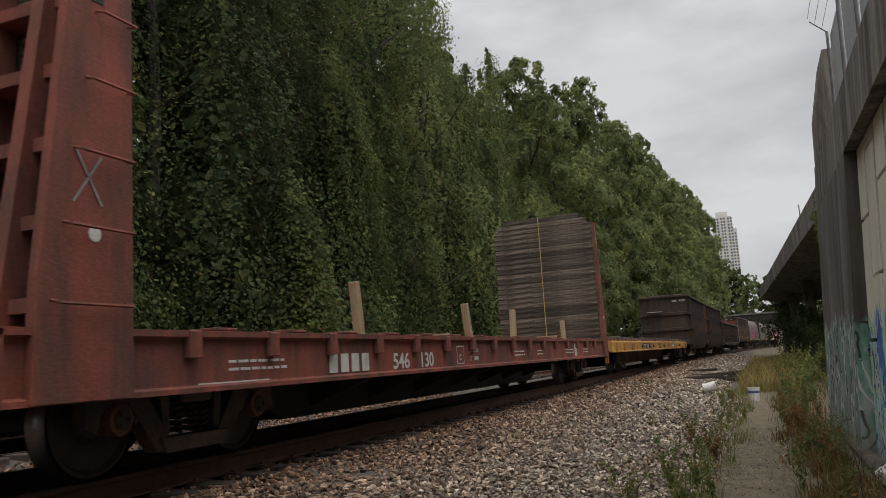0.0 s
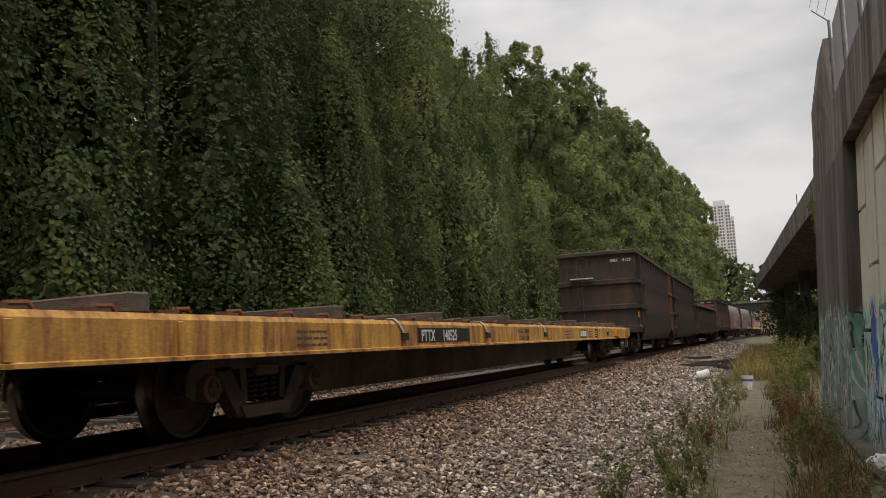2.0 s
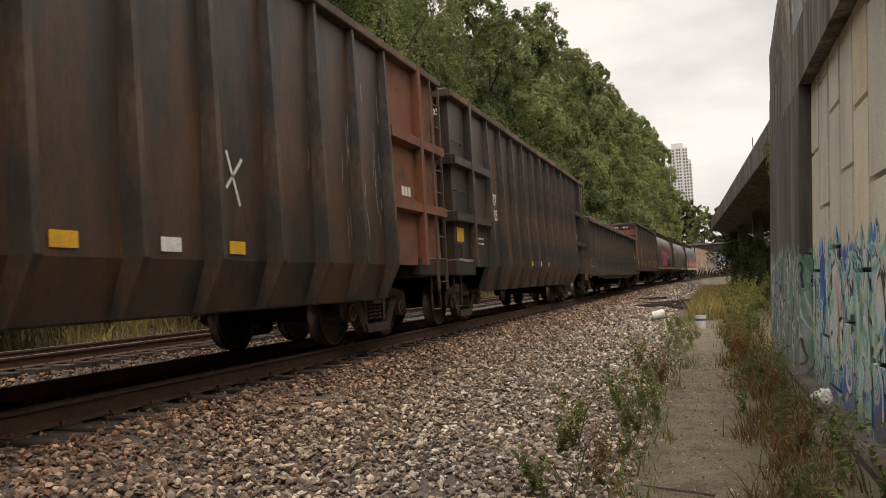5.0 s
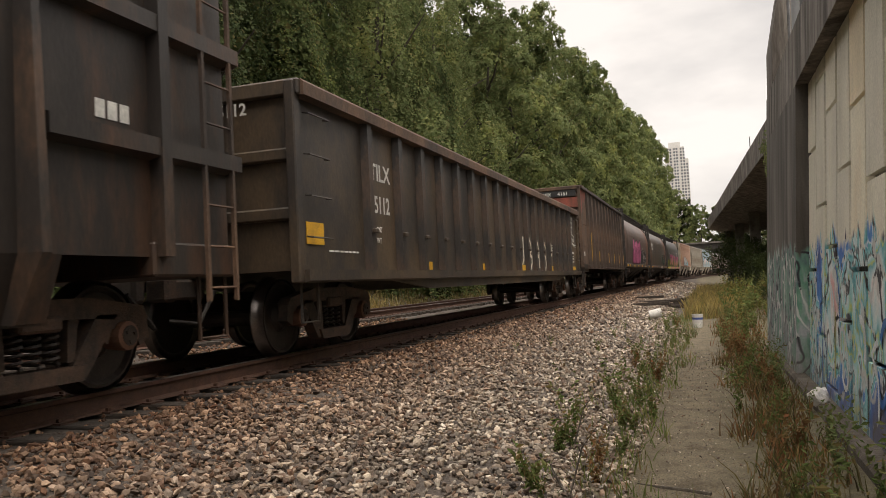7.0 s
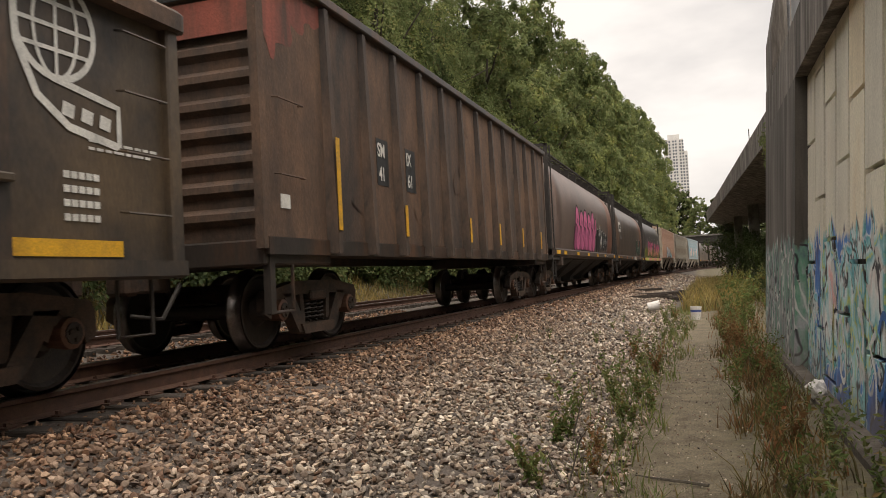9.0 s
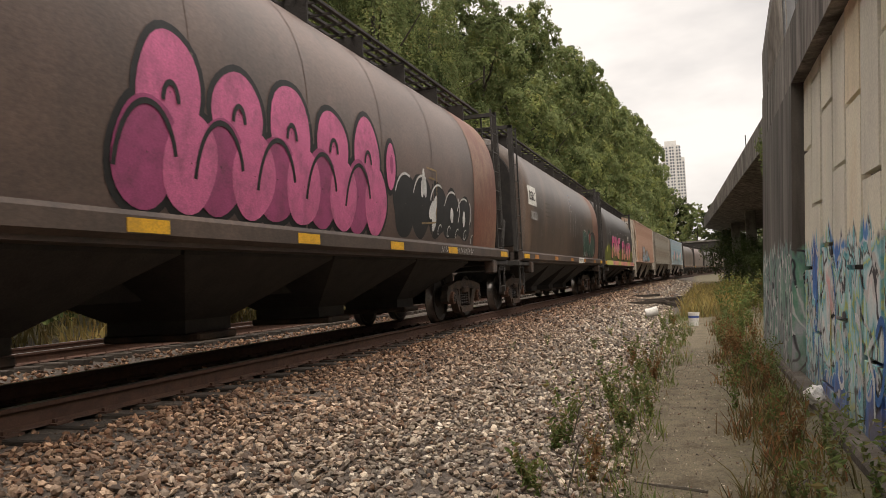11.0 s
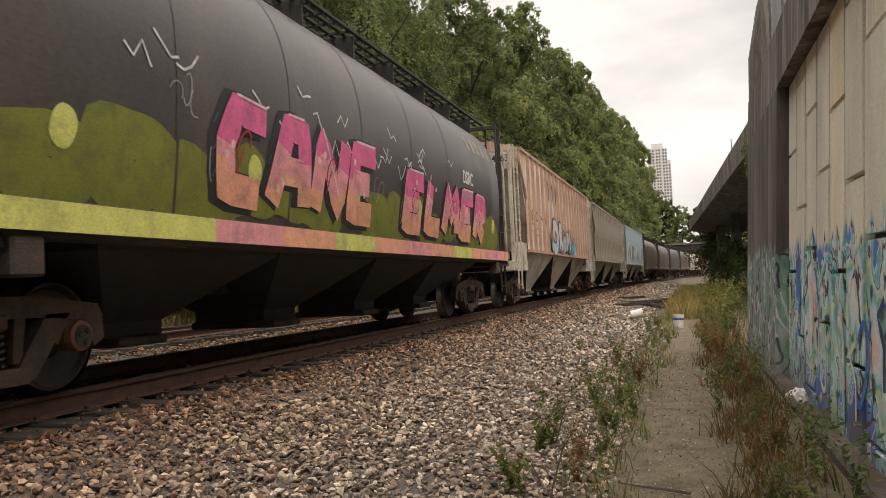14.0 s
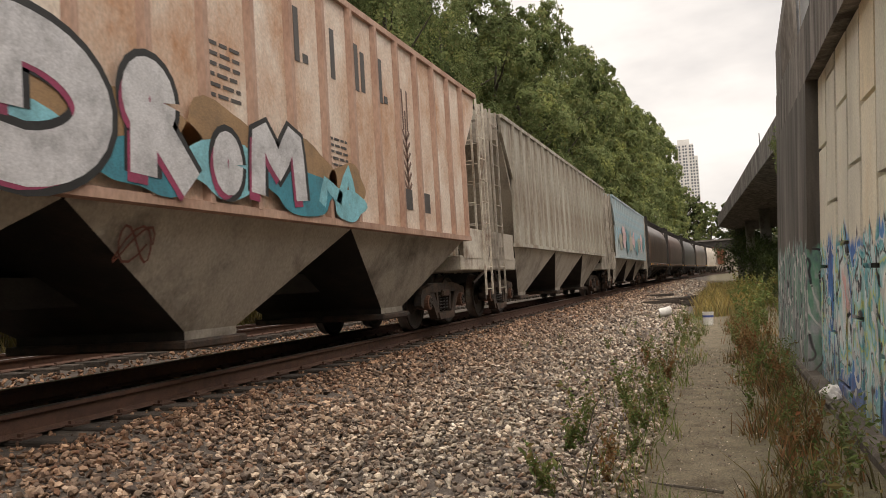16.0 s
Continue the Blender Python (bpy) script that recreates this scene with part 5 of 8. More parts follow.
def bulkhead_flat(u, L):
    red, W = PAINT["red"], 1.5
    c = thing_car("bulkhead_flatcar", "red oxide bulkhead flatcar with plank-faced bulkheads and loose dunnage", "flatcar", u, L, L - 2.4)
    bm = bmesh.new()
    box(bm, -1.35, 1.35, -L + 0.2, L - 0.2, 0.98, 1.1)
    for s in (-1, 1):
        prism_y(bm, [(s * 1.38, 0.62), (s * W, 0.62), (s * W, 0.66), (s * (W - 0.06), 0.68), (s * (W - 0.06), 1.04), (s * W, 1.06), (s * W, 1.11), (s * 1.34, 1.11)], -L, L)
        box(bm, -W, W, s * L - (0.16 if s > 0 else 0), s * L + (0 if s > 0 else 0.16), 0.66, 1.1)
    part("underframe", bm, red, c)
    bm = bmesh.new()
    prism_x(bm, [(-L + 0.6, 0.97), (-L + 0.6, 0.62), (-L + 3.9, 0.6), (-L + 4.8, 0.2), (L - 4.8, 0.2), (L - 3.9, 0.6), (L - 0.6, 0.62), (L - 0.6, 0.97)], -0.42, 0.42)
    part("centre_sill", bm, M["under"], c)
    bearer = mesh_of(prism_bearer(), M["under"])
    for k in range(7):
        shared("cross_bearer", bearer, c, pose(0, -4.8 + k * 1.6, 0))
    bm = bmesh.new()
    box(bm, 0.1, 0.5, -1.0, 0.4, 0.35, 0.7, 0.05)
    box(bm, -0.5, -0.1, 1.0, 2.4, 0.4, 0.75, 0.05)
    part("brake_gear", bm, M["under"], c)
    n = 16
    pocket = mesh_of(box(bmesh.new(), 0, 0.075, -0.075, 0.075, -0.17, 0.05, 0.008), red)
    lip = mesh_of(box(bmesh.new(), -0.34, 0.05, -0.16, 0.16, 0.0, 0.028, 0.006), red)
    for k in range(n):
        y = -L + 1.9 + k * (2 * L - 3.8) / (n - 1)
        for s in (1, -1):
            m = pose(s * (W - 0.058), y, 1.06, 0, 0, 0 if s > 0 else 180)
            shared("stake_pocket", pocket, c, m)
            shared("tie_down", lip, c, pose(s * (W - 0.06), y + 0.42, 1.112, 0, 0, 0 if s > 0 else 180))
    bm = bmesh.new()
    for k in range(40):
        y = -L + 1.4 + k * (2 * L - 2.8) / 40
        box(bm, -1.3, 1.3, y, y + (2 * L - 2.8) / 40 - 0.012, 1.102, 1.128)
    part("deck", bm, PAINT["greywood"], c, "grey plank deck")
    board = [mesh_of(box(bmesh.new(), -1.55 + i, 1.42 - i, -0.03, 0.03, 0.004, 0.146, 0.006), PAINT["plank"]) for i in (0, 0.12, 0.34)]
    for s in (-1, 1):
        inner, dd = (-(L - 1.2), 1.0) if s < 0 else (L - 0.58, 0.68)
        b = empty("bulkhead", pose(0, inner, 1.13), c)
        tagged(b, "tall red steel bulkhead faced with weathered planks")
        for k in range(25):
            shared("plank", board[0 if k < 23 else (1 if k == 23 else 2)], b, pose(random.uniform(-0.012, 0.012), -s * 0.03 + random.uniform(-0.006, 0.006), k * 0.15))
        for x in (-1, 1):
            bm = bmesh.new()
            prism_x(bm, [(0.0, -0.5), (s * 0.86 * dd, -0.5), (s * 0.82 * dd, 0.3), (s * (0.22 if s > 0 else 0.46) * dd, 3.4), (0.0, 3.4)], x * 1.44 - (0.0 if x > 0 else 0.08), x * 1.44 + (0.08 if x > 0 else 0.0))
            part("side_post", bm, red, b, "tapered red side post")
        for x in (-0.95, -0.32, 0.32, 0.95):
            bm = bmesh.new()
            prism_x(bm, [(s * 0.03, 0.0), (s * 0.7 * dd, 0.0), (s * 0.2 * dd, 3.35), (s * 0.03, 3.35)], x - 0.06, x + 0.06)
            part("stiffener", bm, red, b)
        for k in range(6):
            bm = bmesh.new()
            box(bm, -1.43, 1.43, min(s * 0.02, s * (0.6 - 0.09 * k) * dd), max(s * 0.02, s * (0.6 - 0.09 * k) * dd), 0.1 + k * 0.58, 0.2 + k * 0.58)
            part("cross_beam", bm, red, b)
        bm = bmesh.new()
        for x in (-1.25, -0.5, 0.42, 1.28):
            for k in range(24):
                box(bm, x - 0.014, x + 0.014, -s * 0.03 - 0.036, -s * 0.03 + 0.036, k * 0.15 + 0.06, k * 0.15 + 0.088)
        tagged(part("bolts", bm, BLACKP, b), kind="stuff")
        bm = bmesh.new()
        box(bm, -0.15, -0.13, -s * 0.07 - 0.008, -s * 0.07 + 0.008, -0.05, 3.78)
        part("strap", bm, flat("yellow_strap", (0.6, 0.45, 0.1)), b, "yellow webbing strap")
        for k in range(5):
            bm = bmesh.new()
            hd = (0.40 - 0.052 * k) * dd
            yy = s * hd
            tube(bm, [(1.525, yy - hd * 0.8, 0.15 + k * 0.52), (1.6, yy - hd * 0.8, 0.13 + k * 0.52), (1.6, yy + hd * 0.8, 0.13 + k * 0.52), (1.525, yy + hd * 0.8, 0.15 + k * 0.52)], 0.013, 5)
            part("rung", bm, red, b)
        bm = bmesh.new()
        box(bm, 1.522, 1.526, s * (0.2 if s > 0 else 0.34) * dd - 0.06, s * (0.2 if s > 0 else 0.34) * dd + 0.06, 2.3, 2.6)
        part("slot", bm, BLACKP, b, "dark slot in the post")
        bm = bmesh.new()
        ring_x(bm, s * 0.36 * dd, 0.62, [(1.521, 0.055), (1.526, 0.055)], 14)
        part("reflector_disc", bm, WHITE, b)
        bm = bmesh.new()
        for z in (2.82, 2.9):
            box(bm, 1.522, 1.526, s * 0.13 * dd - 0.04, s * 0.13 * dd + 0.04, z, z + 0.04)
        part("painted_mark", bm, WHITE, b)
    # chalk cross on the leading post
    f = lambda z: 1.525
    strokes(c, "chalk_mark", flat("grey_chalk", (0.36, 0.35, 0.33)), [[(-9.6, 1.95), (-9.35, 2.3)], [(-9.35, 1.95), (-9.58, 2.32)]], 0.018, f, 0.003)
    X = W - 0.058
    bars(c, X, -6.13, 0.70, 0.2, 4, WHITE, 0.17, gap=0.45)
    words(c, "546", X + 0.002, -4.56, 0.70, 0.2, WHITE, stretch=1.25)
    words(c, "130", X + 0.002, -3.72, 0.70, 0.2, WHITE, stretch=1.2)
    plate(c, X, -2.3, -2.0, 0.70, 0.97, WHITE, "notice_plate", 0.003)
    plate(c, X + 0.003, -2.285, -2.015, 0.715, 0.955, red, "notice_field", 0.002)
    words(c, "C", X + 0.006, -2.21, 0.76, 0.09, WHITE)
    words(c, "LD 201700", X + 0.002, -1.74, 0.87, 0.07, WHITE)
    words(c, "LT   84300", X + 0.002, -1.74, 0.74, 0.07, WHITE)
    for y, w in ((-L + 2.4, 0.9), (-L + 11, 0.7), (-L + 12.6, 0.5), (-L + 15.2, 0.9), (-L + 17.2, 0.6)):
        small_print(c, X, y, 0.84, 2, w, WHITE, 0.035)
    plate(c, X, -L + 2.0, -L + 3.0, 0.64, 0.69, WHITE, "reflector", 0.003)
    plate(c, X, L - 4.3, L - 4.05, 0.70, 1.0, WHITE, "notice_plate", 0.003)
    # dunnage left on the deck and in the pockets
    q = random.Random(4)
    for y, h, ang in ((-4.95, 0.62, 4), (-1.5, 0.5, 7), (1.0, 0.5, -9), (5.2, 0.4, -5)):
        bm = bmesh.new()
        box(bm, -0.05, 0.05, -0.06, 0.06, -0.35, h, 0.006)
        part("stake", bm, PAINT["newwood"], c, "pale wooden stake", pose(W - 0.13 if h < 0.6 else 1.2, y, 1.15, ang, q.uniform(-4, 4), 0))
    for k in range(9):
        bm = bmesh.new()
        ln = q.uniform(0.5, 1.5)
        box(bm, -ln / 2, ln / 2, -0.07, 0.07, 0, 0.07, 0.006)
        part("dunnage", bm, PAINT["newwood"], c, "loose raw timber", pose(q.uniform(-0.6, 0.8), -L + 4 + k * 1.6, 1.13, 0, q.uniform(-2, 2), q.uniform(-50, 50)))


def long_flat(u, L):
    ye = PAINT["yellow"]
    c = thing_car("long_flatcar", "rust-streaked yellow long flatcar with grey timber bunks on its deck", "flatcar", u, L, L - 2.9, 8.95)
    W = 1.45
    bm = bmesh.new()
    for s in (-1, 1):
        prism_y(bm, [(s * (W - 0.1), 0.72), (s * (W + 0.03), 0.72), (s * (W + 0.03), 0.75), (s * W, 0.76), (s * W, 1.04), (s * (W - 0.03), 1.09), (s * (W - 0.1), 1.09)], -L + 0.9, L - 0.9)
        loft(bm, [[(s * (W - 0.1), y, z0), (s * W, y, z0), (s * W, y, 1.09), (s * (W - 0.1), y, 1.09)] for y, z0 in ((-L, 0.80), (-L + 0.9, 0.72))])
        loft(bm, [[(s * (W - 0.1), y, z0), (s * W, y, z0), (s * W, y, 1.09), (s * (W - 0.1), y, 1.09)] for y, z0 in ((L - 0.9, 0.72), (L, 0.80))])
        box(bm, -W + 0.1, W - 0.1, s * L - (0.1 if s > 0 else 0), s * L + (0 if s > 0 else 0.1), 0.8, 1.09)
    part("side_sill", bm, ye, c)
    bm = bmesh.new()
    box(bm, -W + 0.11, W - 0.11, -L + 0.1, L - 0.1, 1.03, 1.085)
    part("deck", bm, PAINT["rust"], c, "rusty steel deck")
    bm = bmesh.new()
    prism_x(bm, [(-L + 1, 0.95), (-L + 4.4, 0.62), (-L + 5.4, 0.24), (L - 5.4, 0.24), (L - 4.4, 0.62), (L - 1, 0.95)], -0.42, 0.42)
    part("centre_sill", bm, PAINT["sill_brown"], c, "rust-brown deep centre sill")
    n = 17
    timber = mesh_of(box(bmesh.new(), -1.4, 1.4, -0.11, 0.11, 0, 0.16, 0.015), PAINT["greywood"])
    shackle = bmesh.new()
    tube(shackle, [(0, -0.12, 0), (0, -0.08, 0.05), (0.02, 0.06, 0.055), (0, 0.12, 0)], 0.02, 5)
    box(shackle, -0.06, 0.06, -0.2, -0.1, 0, 0.04)
    shackle = mesh_of(shackle, PAINT["rust"])
    rib = mesh_of(box(bmesh.new(), 0, 0.025, -0.03, 0.03, 0.0, 0.27, 0.006), ye)
    q = random.Random(7)
    for k in range(n):
        y = -L + 1.4 + k * (2 * L - 2.8) / (n - 1)
        if k % 2:
            shared("timber_bunk", timber, c, pose(q.uniform(-0.08, 0.08), y, 1.087, 0, 0, q.uniform(-5, 5)))
        for s in (1,):
            shared("lashing_ring", shackle, c, pose(1.3, y + 0.5, 1.09, 0, 0, q.uniform(-15, 15)))
            shared("lashing_ring", shackle, c, pose(1.3, y - 0.35, 1.09, 0, 0, q.uniform(-15, 15)))
            if k in (0, 1, 15, 16):
                shared("side_rib", rib, c, pose(W, y + 0.3, 0.76))
    webbing = flat("white_webbing", (0.62, 0.58, 0.5))
    for y in (-6.5, -3.05, 1.0, 8.9):
        bm = bmesh.new()
        loft(bm, [[(x, y + dy, z), (x, y + dy + 0.07, z), (x - 0.006, y + dy + 0.07, z + 0.006), (x - 0.006, y + dy, z + 0.006)] for x, dy, z in ((1.2, -0.35, 1.11), (W - 0.02, -0.12, 1.11), (W + 0.015, -0.05, 1.06), (W + 0.02, 0.12, 0.9))])
        part("strap", bm, webbing, c, "white webbing strap end")
        plate(c, W, y + 0.05, y + 0.2, 0.84, 0.93, BLACKP, "ratchet", 0.05)
    for y in (-5.9,):
        plate(c, W, y, y + 2.1, 0.80, 1.0, BLACKP, "number_board", 0.004)
        words(c, "PTTX", W + 0.006, y + 0.12, 0.82, 0.165, WHITE, stretch=0.92)
        words(c, "140525", W + 0.006, y + 0.92, 0.82, 0.165, WHITE, stretch=0.9)
    y = 4.85
    plate(c, W, y, y + 0.95, 0.79, 1.0, BLACKP, "emblem", 0.004)
    bars(c, W + 0.004, y + 0.08, 0.82, 0.15, 3, WHITE, 0.23, gap=0.2)
    plate(c, W, y + 2.15, y + 2.6, 0.78, 1.02, BLACKP, "notice_plate", 0.004)
    small_print(c, W + 0.004, y + 2.2, 0.94, 3, 0.3, WHITE, 0.03)
    strokes(c, "painted_ring", DARK, [[(-L + 15.5 + 0.22 * math.cos(a), 0.9 + 0.13 * math.sin(a)) for a in np.linspace(0, math.tau, 17)]], 0.02, lambda z: W, 0.004)
    words(c, "F", W + 0.004, -L + 15.44, 0.82, 0.09, DARK)
    for a, w in ((-L + 17.0, 0.8), (-L + 5.0, 0.6), (L - 5.0, 0.5), (-L + 20.0, 0.5)):
        small_print(c, W, a, 0.93, 3, w, DARK, 0.035)
    words(c, "LD. LMT. 200000", W + 0.004, -1.0, 0.92, 0.085, DARK)
    words(c, "LT. WT. 78000", W + 0.004, -0.9, 0.79, 0.085, DARK)
    bm = bmesh.new()
    box(bm, W, W + 0.14, 10.3, 11.1, 0.80, 0.83)
    for k in range(3):
        prism_x(bm, [(10.36 + k * 0.3, 0.83), (10.5 + k * 0.3, 0.83), (10.44 + k * 0.3, 1.0), (10.36 + k * 0.3, 1.0)], W, W + 0.11)
    part("jack_pad", bm, ye, c)
    for s in (-1, 1):
        bm = bmesh.new()
        tube(bm, [(W - 0.1, s * (L - 0.55), 0.78), (W - 0.1, s * (L - 0.55), 0.42), (W - 0.1, s * (L - 0.2), 0.42), (W - 0.1, s * (L - 0.2), 0.78)], 0.02, 5)
        part("step", bm, ye, c)


def tub_gondola(u, L, number, last_rust):
    bk = PAINT["rustblack"]
    c = thing_car("high_gondola", "rusting black high-sided gondola with tapered side ribs" + (" and orange bay" if last_rust else ""), "gondola", u, L, L - 1.9)
    top, low, W = 4.15, 1.08, 1.6
    bm = bmesh.new()
    for s in (-1, 1):
        prism_y(bm, [(s * 1.46, low), (s * 1.5, low), (s * 1.5, top - 0.05), (s * 1.46, top - 0.05)], -L + 2.35, L - 2.35)
        prism_y(bm, [(s * 1.46, low), (s * 1.5, low), (s * 1.34, 0.62), (s * 1.3, 0.62)], -L + 2.1, L - 2.1)
        box(bm, -1.46, 1.46, s * (L - 0.12) - 0.02, s * (L - 0.12) + 0.02, 1.2, top - 0.05)
    box(bm, -1.46, 1.46, -L + 0.15, L - 0.15, 1.2, 1.26)
    box(bm, -1.3, 1.3, -L + 2.1, L - 2.1, 0.6, 0.66)
    pieces(bm, ("side_sheet", "chute_sheet", "end_sheet", "side_sheet", "chute_sheet", "end_sheet", "floor", "tub_floor"), bk, c)
    for s in (-1, 1):
        bm = bmesh.new()
        box(bm, 1.46, 1.5, min(s * (L - 2.35), s * (L - 0.1)), max(s * (L - 2.35), s * (L - 0.1)), low, top - 0.05)
        part("end_bay", bm, PAINT["rust"] if (last_rust and s > 0) else bk, c)
        bm = bmesh.new()
        box(bm, -1.5, -1.46, min(s * (L - 2.35), s * (L - 0.1)), max(s * (L - 2.35), s * (L - 0.1)), low, top - 0.05)
        part("end_bay", bm, bk, c)
        mt = PAINT["rust"] if (last_rust and s > 0) else bk
        for z in (1.95, 2.95):
            bm = bmesh.new()
            prism_y(bm, [(1.5, z - 0.1), (1.62, z - 0.07), (1.62, z + 0.07), (1.5, z + 0.1)], min(s * (L - 2.3), s * L), max(s * (L - 2.3), s * L))
            part("side_beam", bm, mt, c)
            bm = bmesh.new()
            prism_x(bm, [(s * (L - 0.1), z - 0.12), (s * (L + 0.04), z - 0.08), (s * (L + 0.04), z + 0.08), (s * (L - 0.1), z + 0.12)], -1.55, 1.55)
            part("end_beam", bm, bk, c)
        bm = bmesh.new()
        box(bm, 1.5, 1.63, s * (L - 1.1) - 0.06, s * (L - 1.1) + 0.06, low, top)
        part("end_rib", bm, mt if mt is not bk else PAINT["worn_rib"], c)
        bm = bmesh.new()
        box(bm, -1.56, 1.56, s * L - 0.1, s * L + 0.06, top - 0.12, top + 0.04, 0.02)
        part("end_chord", bm, bk, c)
        bm = bmesh.new()
        box(bm, -1.55, 1.55, min(s * (L - 1.2), s * L), max(s * (L - 1.2), s * L), 0.92, 1.2, 0.02)
        part("end_sill", bm, bk, c)
        for x in (-1, 1):
            bm = bmesh.new()
            tube(bm, [(x * 1.45, s * (L - 0.1), 0.95), (x * 1.45, s * (L - 0.1), 0.38), (x * 1.45, s * (L - 0.5), 0.38), (x * 1.45, s * (L - 0.5), 0.95)], 0.022, 5)
            part("step", bm, bk, c)
    rib = bmesh.new()
    loft(rib, [[(1.5, -0.05, top - 0.1), (1.59, -0.03, top - 0.1), (1.59, 0.03, top - 0.1), (1.5, 0.05, top - 0.1)],
               [(1.5, -0.07, low), (1.67, -0.04, low), (1.67, 0.04, low), (1.5, 0.07, low)],
               [(1.33, -0.07, 0.62), (1.43, -0.04, 0.62), (1.43, 0.04, 0.62), (1.33, 0.07, 0.62)]])
    rib = mesh_of(rib, PAINT["worn_rib"])
    n = 10 if L < 7.3 else 11
    for k in range(n):
        y = -L + 2.4 + k * (2 * L - 4.8) / (n - 1)
        for s in (0, 180):
            shared("side_rib", rib, c, pose(0, y, 0, 0, 0, s))
    for s in (-1, 1):
        bm = bmesh.new()
        box(bm, s * 1.53 - 0.09, s * 1.53 + 0.09, -L, L, top - 0.1, top + 0.02, 0.015)
        part("top_chord", bm, PAINT["brown"], c, "rust-brown top chord")
    ladder(c, 1.6, L - 0.35, 0.7, top - 0.1, 0.36, 0.42, PAINT["brown"])
    ladder(c, -0.95, -L - 0.09, 1.0, top - 0.2, 0.36, 0.42, bk, along=False)
    bm = bmesh.new()
    ring = [(x * 0.26 * math.cos(a) - 0.55, -L - 0.16, 3.72 + 0.26 * math.sin(a)) for x in (1,) for a in np.linspace(0, math.tau, 15)]
    tube(bm, ring, 0.02, 5)
    tube(bm, [(-0.55, -L - 0.1, 3.5), (-0.55, -L - 0.1, 1.2)], 0.018, 5)
    part("brake_wheel", bm, PAINT["brown"], c)
    bm = bmesh.new()
    box(bm, -1.0, -0.1, -L - 0.3, -L - 0.02, 3.12, 3.15)
    part("brake_step", bm, WHITE, c)
    for z in (1.86, 2.42, 3.3):
        grab(c, 1.5, -L + 0.42, z, 0.5, bk)
    bm = bmesh.new()
    tube(bm, [(1.52, -L + 0.15, 1.5), (1.56, -L + 0.3, 1.46), (1.56, -L + 0.34, 1.28), (1.52, -L + 0.3, 1.2)], 0.018, 5)
    part("release_rod", bm, PAINT["brown"], c)
    strokes(c, "spill_stain", flat("pale_spill", (0.3, 0.27, 0.24)), [[(-L + 0.15, 1.2), (-L + 0.7, 1.18), (-L + 1.5, 1.21)]], 0.045, lambda z: 1.552, 0.003)
    plate(c, 1.505, -L + 0.25, -L + 0.65, 1.52, 1.77, YELLOW)
    plate(c, 1.506, -L + 2.6, -L + 3.3, 3.3, 3.32, bk, "weld", 0.002)
    words(c, "SMIX", 1.506, -L + 2.69, 2.38, 0.25, WHITE, stretch=0.66)
    words(c, number, 1.506, -L + 2.74, 2.06, 0.24, WHITE, stretch=0.72)
    words(c, "SMIX", 0.6, -L - 0.126, 3.72, 0.13, WHITE, end=True, stretch=0.85)
    words(c, number, 1.08, -L - 0.126, 3.72, 0.13, WHITE, end=True)
    small_print(c, 1.502, -L + 1.25, 1.6, 2, 0.75, WHITE, 0.05)
    plate(c, 1.502, -L + 1.4, -L + 1.6, 1.12, 1.24, WHITE)
    for y, mt in ((-1.4, YELLOW), (-0.25, WHITE), (0.72, YELLOW), (-3.35, YELLOW)):
        plate(c, 1.505, y + 0.1, y + 0.36, 1.14, 1.26, mt)
    f = lambda z: 1.505
    if last_rust:
        strokes(c, "chalk_mark", WHITE, [[(0.82, 2.1), (1.02, 1.6)], [(1.08, 2.05), (0.8, 1.75)]], 0.035, f, 0.003)
        q = random.Random(19)
        scrape = flat("scraped_steel", (0.42, 0.39, 0.36))
        for k in range(26):
            y, z = L - 2.5 - q.choice((0.1, 0.25, 0.55, 0.9, 1.05, 1.2, 1.8, 2.1)) + q.uniform(-0.05, 0.05), q.uniform(1.5, 3.6)
            ln = q.uniform(0.12, 0.6)
            strokes(c, "scratch", scrape, [[(y, z), (y + q.uniform(-0.03, 0.03), z - ln / 2), (y + q.uniform(-0.02, 0.05), z - ln)]], q.uniform(0.008, 0.024), f, 0.003)
    bars(c, 1.502, L - 1.75, 2.1, 0.14, 3, WHITE, 0.1, gap=0.3)


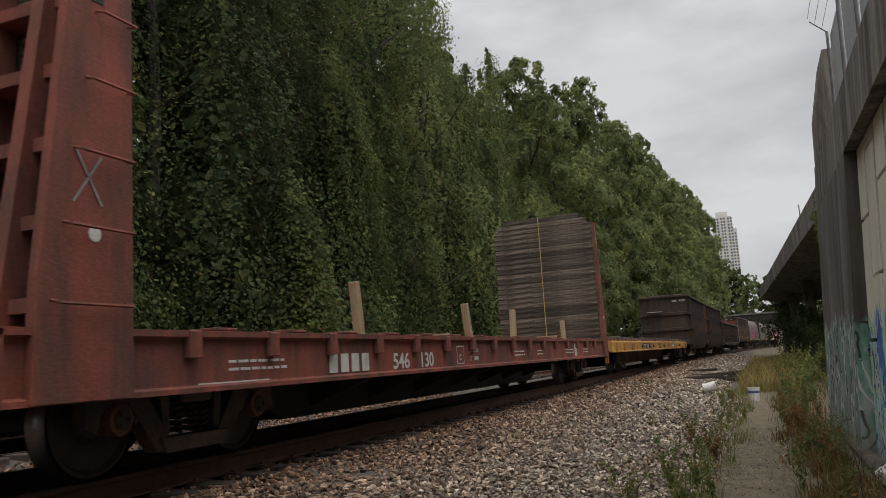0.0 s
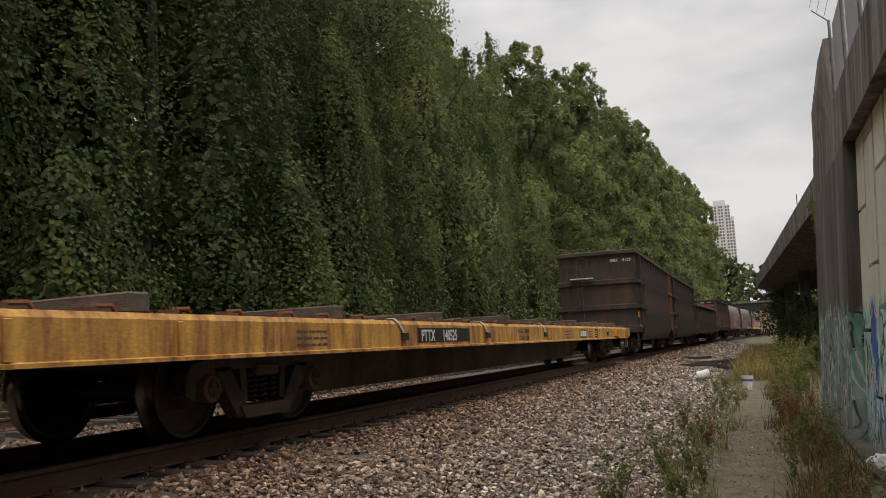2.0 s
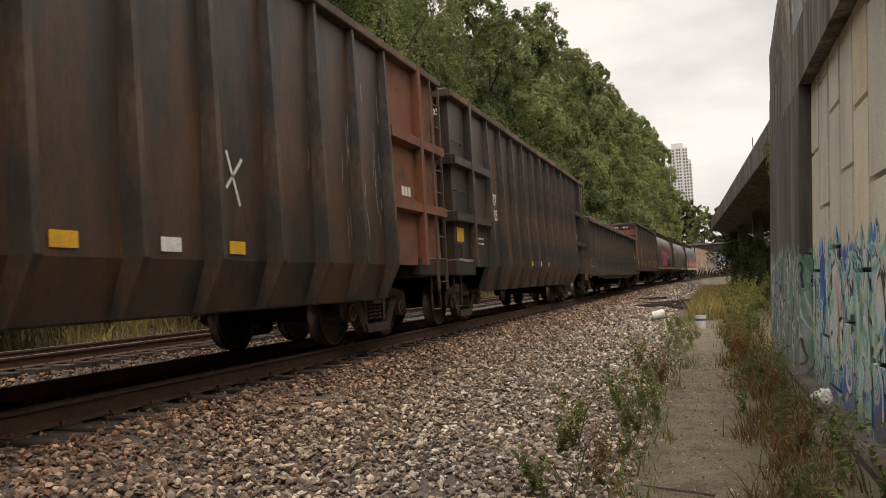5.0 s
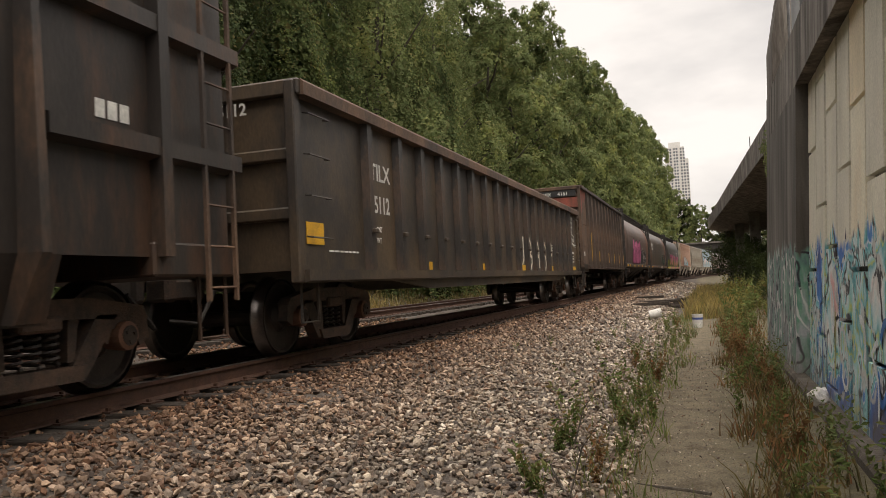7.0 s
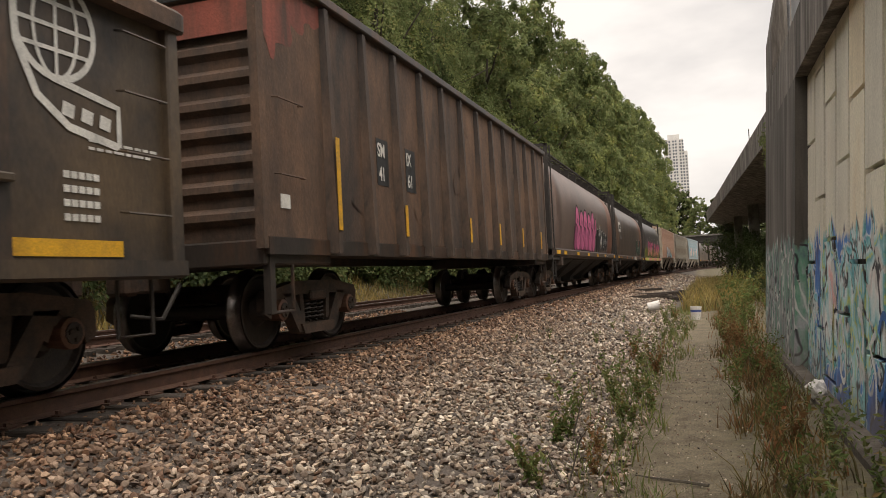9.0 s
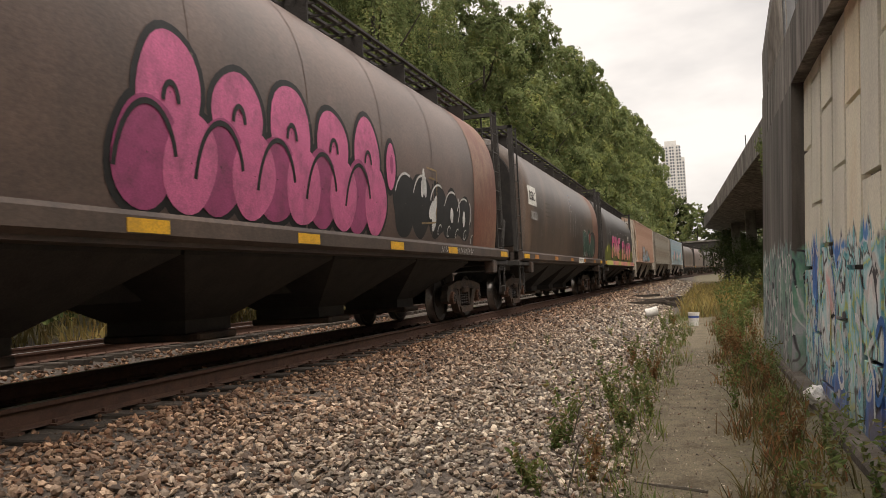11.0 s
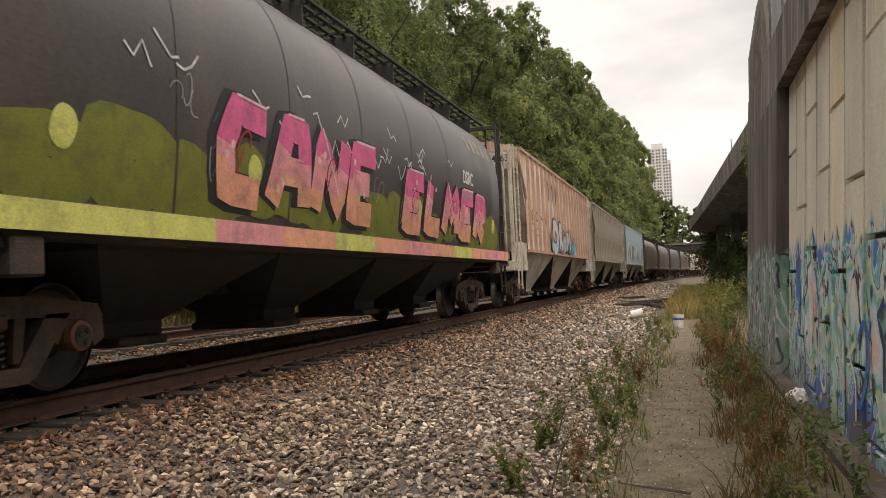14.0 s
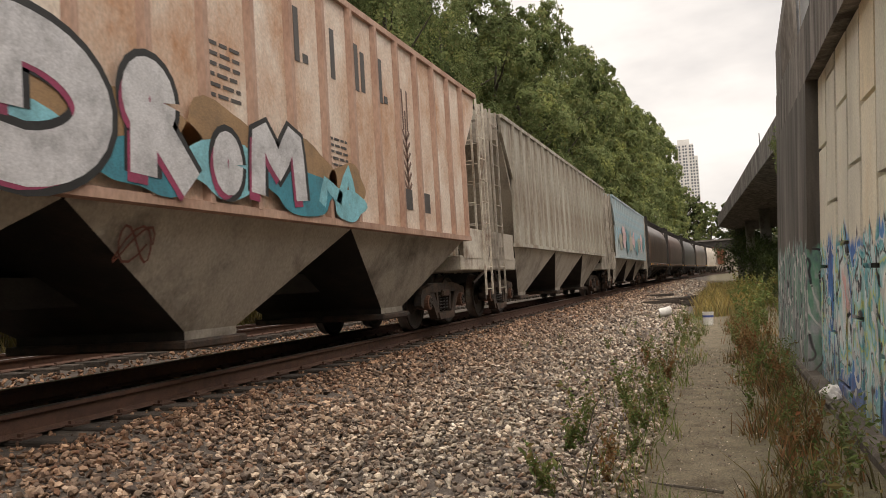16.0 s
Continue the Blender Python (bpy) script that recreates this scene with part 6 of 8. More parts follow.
def low_gondola(u, L):
    bk = PAINT["ochre_black"]
    c = thing_car("gondola", "weathered black gondola with square side ribs and white tags", "gondola", u, L, L - 1.65)
    top, low = 3.05, 0.98
    bm = bmesh.new()
    for s in (-1, 1):
        box(bm, s * 1.47 - 0.02, s * 1.47 + 0.02, -L, L, low, top)
        box(bm, -1.46, 1.46, s * (L - 0.04) - 0.02, s * (L - 0.04) + 0.02, low, top)
    box(bm, -1.46, 1.46, -L + 0.05, L - 0.05, 1.14, 1.2)
    pieces(bm, ("side_sheet", "end_sheet", "side_sheet", "end_sheet", "floor"), bk, c)
    for s in (-1, 1):
        bm = bmesh.new()
        prism_y(bm, [(s * 1.4, low), (s * 1.62, low), (s * 1.62, low - 0.12), (s * 1.55, low - 0.14), (s * 1.4, low - 0.14)], -L, L)
        prism_x(bm, [(-L + 2.6, low - 0.13), (-L + 4.2, low - 0.28), (L - 4.2, low - 0.28), (L - 2.6, low - 0.13)], s * 1.5 - 0.03, s * 1.5 + 0.03)
        part("side_sill", bm, bk, c)
        bm = bmesh.new()
        prism_y(bm, [(s * 1.42, top - 0.16), (s * 1.64, top - 0.16), (s * 1.64, top - 0.02), (s * 1.6, top + 0.02), (s * 1.42, top + 0.02)], -L, L)
        part("top_chord", bm, PAINT["brown"], c, "rust-brown top chord")
        bm = bmesh.new()
        box(bm, -1.6, 1.6, s * L - 0.06, s * L + 0.1, top - 0.16, top + 0.02, 0.02)
        for z in (1.6, 2.25):
            box(bm, -1.5, 1.5, s * L - 0.05, s * L + 0.08, z - 0.07, z + 0.07, 0.02)
        part("end_beams", bm, bk, c)
        bm = bmesh.new()
        box(bm, 1.44, 1.56, s * L - 0.1, s * L + 0.05, low - 0.14, top, 0.015)
        part("corner_post", bm, bk, c)
        for k in range(4):
            grab(c, 1.52, s * (L - 0.42), 1.35 + k * 0.46, 0.5, bk)
        bm = bmesh.new()
        tube(bm, [(1.4, s * (L - 0.2), 1.0), (1.4, s * (L - 0.2), 0.4), (1.4, s * (L - 0.6), 0.4), (1.4, s * (L - 0.6), 1.0)], 0.02, 5)
        part("step", bm, bk, c)
    rib = bmesh.new()
    loft(rib, [[(1.49, -0.1, low), (1.59, -0.07, low), (1.59, 0.07, low), (1.49, 0.1, low)], [(1.49, -0.1, top - 0.15), (1.59, -0.07, top - 0.15), (1.59, 0.07, top - 0.15), (1.49, 0.1, top - 0.15)]])
    rib = mesh_of(rib, PAINT["worn_rib"])
    lug = mesh_of(box(bmesh.new(), 1.59, 1.64, -0.07, 0.07, 1.46, 1.52, 0.012), bk)
    n = 17
    for k in range(n + 1):
        y = -7.05 + (k - 1) * 0.956 if k else -8.16
        for s in (0, 180):
            r = shared("side_rib", rib, c, pose(0, y, 0, 0, 0, s))
            if s == 0:
                shared("lug", lug, r)
    X = 1.494
    words(c, "TILX", X, -7.98, 2.2, 0.24, WHITE, stretch=1.05)
    words(c, "35112", X, -8.02, 1.76, 0.24, WHITE, stretch=0.85)
    words(c, "LD LMT", X, -7.98, 1.5, 0.075, WHITE)
    words(c, "LT WT", X, -7.98, 1.35, 0.075, WHITE)
    for a in (-6.1, -2.5, 0.95, 4.72):
        plate(c, X, a, a + 0.5, 0.99, 1.12, YELLOW)
    plate(c, X, L - 1.68, L - 0.63, 1.01, 1.13, YELLOW)
    plate(c, X, -L + 0.2, -L + 0.62, 1.27, 1.52, YELLOW)
    small_print(c, X, -L + 0.75, 1.19, 1, 0.9, WHITE, 0.03)
    words(c, "35112", 0.5, -L - 0.084, 2.72, 0.14, WHITE, end=True)
    f = lambda z: 1.625
    tag = flat("cream_spray", (0.84, 0.78, 0.64))
    glyphs = [[[(0.02, 1.86), (0.02, 1.36), (0.2, 1.2), (0.4, 1.36), (0.4, 1.86)]],
              [[(0.02, 1.3), (0.02, 1.7), (0.2, 1.84), (0.36, 1.7), (0.36, 1.56), (0.06, 1.5), (0.4, 1.42), (0.4, 1.28), (0.2, 1.12), (0.04, 1.28)]],
              [[(0.02, 1.18), (0.06, 1.6), (0.22, 1.84), (0.38, 1.6), (0.4, 1.16)], [(0.04, 1.48), (0.38, 1.44)]],
              [[(0.4, 1.66), (0.22, 1.84), (0.04, 1.68), (0.08, 1.52), (0.36, 1.44), (0.4, 1.26), (0.22, 1.1), (0.04, 1.24)]],
              [[(0.06, 1.5), (0.36, 1.52), (0.36, 1.7), (0.22, 1.84), (0.06, 1.7), (0.06, 1.26), (0.22, 1.1), (0.38, 1.2)]]]
    for k, glyph in enumerate(glyphs):
        a = 0.95 + k * 0.956
        strokes(c, "sprayed_tag", tag, [[(a - 0.07 + p * 1.05, 0.98 + (z - 1.1) * 1.1) for p, z in ln] for ln in glyph], 0.095, lambda z: X, 0.004)
    # round emblem: a globe of hoops above a ribbon
    e0, z0, ra = 8.82, 2.6, 0.36
    globe = [("hoop", [(e0 + ra * math.cos(a), z0 + ra * math.sin(a)) for a in np.linspace(0, math.tau, 28)], 0.05)]
    globe += [("hoop", [(e0 + ra * k * math.sin(a), z0 - ra * math.cos(a)) for a in np.linspace(0, math.pi, 12)], 0.03) for k in (-0.55, 0.0, 0.55)]
    globe += [("hoop", [(e0 - ra * math.sqrt(1 - d * d), z0 + ra * d), (e0 + ra * math.sqrt(1 - d * d), z0 + ra * d)], 0.03) for d in (-0.45, 0.0, 0.45)]
    globe += [("ribbon", [(e0 - 0.36, z0 + 0.1), (e0 - 0.34, z0 - 0.18), (e0 - 0.18, z0 - 0.5), (e0 + 0.1, z0 - 0.68), (e0 + 0.6, z0 - 0.76)], 0.06),
              ("ribbon", [(e0 - 0.05, z0 - 0.36), (e0 + 0.6, z0 - 0.46), (e0 + 0.6, z0 - 0.76)], 0.05)]
    for nm, ln, wd in globe:
        strokes(c, nm, WHITE, [ln], wd, lambda z: X, 0.004)
    for k in range(3):
        strokes(c, "ribbon_mark", WHITE, [[(e0 + 0.04 + k * 0.18, z0 - 0.55 - 0.02 * k), (e0 + 0.15 + k * 0.18, z0 - 0.57 - 0.02 * k)]], 0.1, lambda z: X, 0.004)
    small_print(c, X, L - 0.95, 1.84, 2, 0.75, WHITE, 0.03)
    for k in range(4):
        bars(c, X, L - 1.2, 1.56 - k * 0.1, 0.05, 5, WHITE, 0.055)
    plate(c, X, 7.35, 7.85, 1.25, 1.6, WHITE, "notice_plate", 0.003)
    plate(c, X + 0.003, 7.38, 7.82, 1.28, 1.57, bk, "notice_field", 0.002)
    small_print(c, X, L - 5.2, 1.7, 3, 0.45, WHITE, 0.04)


def ribbed_gondola(u, L):
    br = PAINT["brown"]
    c = thing_car("corrugated_gondola", "rusty brown gondola with corrugated ends and a faded red corner", "gondola", u, L, L - 1.8)
    top, low = 4.1, 1.22
    bm = bmesh.new()
    for s in (-1, 1):
        box(bm, s * 1.46 - 0.02, s * 1.46 + 0.02, -L, L, low, top)
    box(bm, -1.45, 1.45, -L + 0.05, L - 0.05, 1.22, 1.28)
    pieces(bm, ("side_sheet", "side_sheet", "floor"), br, c)
    red = PAINT["red"]
    for s in (-1, 1):
        bm = bmesh.new()
        prof = [(s * (L - 0.02), low - 0.05)]
        for k in range(9):
            z = low + 0.15 + k * 0.29
            prof += [(s * (L - 0.02), z), (s * (L + 0.055), z + 0.06), (s * (L + 0.055), z + 0.13), (s * (L - 0.02), z + 0.19)]
        prof += [(s * (L - 0.02), top - 0.02), (s * (L - 0.08), top - 0.02), (s * (L - 0.08), low - 0.05)]
        prism_x(bm, prof, -1.44, 1.44)
        part("corrugated_end", bm, br, c)
        bm = bmesh.new()
        box(bm, -1.5, 1.5, s * L - 0.08, s * L + 0.1, top - 0.1, top + 0.04, 0.02)
        box(bm, 1.4, 1.5, s * L - 0.08, s * L + 0.06, low - 0.1, top)
        box(bm, -1.5, -1.4, s * L - 0.08, s * L + 0.06, low - 0.1, top)
        part("end_frame", bm, br, c)
        bm = bmesh.new()
        box(bm, -1.45, 1.45, min(s * (L - 1.5), s * L), max(s * (L - 1.5), s * L), 0.95, low, 0.02)
        part("end_sill", bm, PAINT["rustblack"], c)
        bm = bmesh.new()
        box(bm, 1.38, 1.46, s * (L - 0.12) - 0.05, s * (L - 0.12) + 0.05, 0.45, 1.2)
        tube(bm, [(1.42, s * (L - 0.1), 0.46), (1.42, s * (L - 0.6), 0.46), (1.42, s * (L - 0.6), 1.1)], 0.022, 5)
        part("step", bm, PAINT["rustblack"], c)
    for k, (y, z, ry, rz) in enumerate(((0.35, 0.42, 0.4, 0.34), (0.75, 0.3, 0.35, 0.22), (0.2, 0.62, 0.2, 0.3), (1.25, 0.24, 0.3, 0.13))):
        blob(c, "paint_patch", red, -L + y + 0.05, top - z, ry, rz, lambda z: 1.48, 0.003 + 0.001 * k, k, 4, 0.2)
    bm = bmesh.new()
    box(bm, -1.42, 1.42, -L - 0.075, -L - 0.06, top - 0.75, top - 0.38)
    part("paint_patch", bm, red, c, "faded red paint on the end")
    plate_bm = box(bmesh.new(), 0.0, 1.35, -L - 0.11, -L - 0.1, top - 0.34, top - 0.12)
    part("number_board", plate_bm, BLACKP, c)
    words(c, "SMIX", 0.06, -L - 0.116, top - 0.3, 0.13, WHITE, end=True, stretch=1.0)
    words(c, "4161", 0.68, -L - 0.116, top - 0.3, 0.13, WHITE, end=True, stretch=1.1)
    rib = bmesh.new()
    loft(rib, [[(1.48, -0.09, low - 0.14), (1.62, -0.06, low - 0.14), (1.62, 0.06, low - 0.14), (1.48, 0.09, low - 0.14)], [(1.48, -0.07, top - 0.1), (1.55, -0.05, top - 0.1), (1.55, 0.05, top - 0.1), (1.48, 0.07, top - 0.1)]])
    rib = mesh_of(rib, PAINT["brown_rib"])
    n = 12
    for k in range(n):
        y = -6.15 + k * 12.3 / (n - 1)
        for s in (0, 180):
            shared("side_rib", rib, c, pose(0, y, 0, 0, 0, s))
        if k in (0, 2, 5, 7, 9, 11):
            plate(c, 1.625, y - 0.05, y + 0.05, 1.35, 1.35 + (1.1 if k == 0 else 0.45), YELLOW, "reflector", 0.004)
    for s in (-1, 1):
        bm = bmesh.new()
        box(bm, s * 1.5 - 0.08, s * 1.5 + 0.08, -L, L, top - 0.08, top + 0.04, 0.015)
        part("top_chord", bm, PAINT["rustblack"], c)
        bm = bmesh.new()
        box(bm, s * 1.48 - 0.03, s * 1.48 + 0.03, -L, L, low - 0.16, low + 0.02)
        part("side_sill", bm, PAINT["rustblack"], c)
    for z in (1.9, 2.7):
        grab(c, 1.5, -L + 0.45, z, 0.55, br)
    plate(c, 1.484, -L + 0.3, -L + 0.5, 1.55, 1.7, WHITE)
    for a, z in ((-4.62, 2.5), (-3.5, 2.5)):
        plate(c, 1.483, a, a + 0.42, z - 0.45, z + 0.2, BLACKP, "number_board", 0.004)
        words(c, "SM" if a < -4 else "IX", 1.489, a + 0.03, z - 0.05, 0.2, WHITE, stretch=0.8)
        words(c, "41" if a < -4 else "61", 1.489, a + 0.06, z - 0.38, 0.2, WHITE, stretch=0.8)
    # dents in the sheets
    q = random.Random(2)
    for k in range(14):
        blob(c, "dent", br, -L + 1.9 + q.uniform(0, 2 * L - 4), q.uniform(1.7, 3.5), q.uniform(0.1, 0.25), q.uniform(0.06, 0.2), lambda z: 1.48, 0.012, k)


def cyl_x(z):
    """Half width of the round hopper body at a height: round above, nearly upright below."""
    if z < 2.7:
        return 1.6 - 0.1 * ((2.7 - z) / 1.3) ** 2
    k = (z - 2.7) / 1.78
    return 1.6 * max(0.0, 1 - k ** 2.5) ** (1 / 2.3)


def round_hopper(u, L, coat, label, band=None):
    c = thing_car("round_hopper", label, "hopper car", u, L, L - 1.9, L - 1.45)
    half = []
    for a in np.linspace(-0.93, 1.0, 22):
        z = 2.85 + (1.63 if a > 0 else 1.5) * math.sin(a * math.pi / 2)
        half.append((cyl_x(z), z))
    prof = half + [(-x, z) for x, z in half[::-1]][1:]
    # body with rounded shoulders at the ends
    bm = bmesh.new()
    e = L - 0.8
    ys = [(-e, 0.86), (-e + 0.05, 0.95), (-e + 0.16, 1.0)] + [(y, 1.0) for y in np.linspace(-e + 1.0, e - 1.0, 8)] + [(e - 0.16, 1.0), (e - 0.05, 0.95), (e, 0.86)]
    loft(bm, [[(x * k, y, 2.85 + (z - 2.85) * k) for x, z in prof] for y, k in ys])
    body = part("body", bm, coat, c, "", None, True)
    for sd in (-1, 1):
        bm = bmesh.new()
        loft(bm, [[(x * k, sd * (e + d), 2.85 + (z - 2.85) * k) for x, z in prof] for k, d in ((0.858, 0.004), (0.84, 0.02), (0.4, 0.03))])
        part("end_sheet", bm, PAINT["end_black_slope_shade"], body, "sooty black end sheet")
    for y in np.linspace(-e + 2.2, e - 2.2, 6):
        bm = bmesh.new()
        loft(bm, [[(x * 1.003, y + d, 2.85 + (z - 2.85) * 1.003) for x, z in half] for d in (-0.02, 0.02)], closed=False)
        part("weld_seam", bm, coat, body, "", None, True)
    if band:
        bm = bmesh.new()
        loft(bm, [[(x * 1.0045, y, 2.85 + (z - 2.85) * 1.0045) for x, z in half] for y in (e - 1.9, e - 1.4, e - 0.9, e - 0.5, e - 0.17)], closed=False)
        part("end_band", bm, band, body, "rust-stained band at the end", None, True)
    for s in (-1, 1):
        bm = bmesh.new()
        prism_y(bm, [(s * 1.3, 1.42), (s * 1.6, 1.42), (s * 1.62, 1.38), (s * 1.62, 1.24), (s * 1.55, 1.2), (s * 1.55, 1.16), (s * 1.3, 1.16)], -L + 0.15, L - 0.15)
        part("side_sill", bm, PAINT["dusty_sill"] if coat is not PAINT["pale"] else coat, c)
    n = 4
    for k in range(n):
        y0 = -e + 1.5 + k * (2 * e - 3.0) / n
        w = (2 * e - 3.0) / n
        bm = bmesh.new()
        loft(bm, [[(sx * a, y0 + w / 2 + sy * b, z) for sx, sy in ((-1, -1), (1, -1), (1, 1), (-1, 1))] for a, b, z in ((1.35, w / 2 - 0.01, 1.5), (1.3, w / 2 - 0.03, 1.12), (0.5, 0.42, 0.5), (0.5, 0.42, 0.36))])
        part("hopper_chute", bm, M["under"], c)
        bm = bmesh.new()
        box(bm, -0.62, 0.62, y0 + w / 2 - 0.36, y0 + w / 2 + 0.36, 0.27, 0.36, 0.02)
        part("outlet_gate", bm, M["truck"], c)
    bm = bmesh.new()
    box(bm, -0.3, 0.3, -L + 0.2, L - 0.2, 0.72, 1.0)
    part("centre_sill", bm, M["under"], c)
    # running boards and hatch row on the roof
    bm = bmesh.new()
    for k in range(34):
        y = -e + 0.1 + k * (2 * e - 0.2) / 33
        box(bm, 0.42, 1.12, y - 0.018, y + 0.018, 4.47, 4.5)
        box(bm, -1.12, -0.42, y - 0.018, y + 0.018, 4.47, 4.5)
    for x in (0.42, 0.6, 0.78, 0.96, 1.12):
        for s in (-1, 1):
            box(bm, s * x - 0.03, s * x + 0.03, -e - 0.5, e + 0.5, 4.5, 4.54)
    part("running_board", bm, M["under"], c, "dark grated running board")
    bm = bmesh.new()
    prism_y(bm, [(-0.34, 4.4), (-0.34, 4.56), (-0.2, 4.62), (0.2, 4.62), (0.34, 4.56), (0.34, 4.4)], -e + 0.5, e - 0.5)
    part("hatch_trough", bm, coat, c)
    for y in np.linspace(-e + 0.6, e - 0.6, 9):
        bm = bmesh.new()
        box(bm, 0.38, 1.1, y - 0.02, y + 0.02, 4.15, 4.48)
        part("bracket", bm, M["under"], c)
    # open ends: platform, end posts, slope sheet, ladders
    for s in (-1, 1):
        bm = bmesh.new()
        box(bm, -1.55, 1.55, min(s * (L - 1.2), s * L), max(s * (L - 1.2), s * L), 1.08, 1.2, 0.01)
        part("end_platform", bm, M["under"], c)
        bm = bmesh.new()
        prism_x(bm, [(s * (e - 0.02), 3.4), (s * (e - 1.4), 1.2), (s * (e - 1.5), 1.2), (s * (e - 0.1), 3.45)], -1.2, 1.2)
        part("slope_sheet", bm, coat, c)
        bm = bmesh.new()
        for x in (-1.45, 1.45):
            box(bm, x - 0.05, x + 0.05, s * (L - 0.2) - 0.05, s * (L - 0.2) + 0.05, 1.15, 4.5)
            tube(bm, [(x * 0.72, s * (e - 0.2), 2.6), (x * 0.72, s * (L - 0.25), 1.2)], 0.05, 6)
        box(bm, -1.5, 1.5, s * (L - 0.2) - 0.05, s * (L - 0.2) + 0.05, 4.42, 4.5)
        part("end_frame", bm, M["under"], c)
        ladder(c, 1.5, s * (L - 0.42), 0.5, 4.5, 0.42, 0.42)
        ladder(c, 0.9, s * (L - 0.14), 1.0, 4.5, 0.42, 0.5, along=False)
        bm = bmesh.new()
        box(bm, -1.2, 1.2, min(s * (L - 0.5), s * (L + 0.08)), max(s * (L - 0.5), s * (L + 0.08)), 0.98, 1.07)
        part("crossover", bm, M["under"], c)
        bm = bmesh.new()
        box(bm, 1.4, 1.6, s * (L - 1.35) - 0.14, s * (L - 1.35) + 0.14, 0.9, 1.17, 0.02)
        part("jacking_pad", bm, M["truck"], c)
        plate(c, 1.622, min(s * (L - 0.9), s * (L - 0.3)), max(s * (L - 0.9), s * (L - 0.3)), 1.25, 1.36, YELLOW)
    for k in range(5):
        y = -L + 1.6 + k * (2.65 if u < 140 else 3.0)
        plate(c, 1.622, y, y + 0.5, 1.25, 1.36, YELLOW if u < 140 else ORANGE)
    return c


def body_side(z):
    return max(cyl_x(z), 0.02)


GLYPHS = {
    "C": [[(0.88, 0.86), (0.25, 0.9), (0.1, 0.55), (0.2, 0.12), (0.88, 0.1)]],
    "A": [[(0.08, 0.06), (0.3, 0.9), (0.72, 0.9), (0.9, 0.06)], [(0.25, 0.42), (0.78, 0.42)]],
    "N": [[(0.1, 0.06), (0.14, 0.9), (0.8, 0.12), (0.9, 0.94)]],
    "E": [[(0.9, 0.9), (0.16, 0.9), (0.12, 0.1), (0.9, 0.1)], [(0.16, 0.5), (0.72, 0.5)]],
    "L": [[(0.2, 0.94), (0.12, 0.12), (0.88, 0.1)]],
    "M": [[(0.05, 0.06), (0.2, 0.9), (0.48, 0.4), (0.76, 0.9), (0.92, 0.06)]],
    "R": [[(0.12, 0.06), (0.14, 0.9), (0.72, 0.86), (0.78, 0.58), (0.2, 0.46), (0.85, 0.06)]],
}


def block_letters(c, text, y0, w, z0, h, fills, edge, glow, accent):
    """Fat slanting letters that fade from pink to salmon towards the sill, with a dark shade and pale top edges."""
    q = random.Random(int(y0 * 10))
    for k, ch in enumerate(text):
        a = y0 + k * w
        lines = [[(a + p * w * 0.9 + 0.16 * z * h, z0 + z * h) for p, z in ln] for ln in GLYPHS[ch]]
        fade = lambda y, z: 0 if z > z0 + h * (0.62 + 0.08 * math.sin(y * 5)) else 1 if z > z0 + h * (0.3 + 0.08 * math.sin(y * 4 + 1)) else 2
        strokes(c, "letter_shade", edge, [[(y - 0.1, z - 0.02) for y, z in ln] for ln in lines], w * 0.40, body_side, 0.006)
        strokes(c, "letter", fills, lines, w * 0.32, body_side, 0.012, tint=fade)
        top = lines[0][:2] if lines[0][0][1] > z0 + h * 0.5 else lines[0][1:3]
        strokes(c, "letter_glow", glow, [[(y, z + w * 0.14) for y, z in top]], w * 0.03, body_side, 0.016)
        for d in range(2):
            blob(c, "paint_dot", glow, a + q.uniform(0.15, 0.7) * w, z0 + q.uniform(0.2, 0.9) * h, 0.035, 0.045, body_side, 0.0155, d, 2, 0.03)
        ya, za = a + 0.5 * w, z0 + 0.55 * h
        if k % 2 == 0:
            strokes(c, "letter_line", accent, [ellipse(ya, za, 0.1, 0.16, 0, 250, 0.4), [(ya, za), (ya - 0.12, za - 0.28)]], 0.022, body_side, 0.0165)
        for d in range(3):
            strokes(c, "shade_stripe", flat("navy_spray", (0.05, 0.12, 0.2)), [[(a - 0.02, z0 + 0.2 * h + d * 0.25), (a + 0.05, z0 + 0.2 * h + d * 0.25 + 0.1)]], 0.018, body_side, 0.0075)


def ellipse(cy, cz, ry, rz, a0=0, a1=360, tilt=0.0, n=20):
    return [(cy + ry * math.cos(radians(a)) + tilt * rz * math.sin(radians(a)), cz + rz * math.sin(radians(a))) for a in np.linspace(a0, a1, n)]


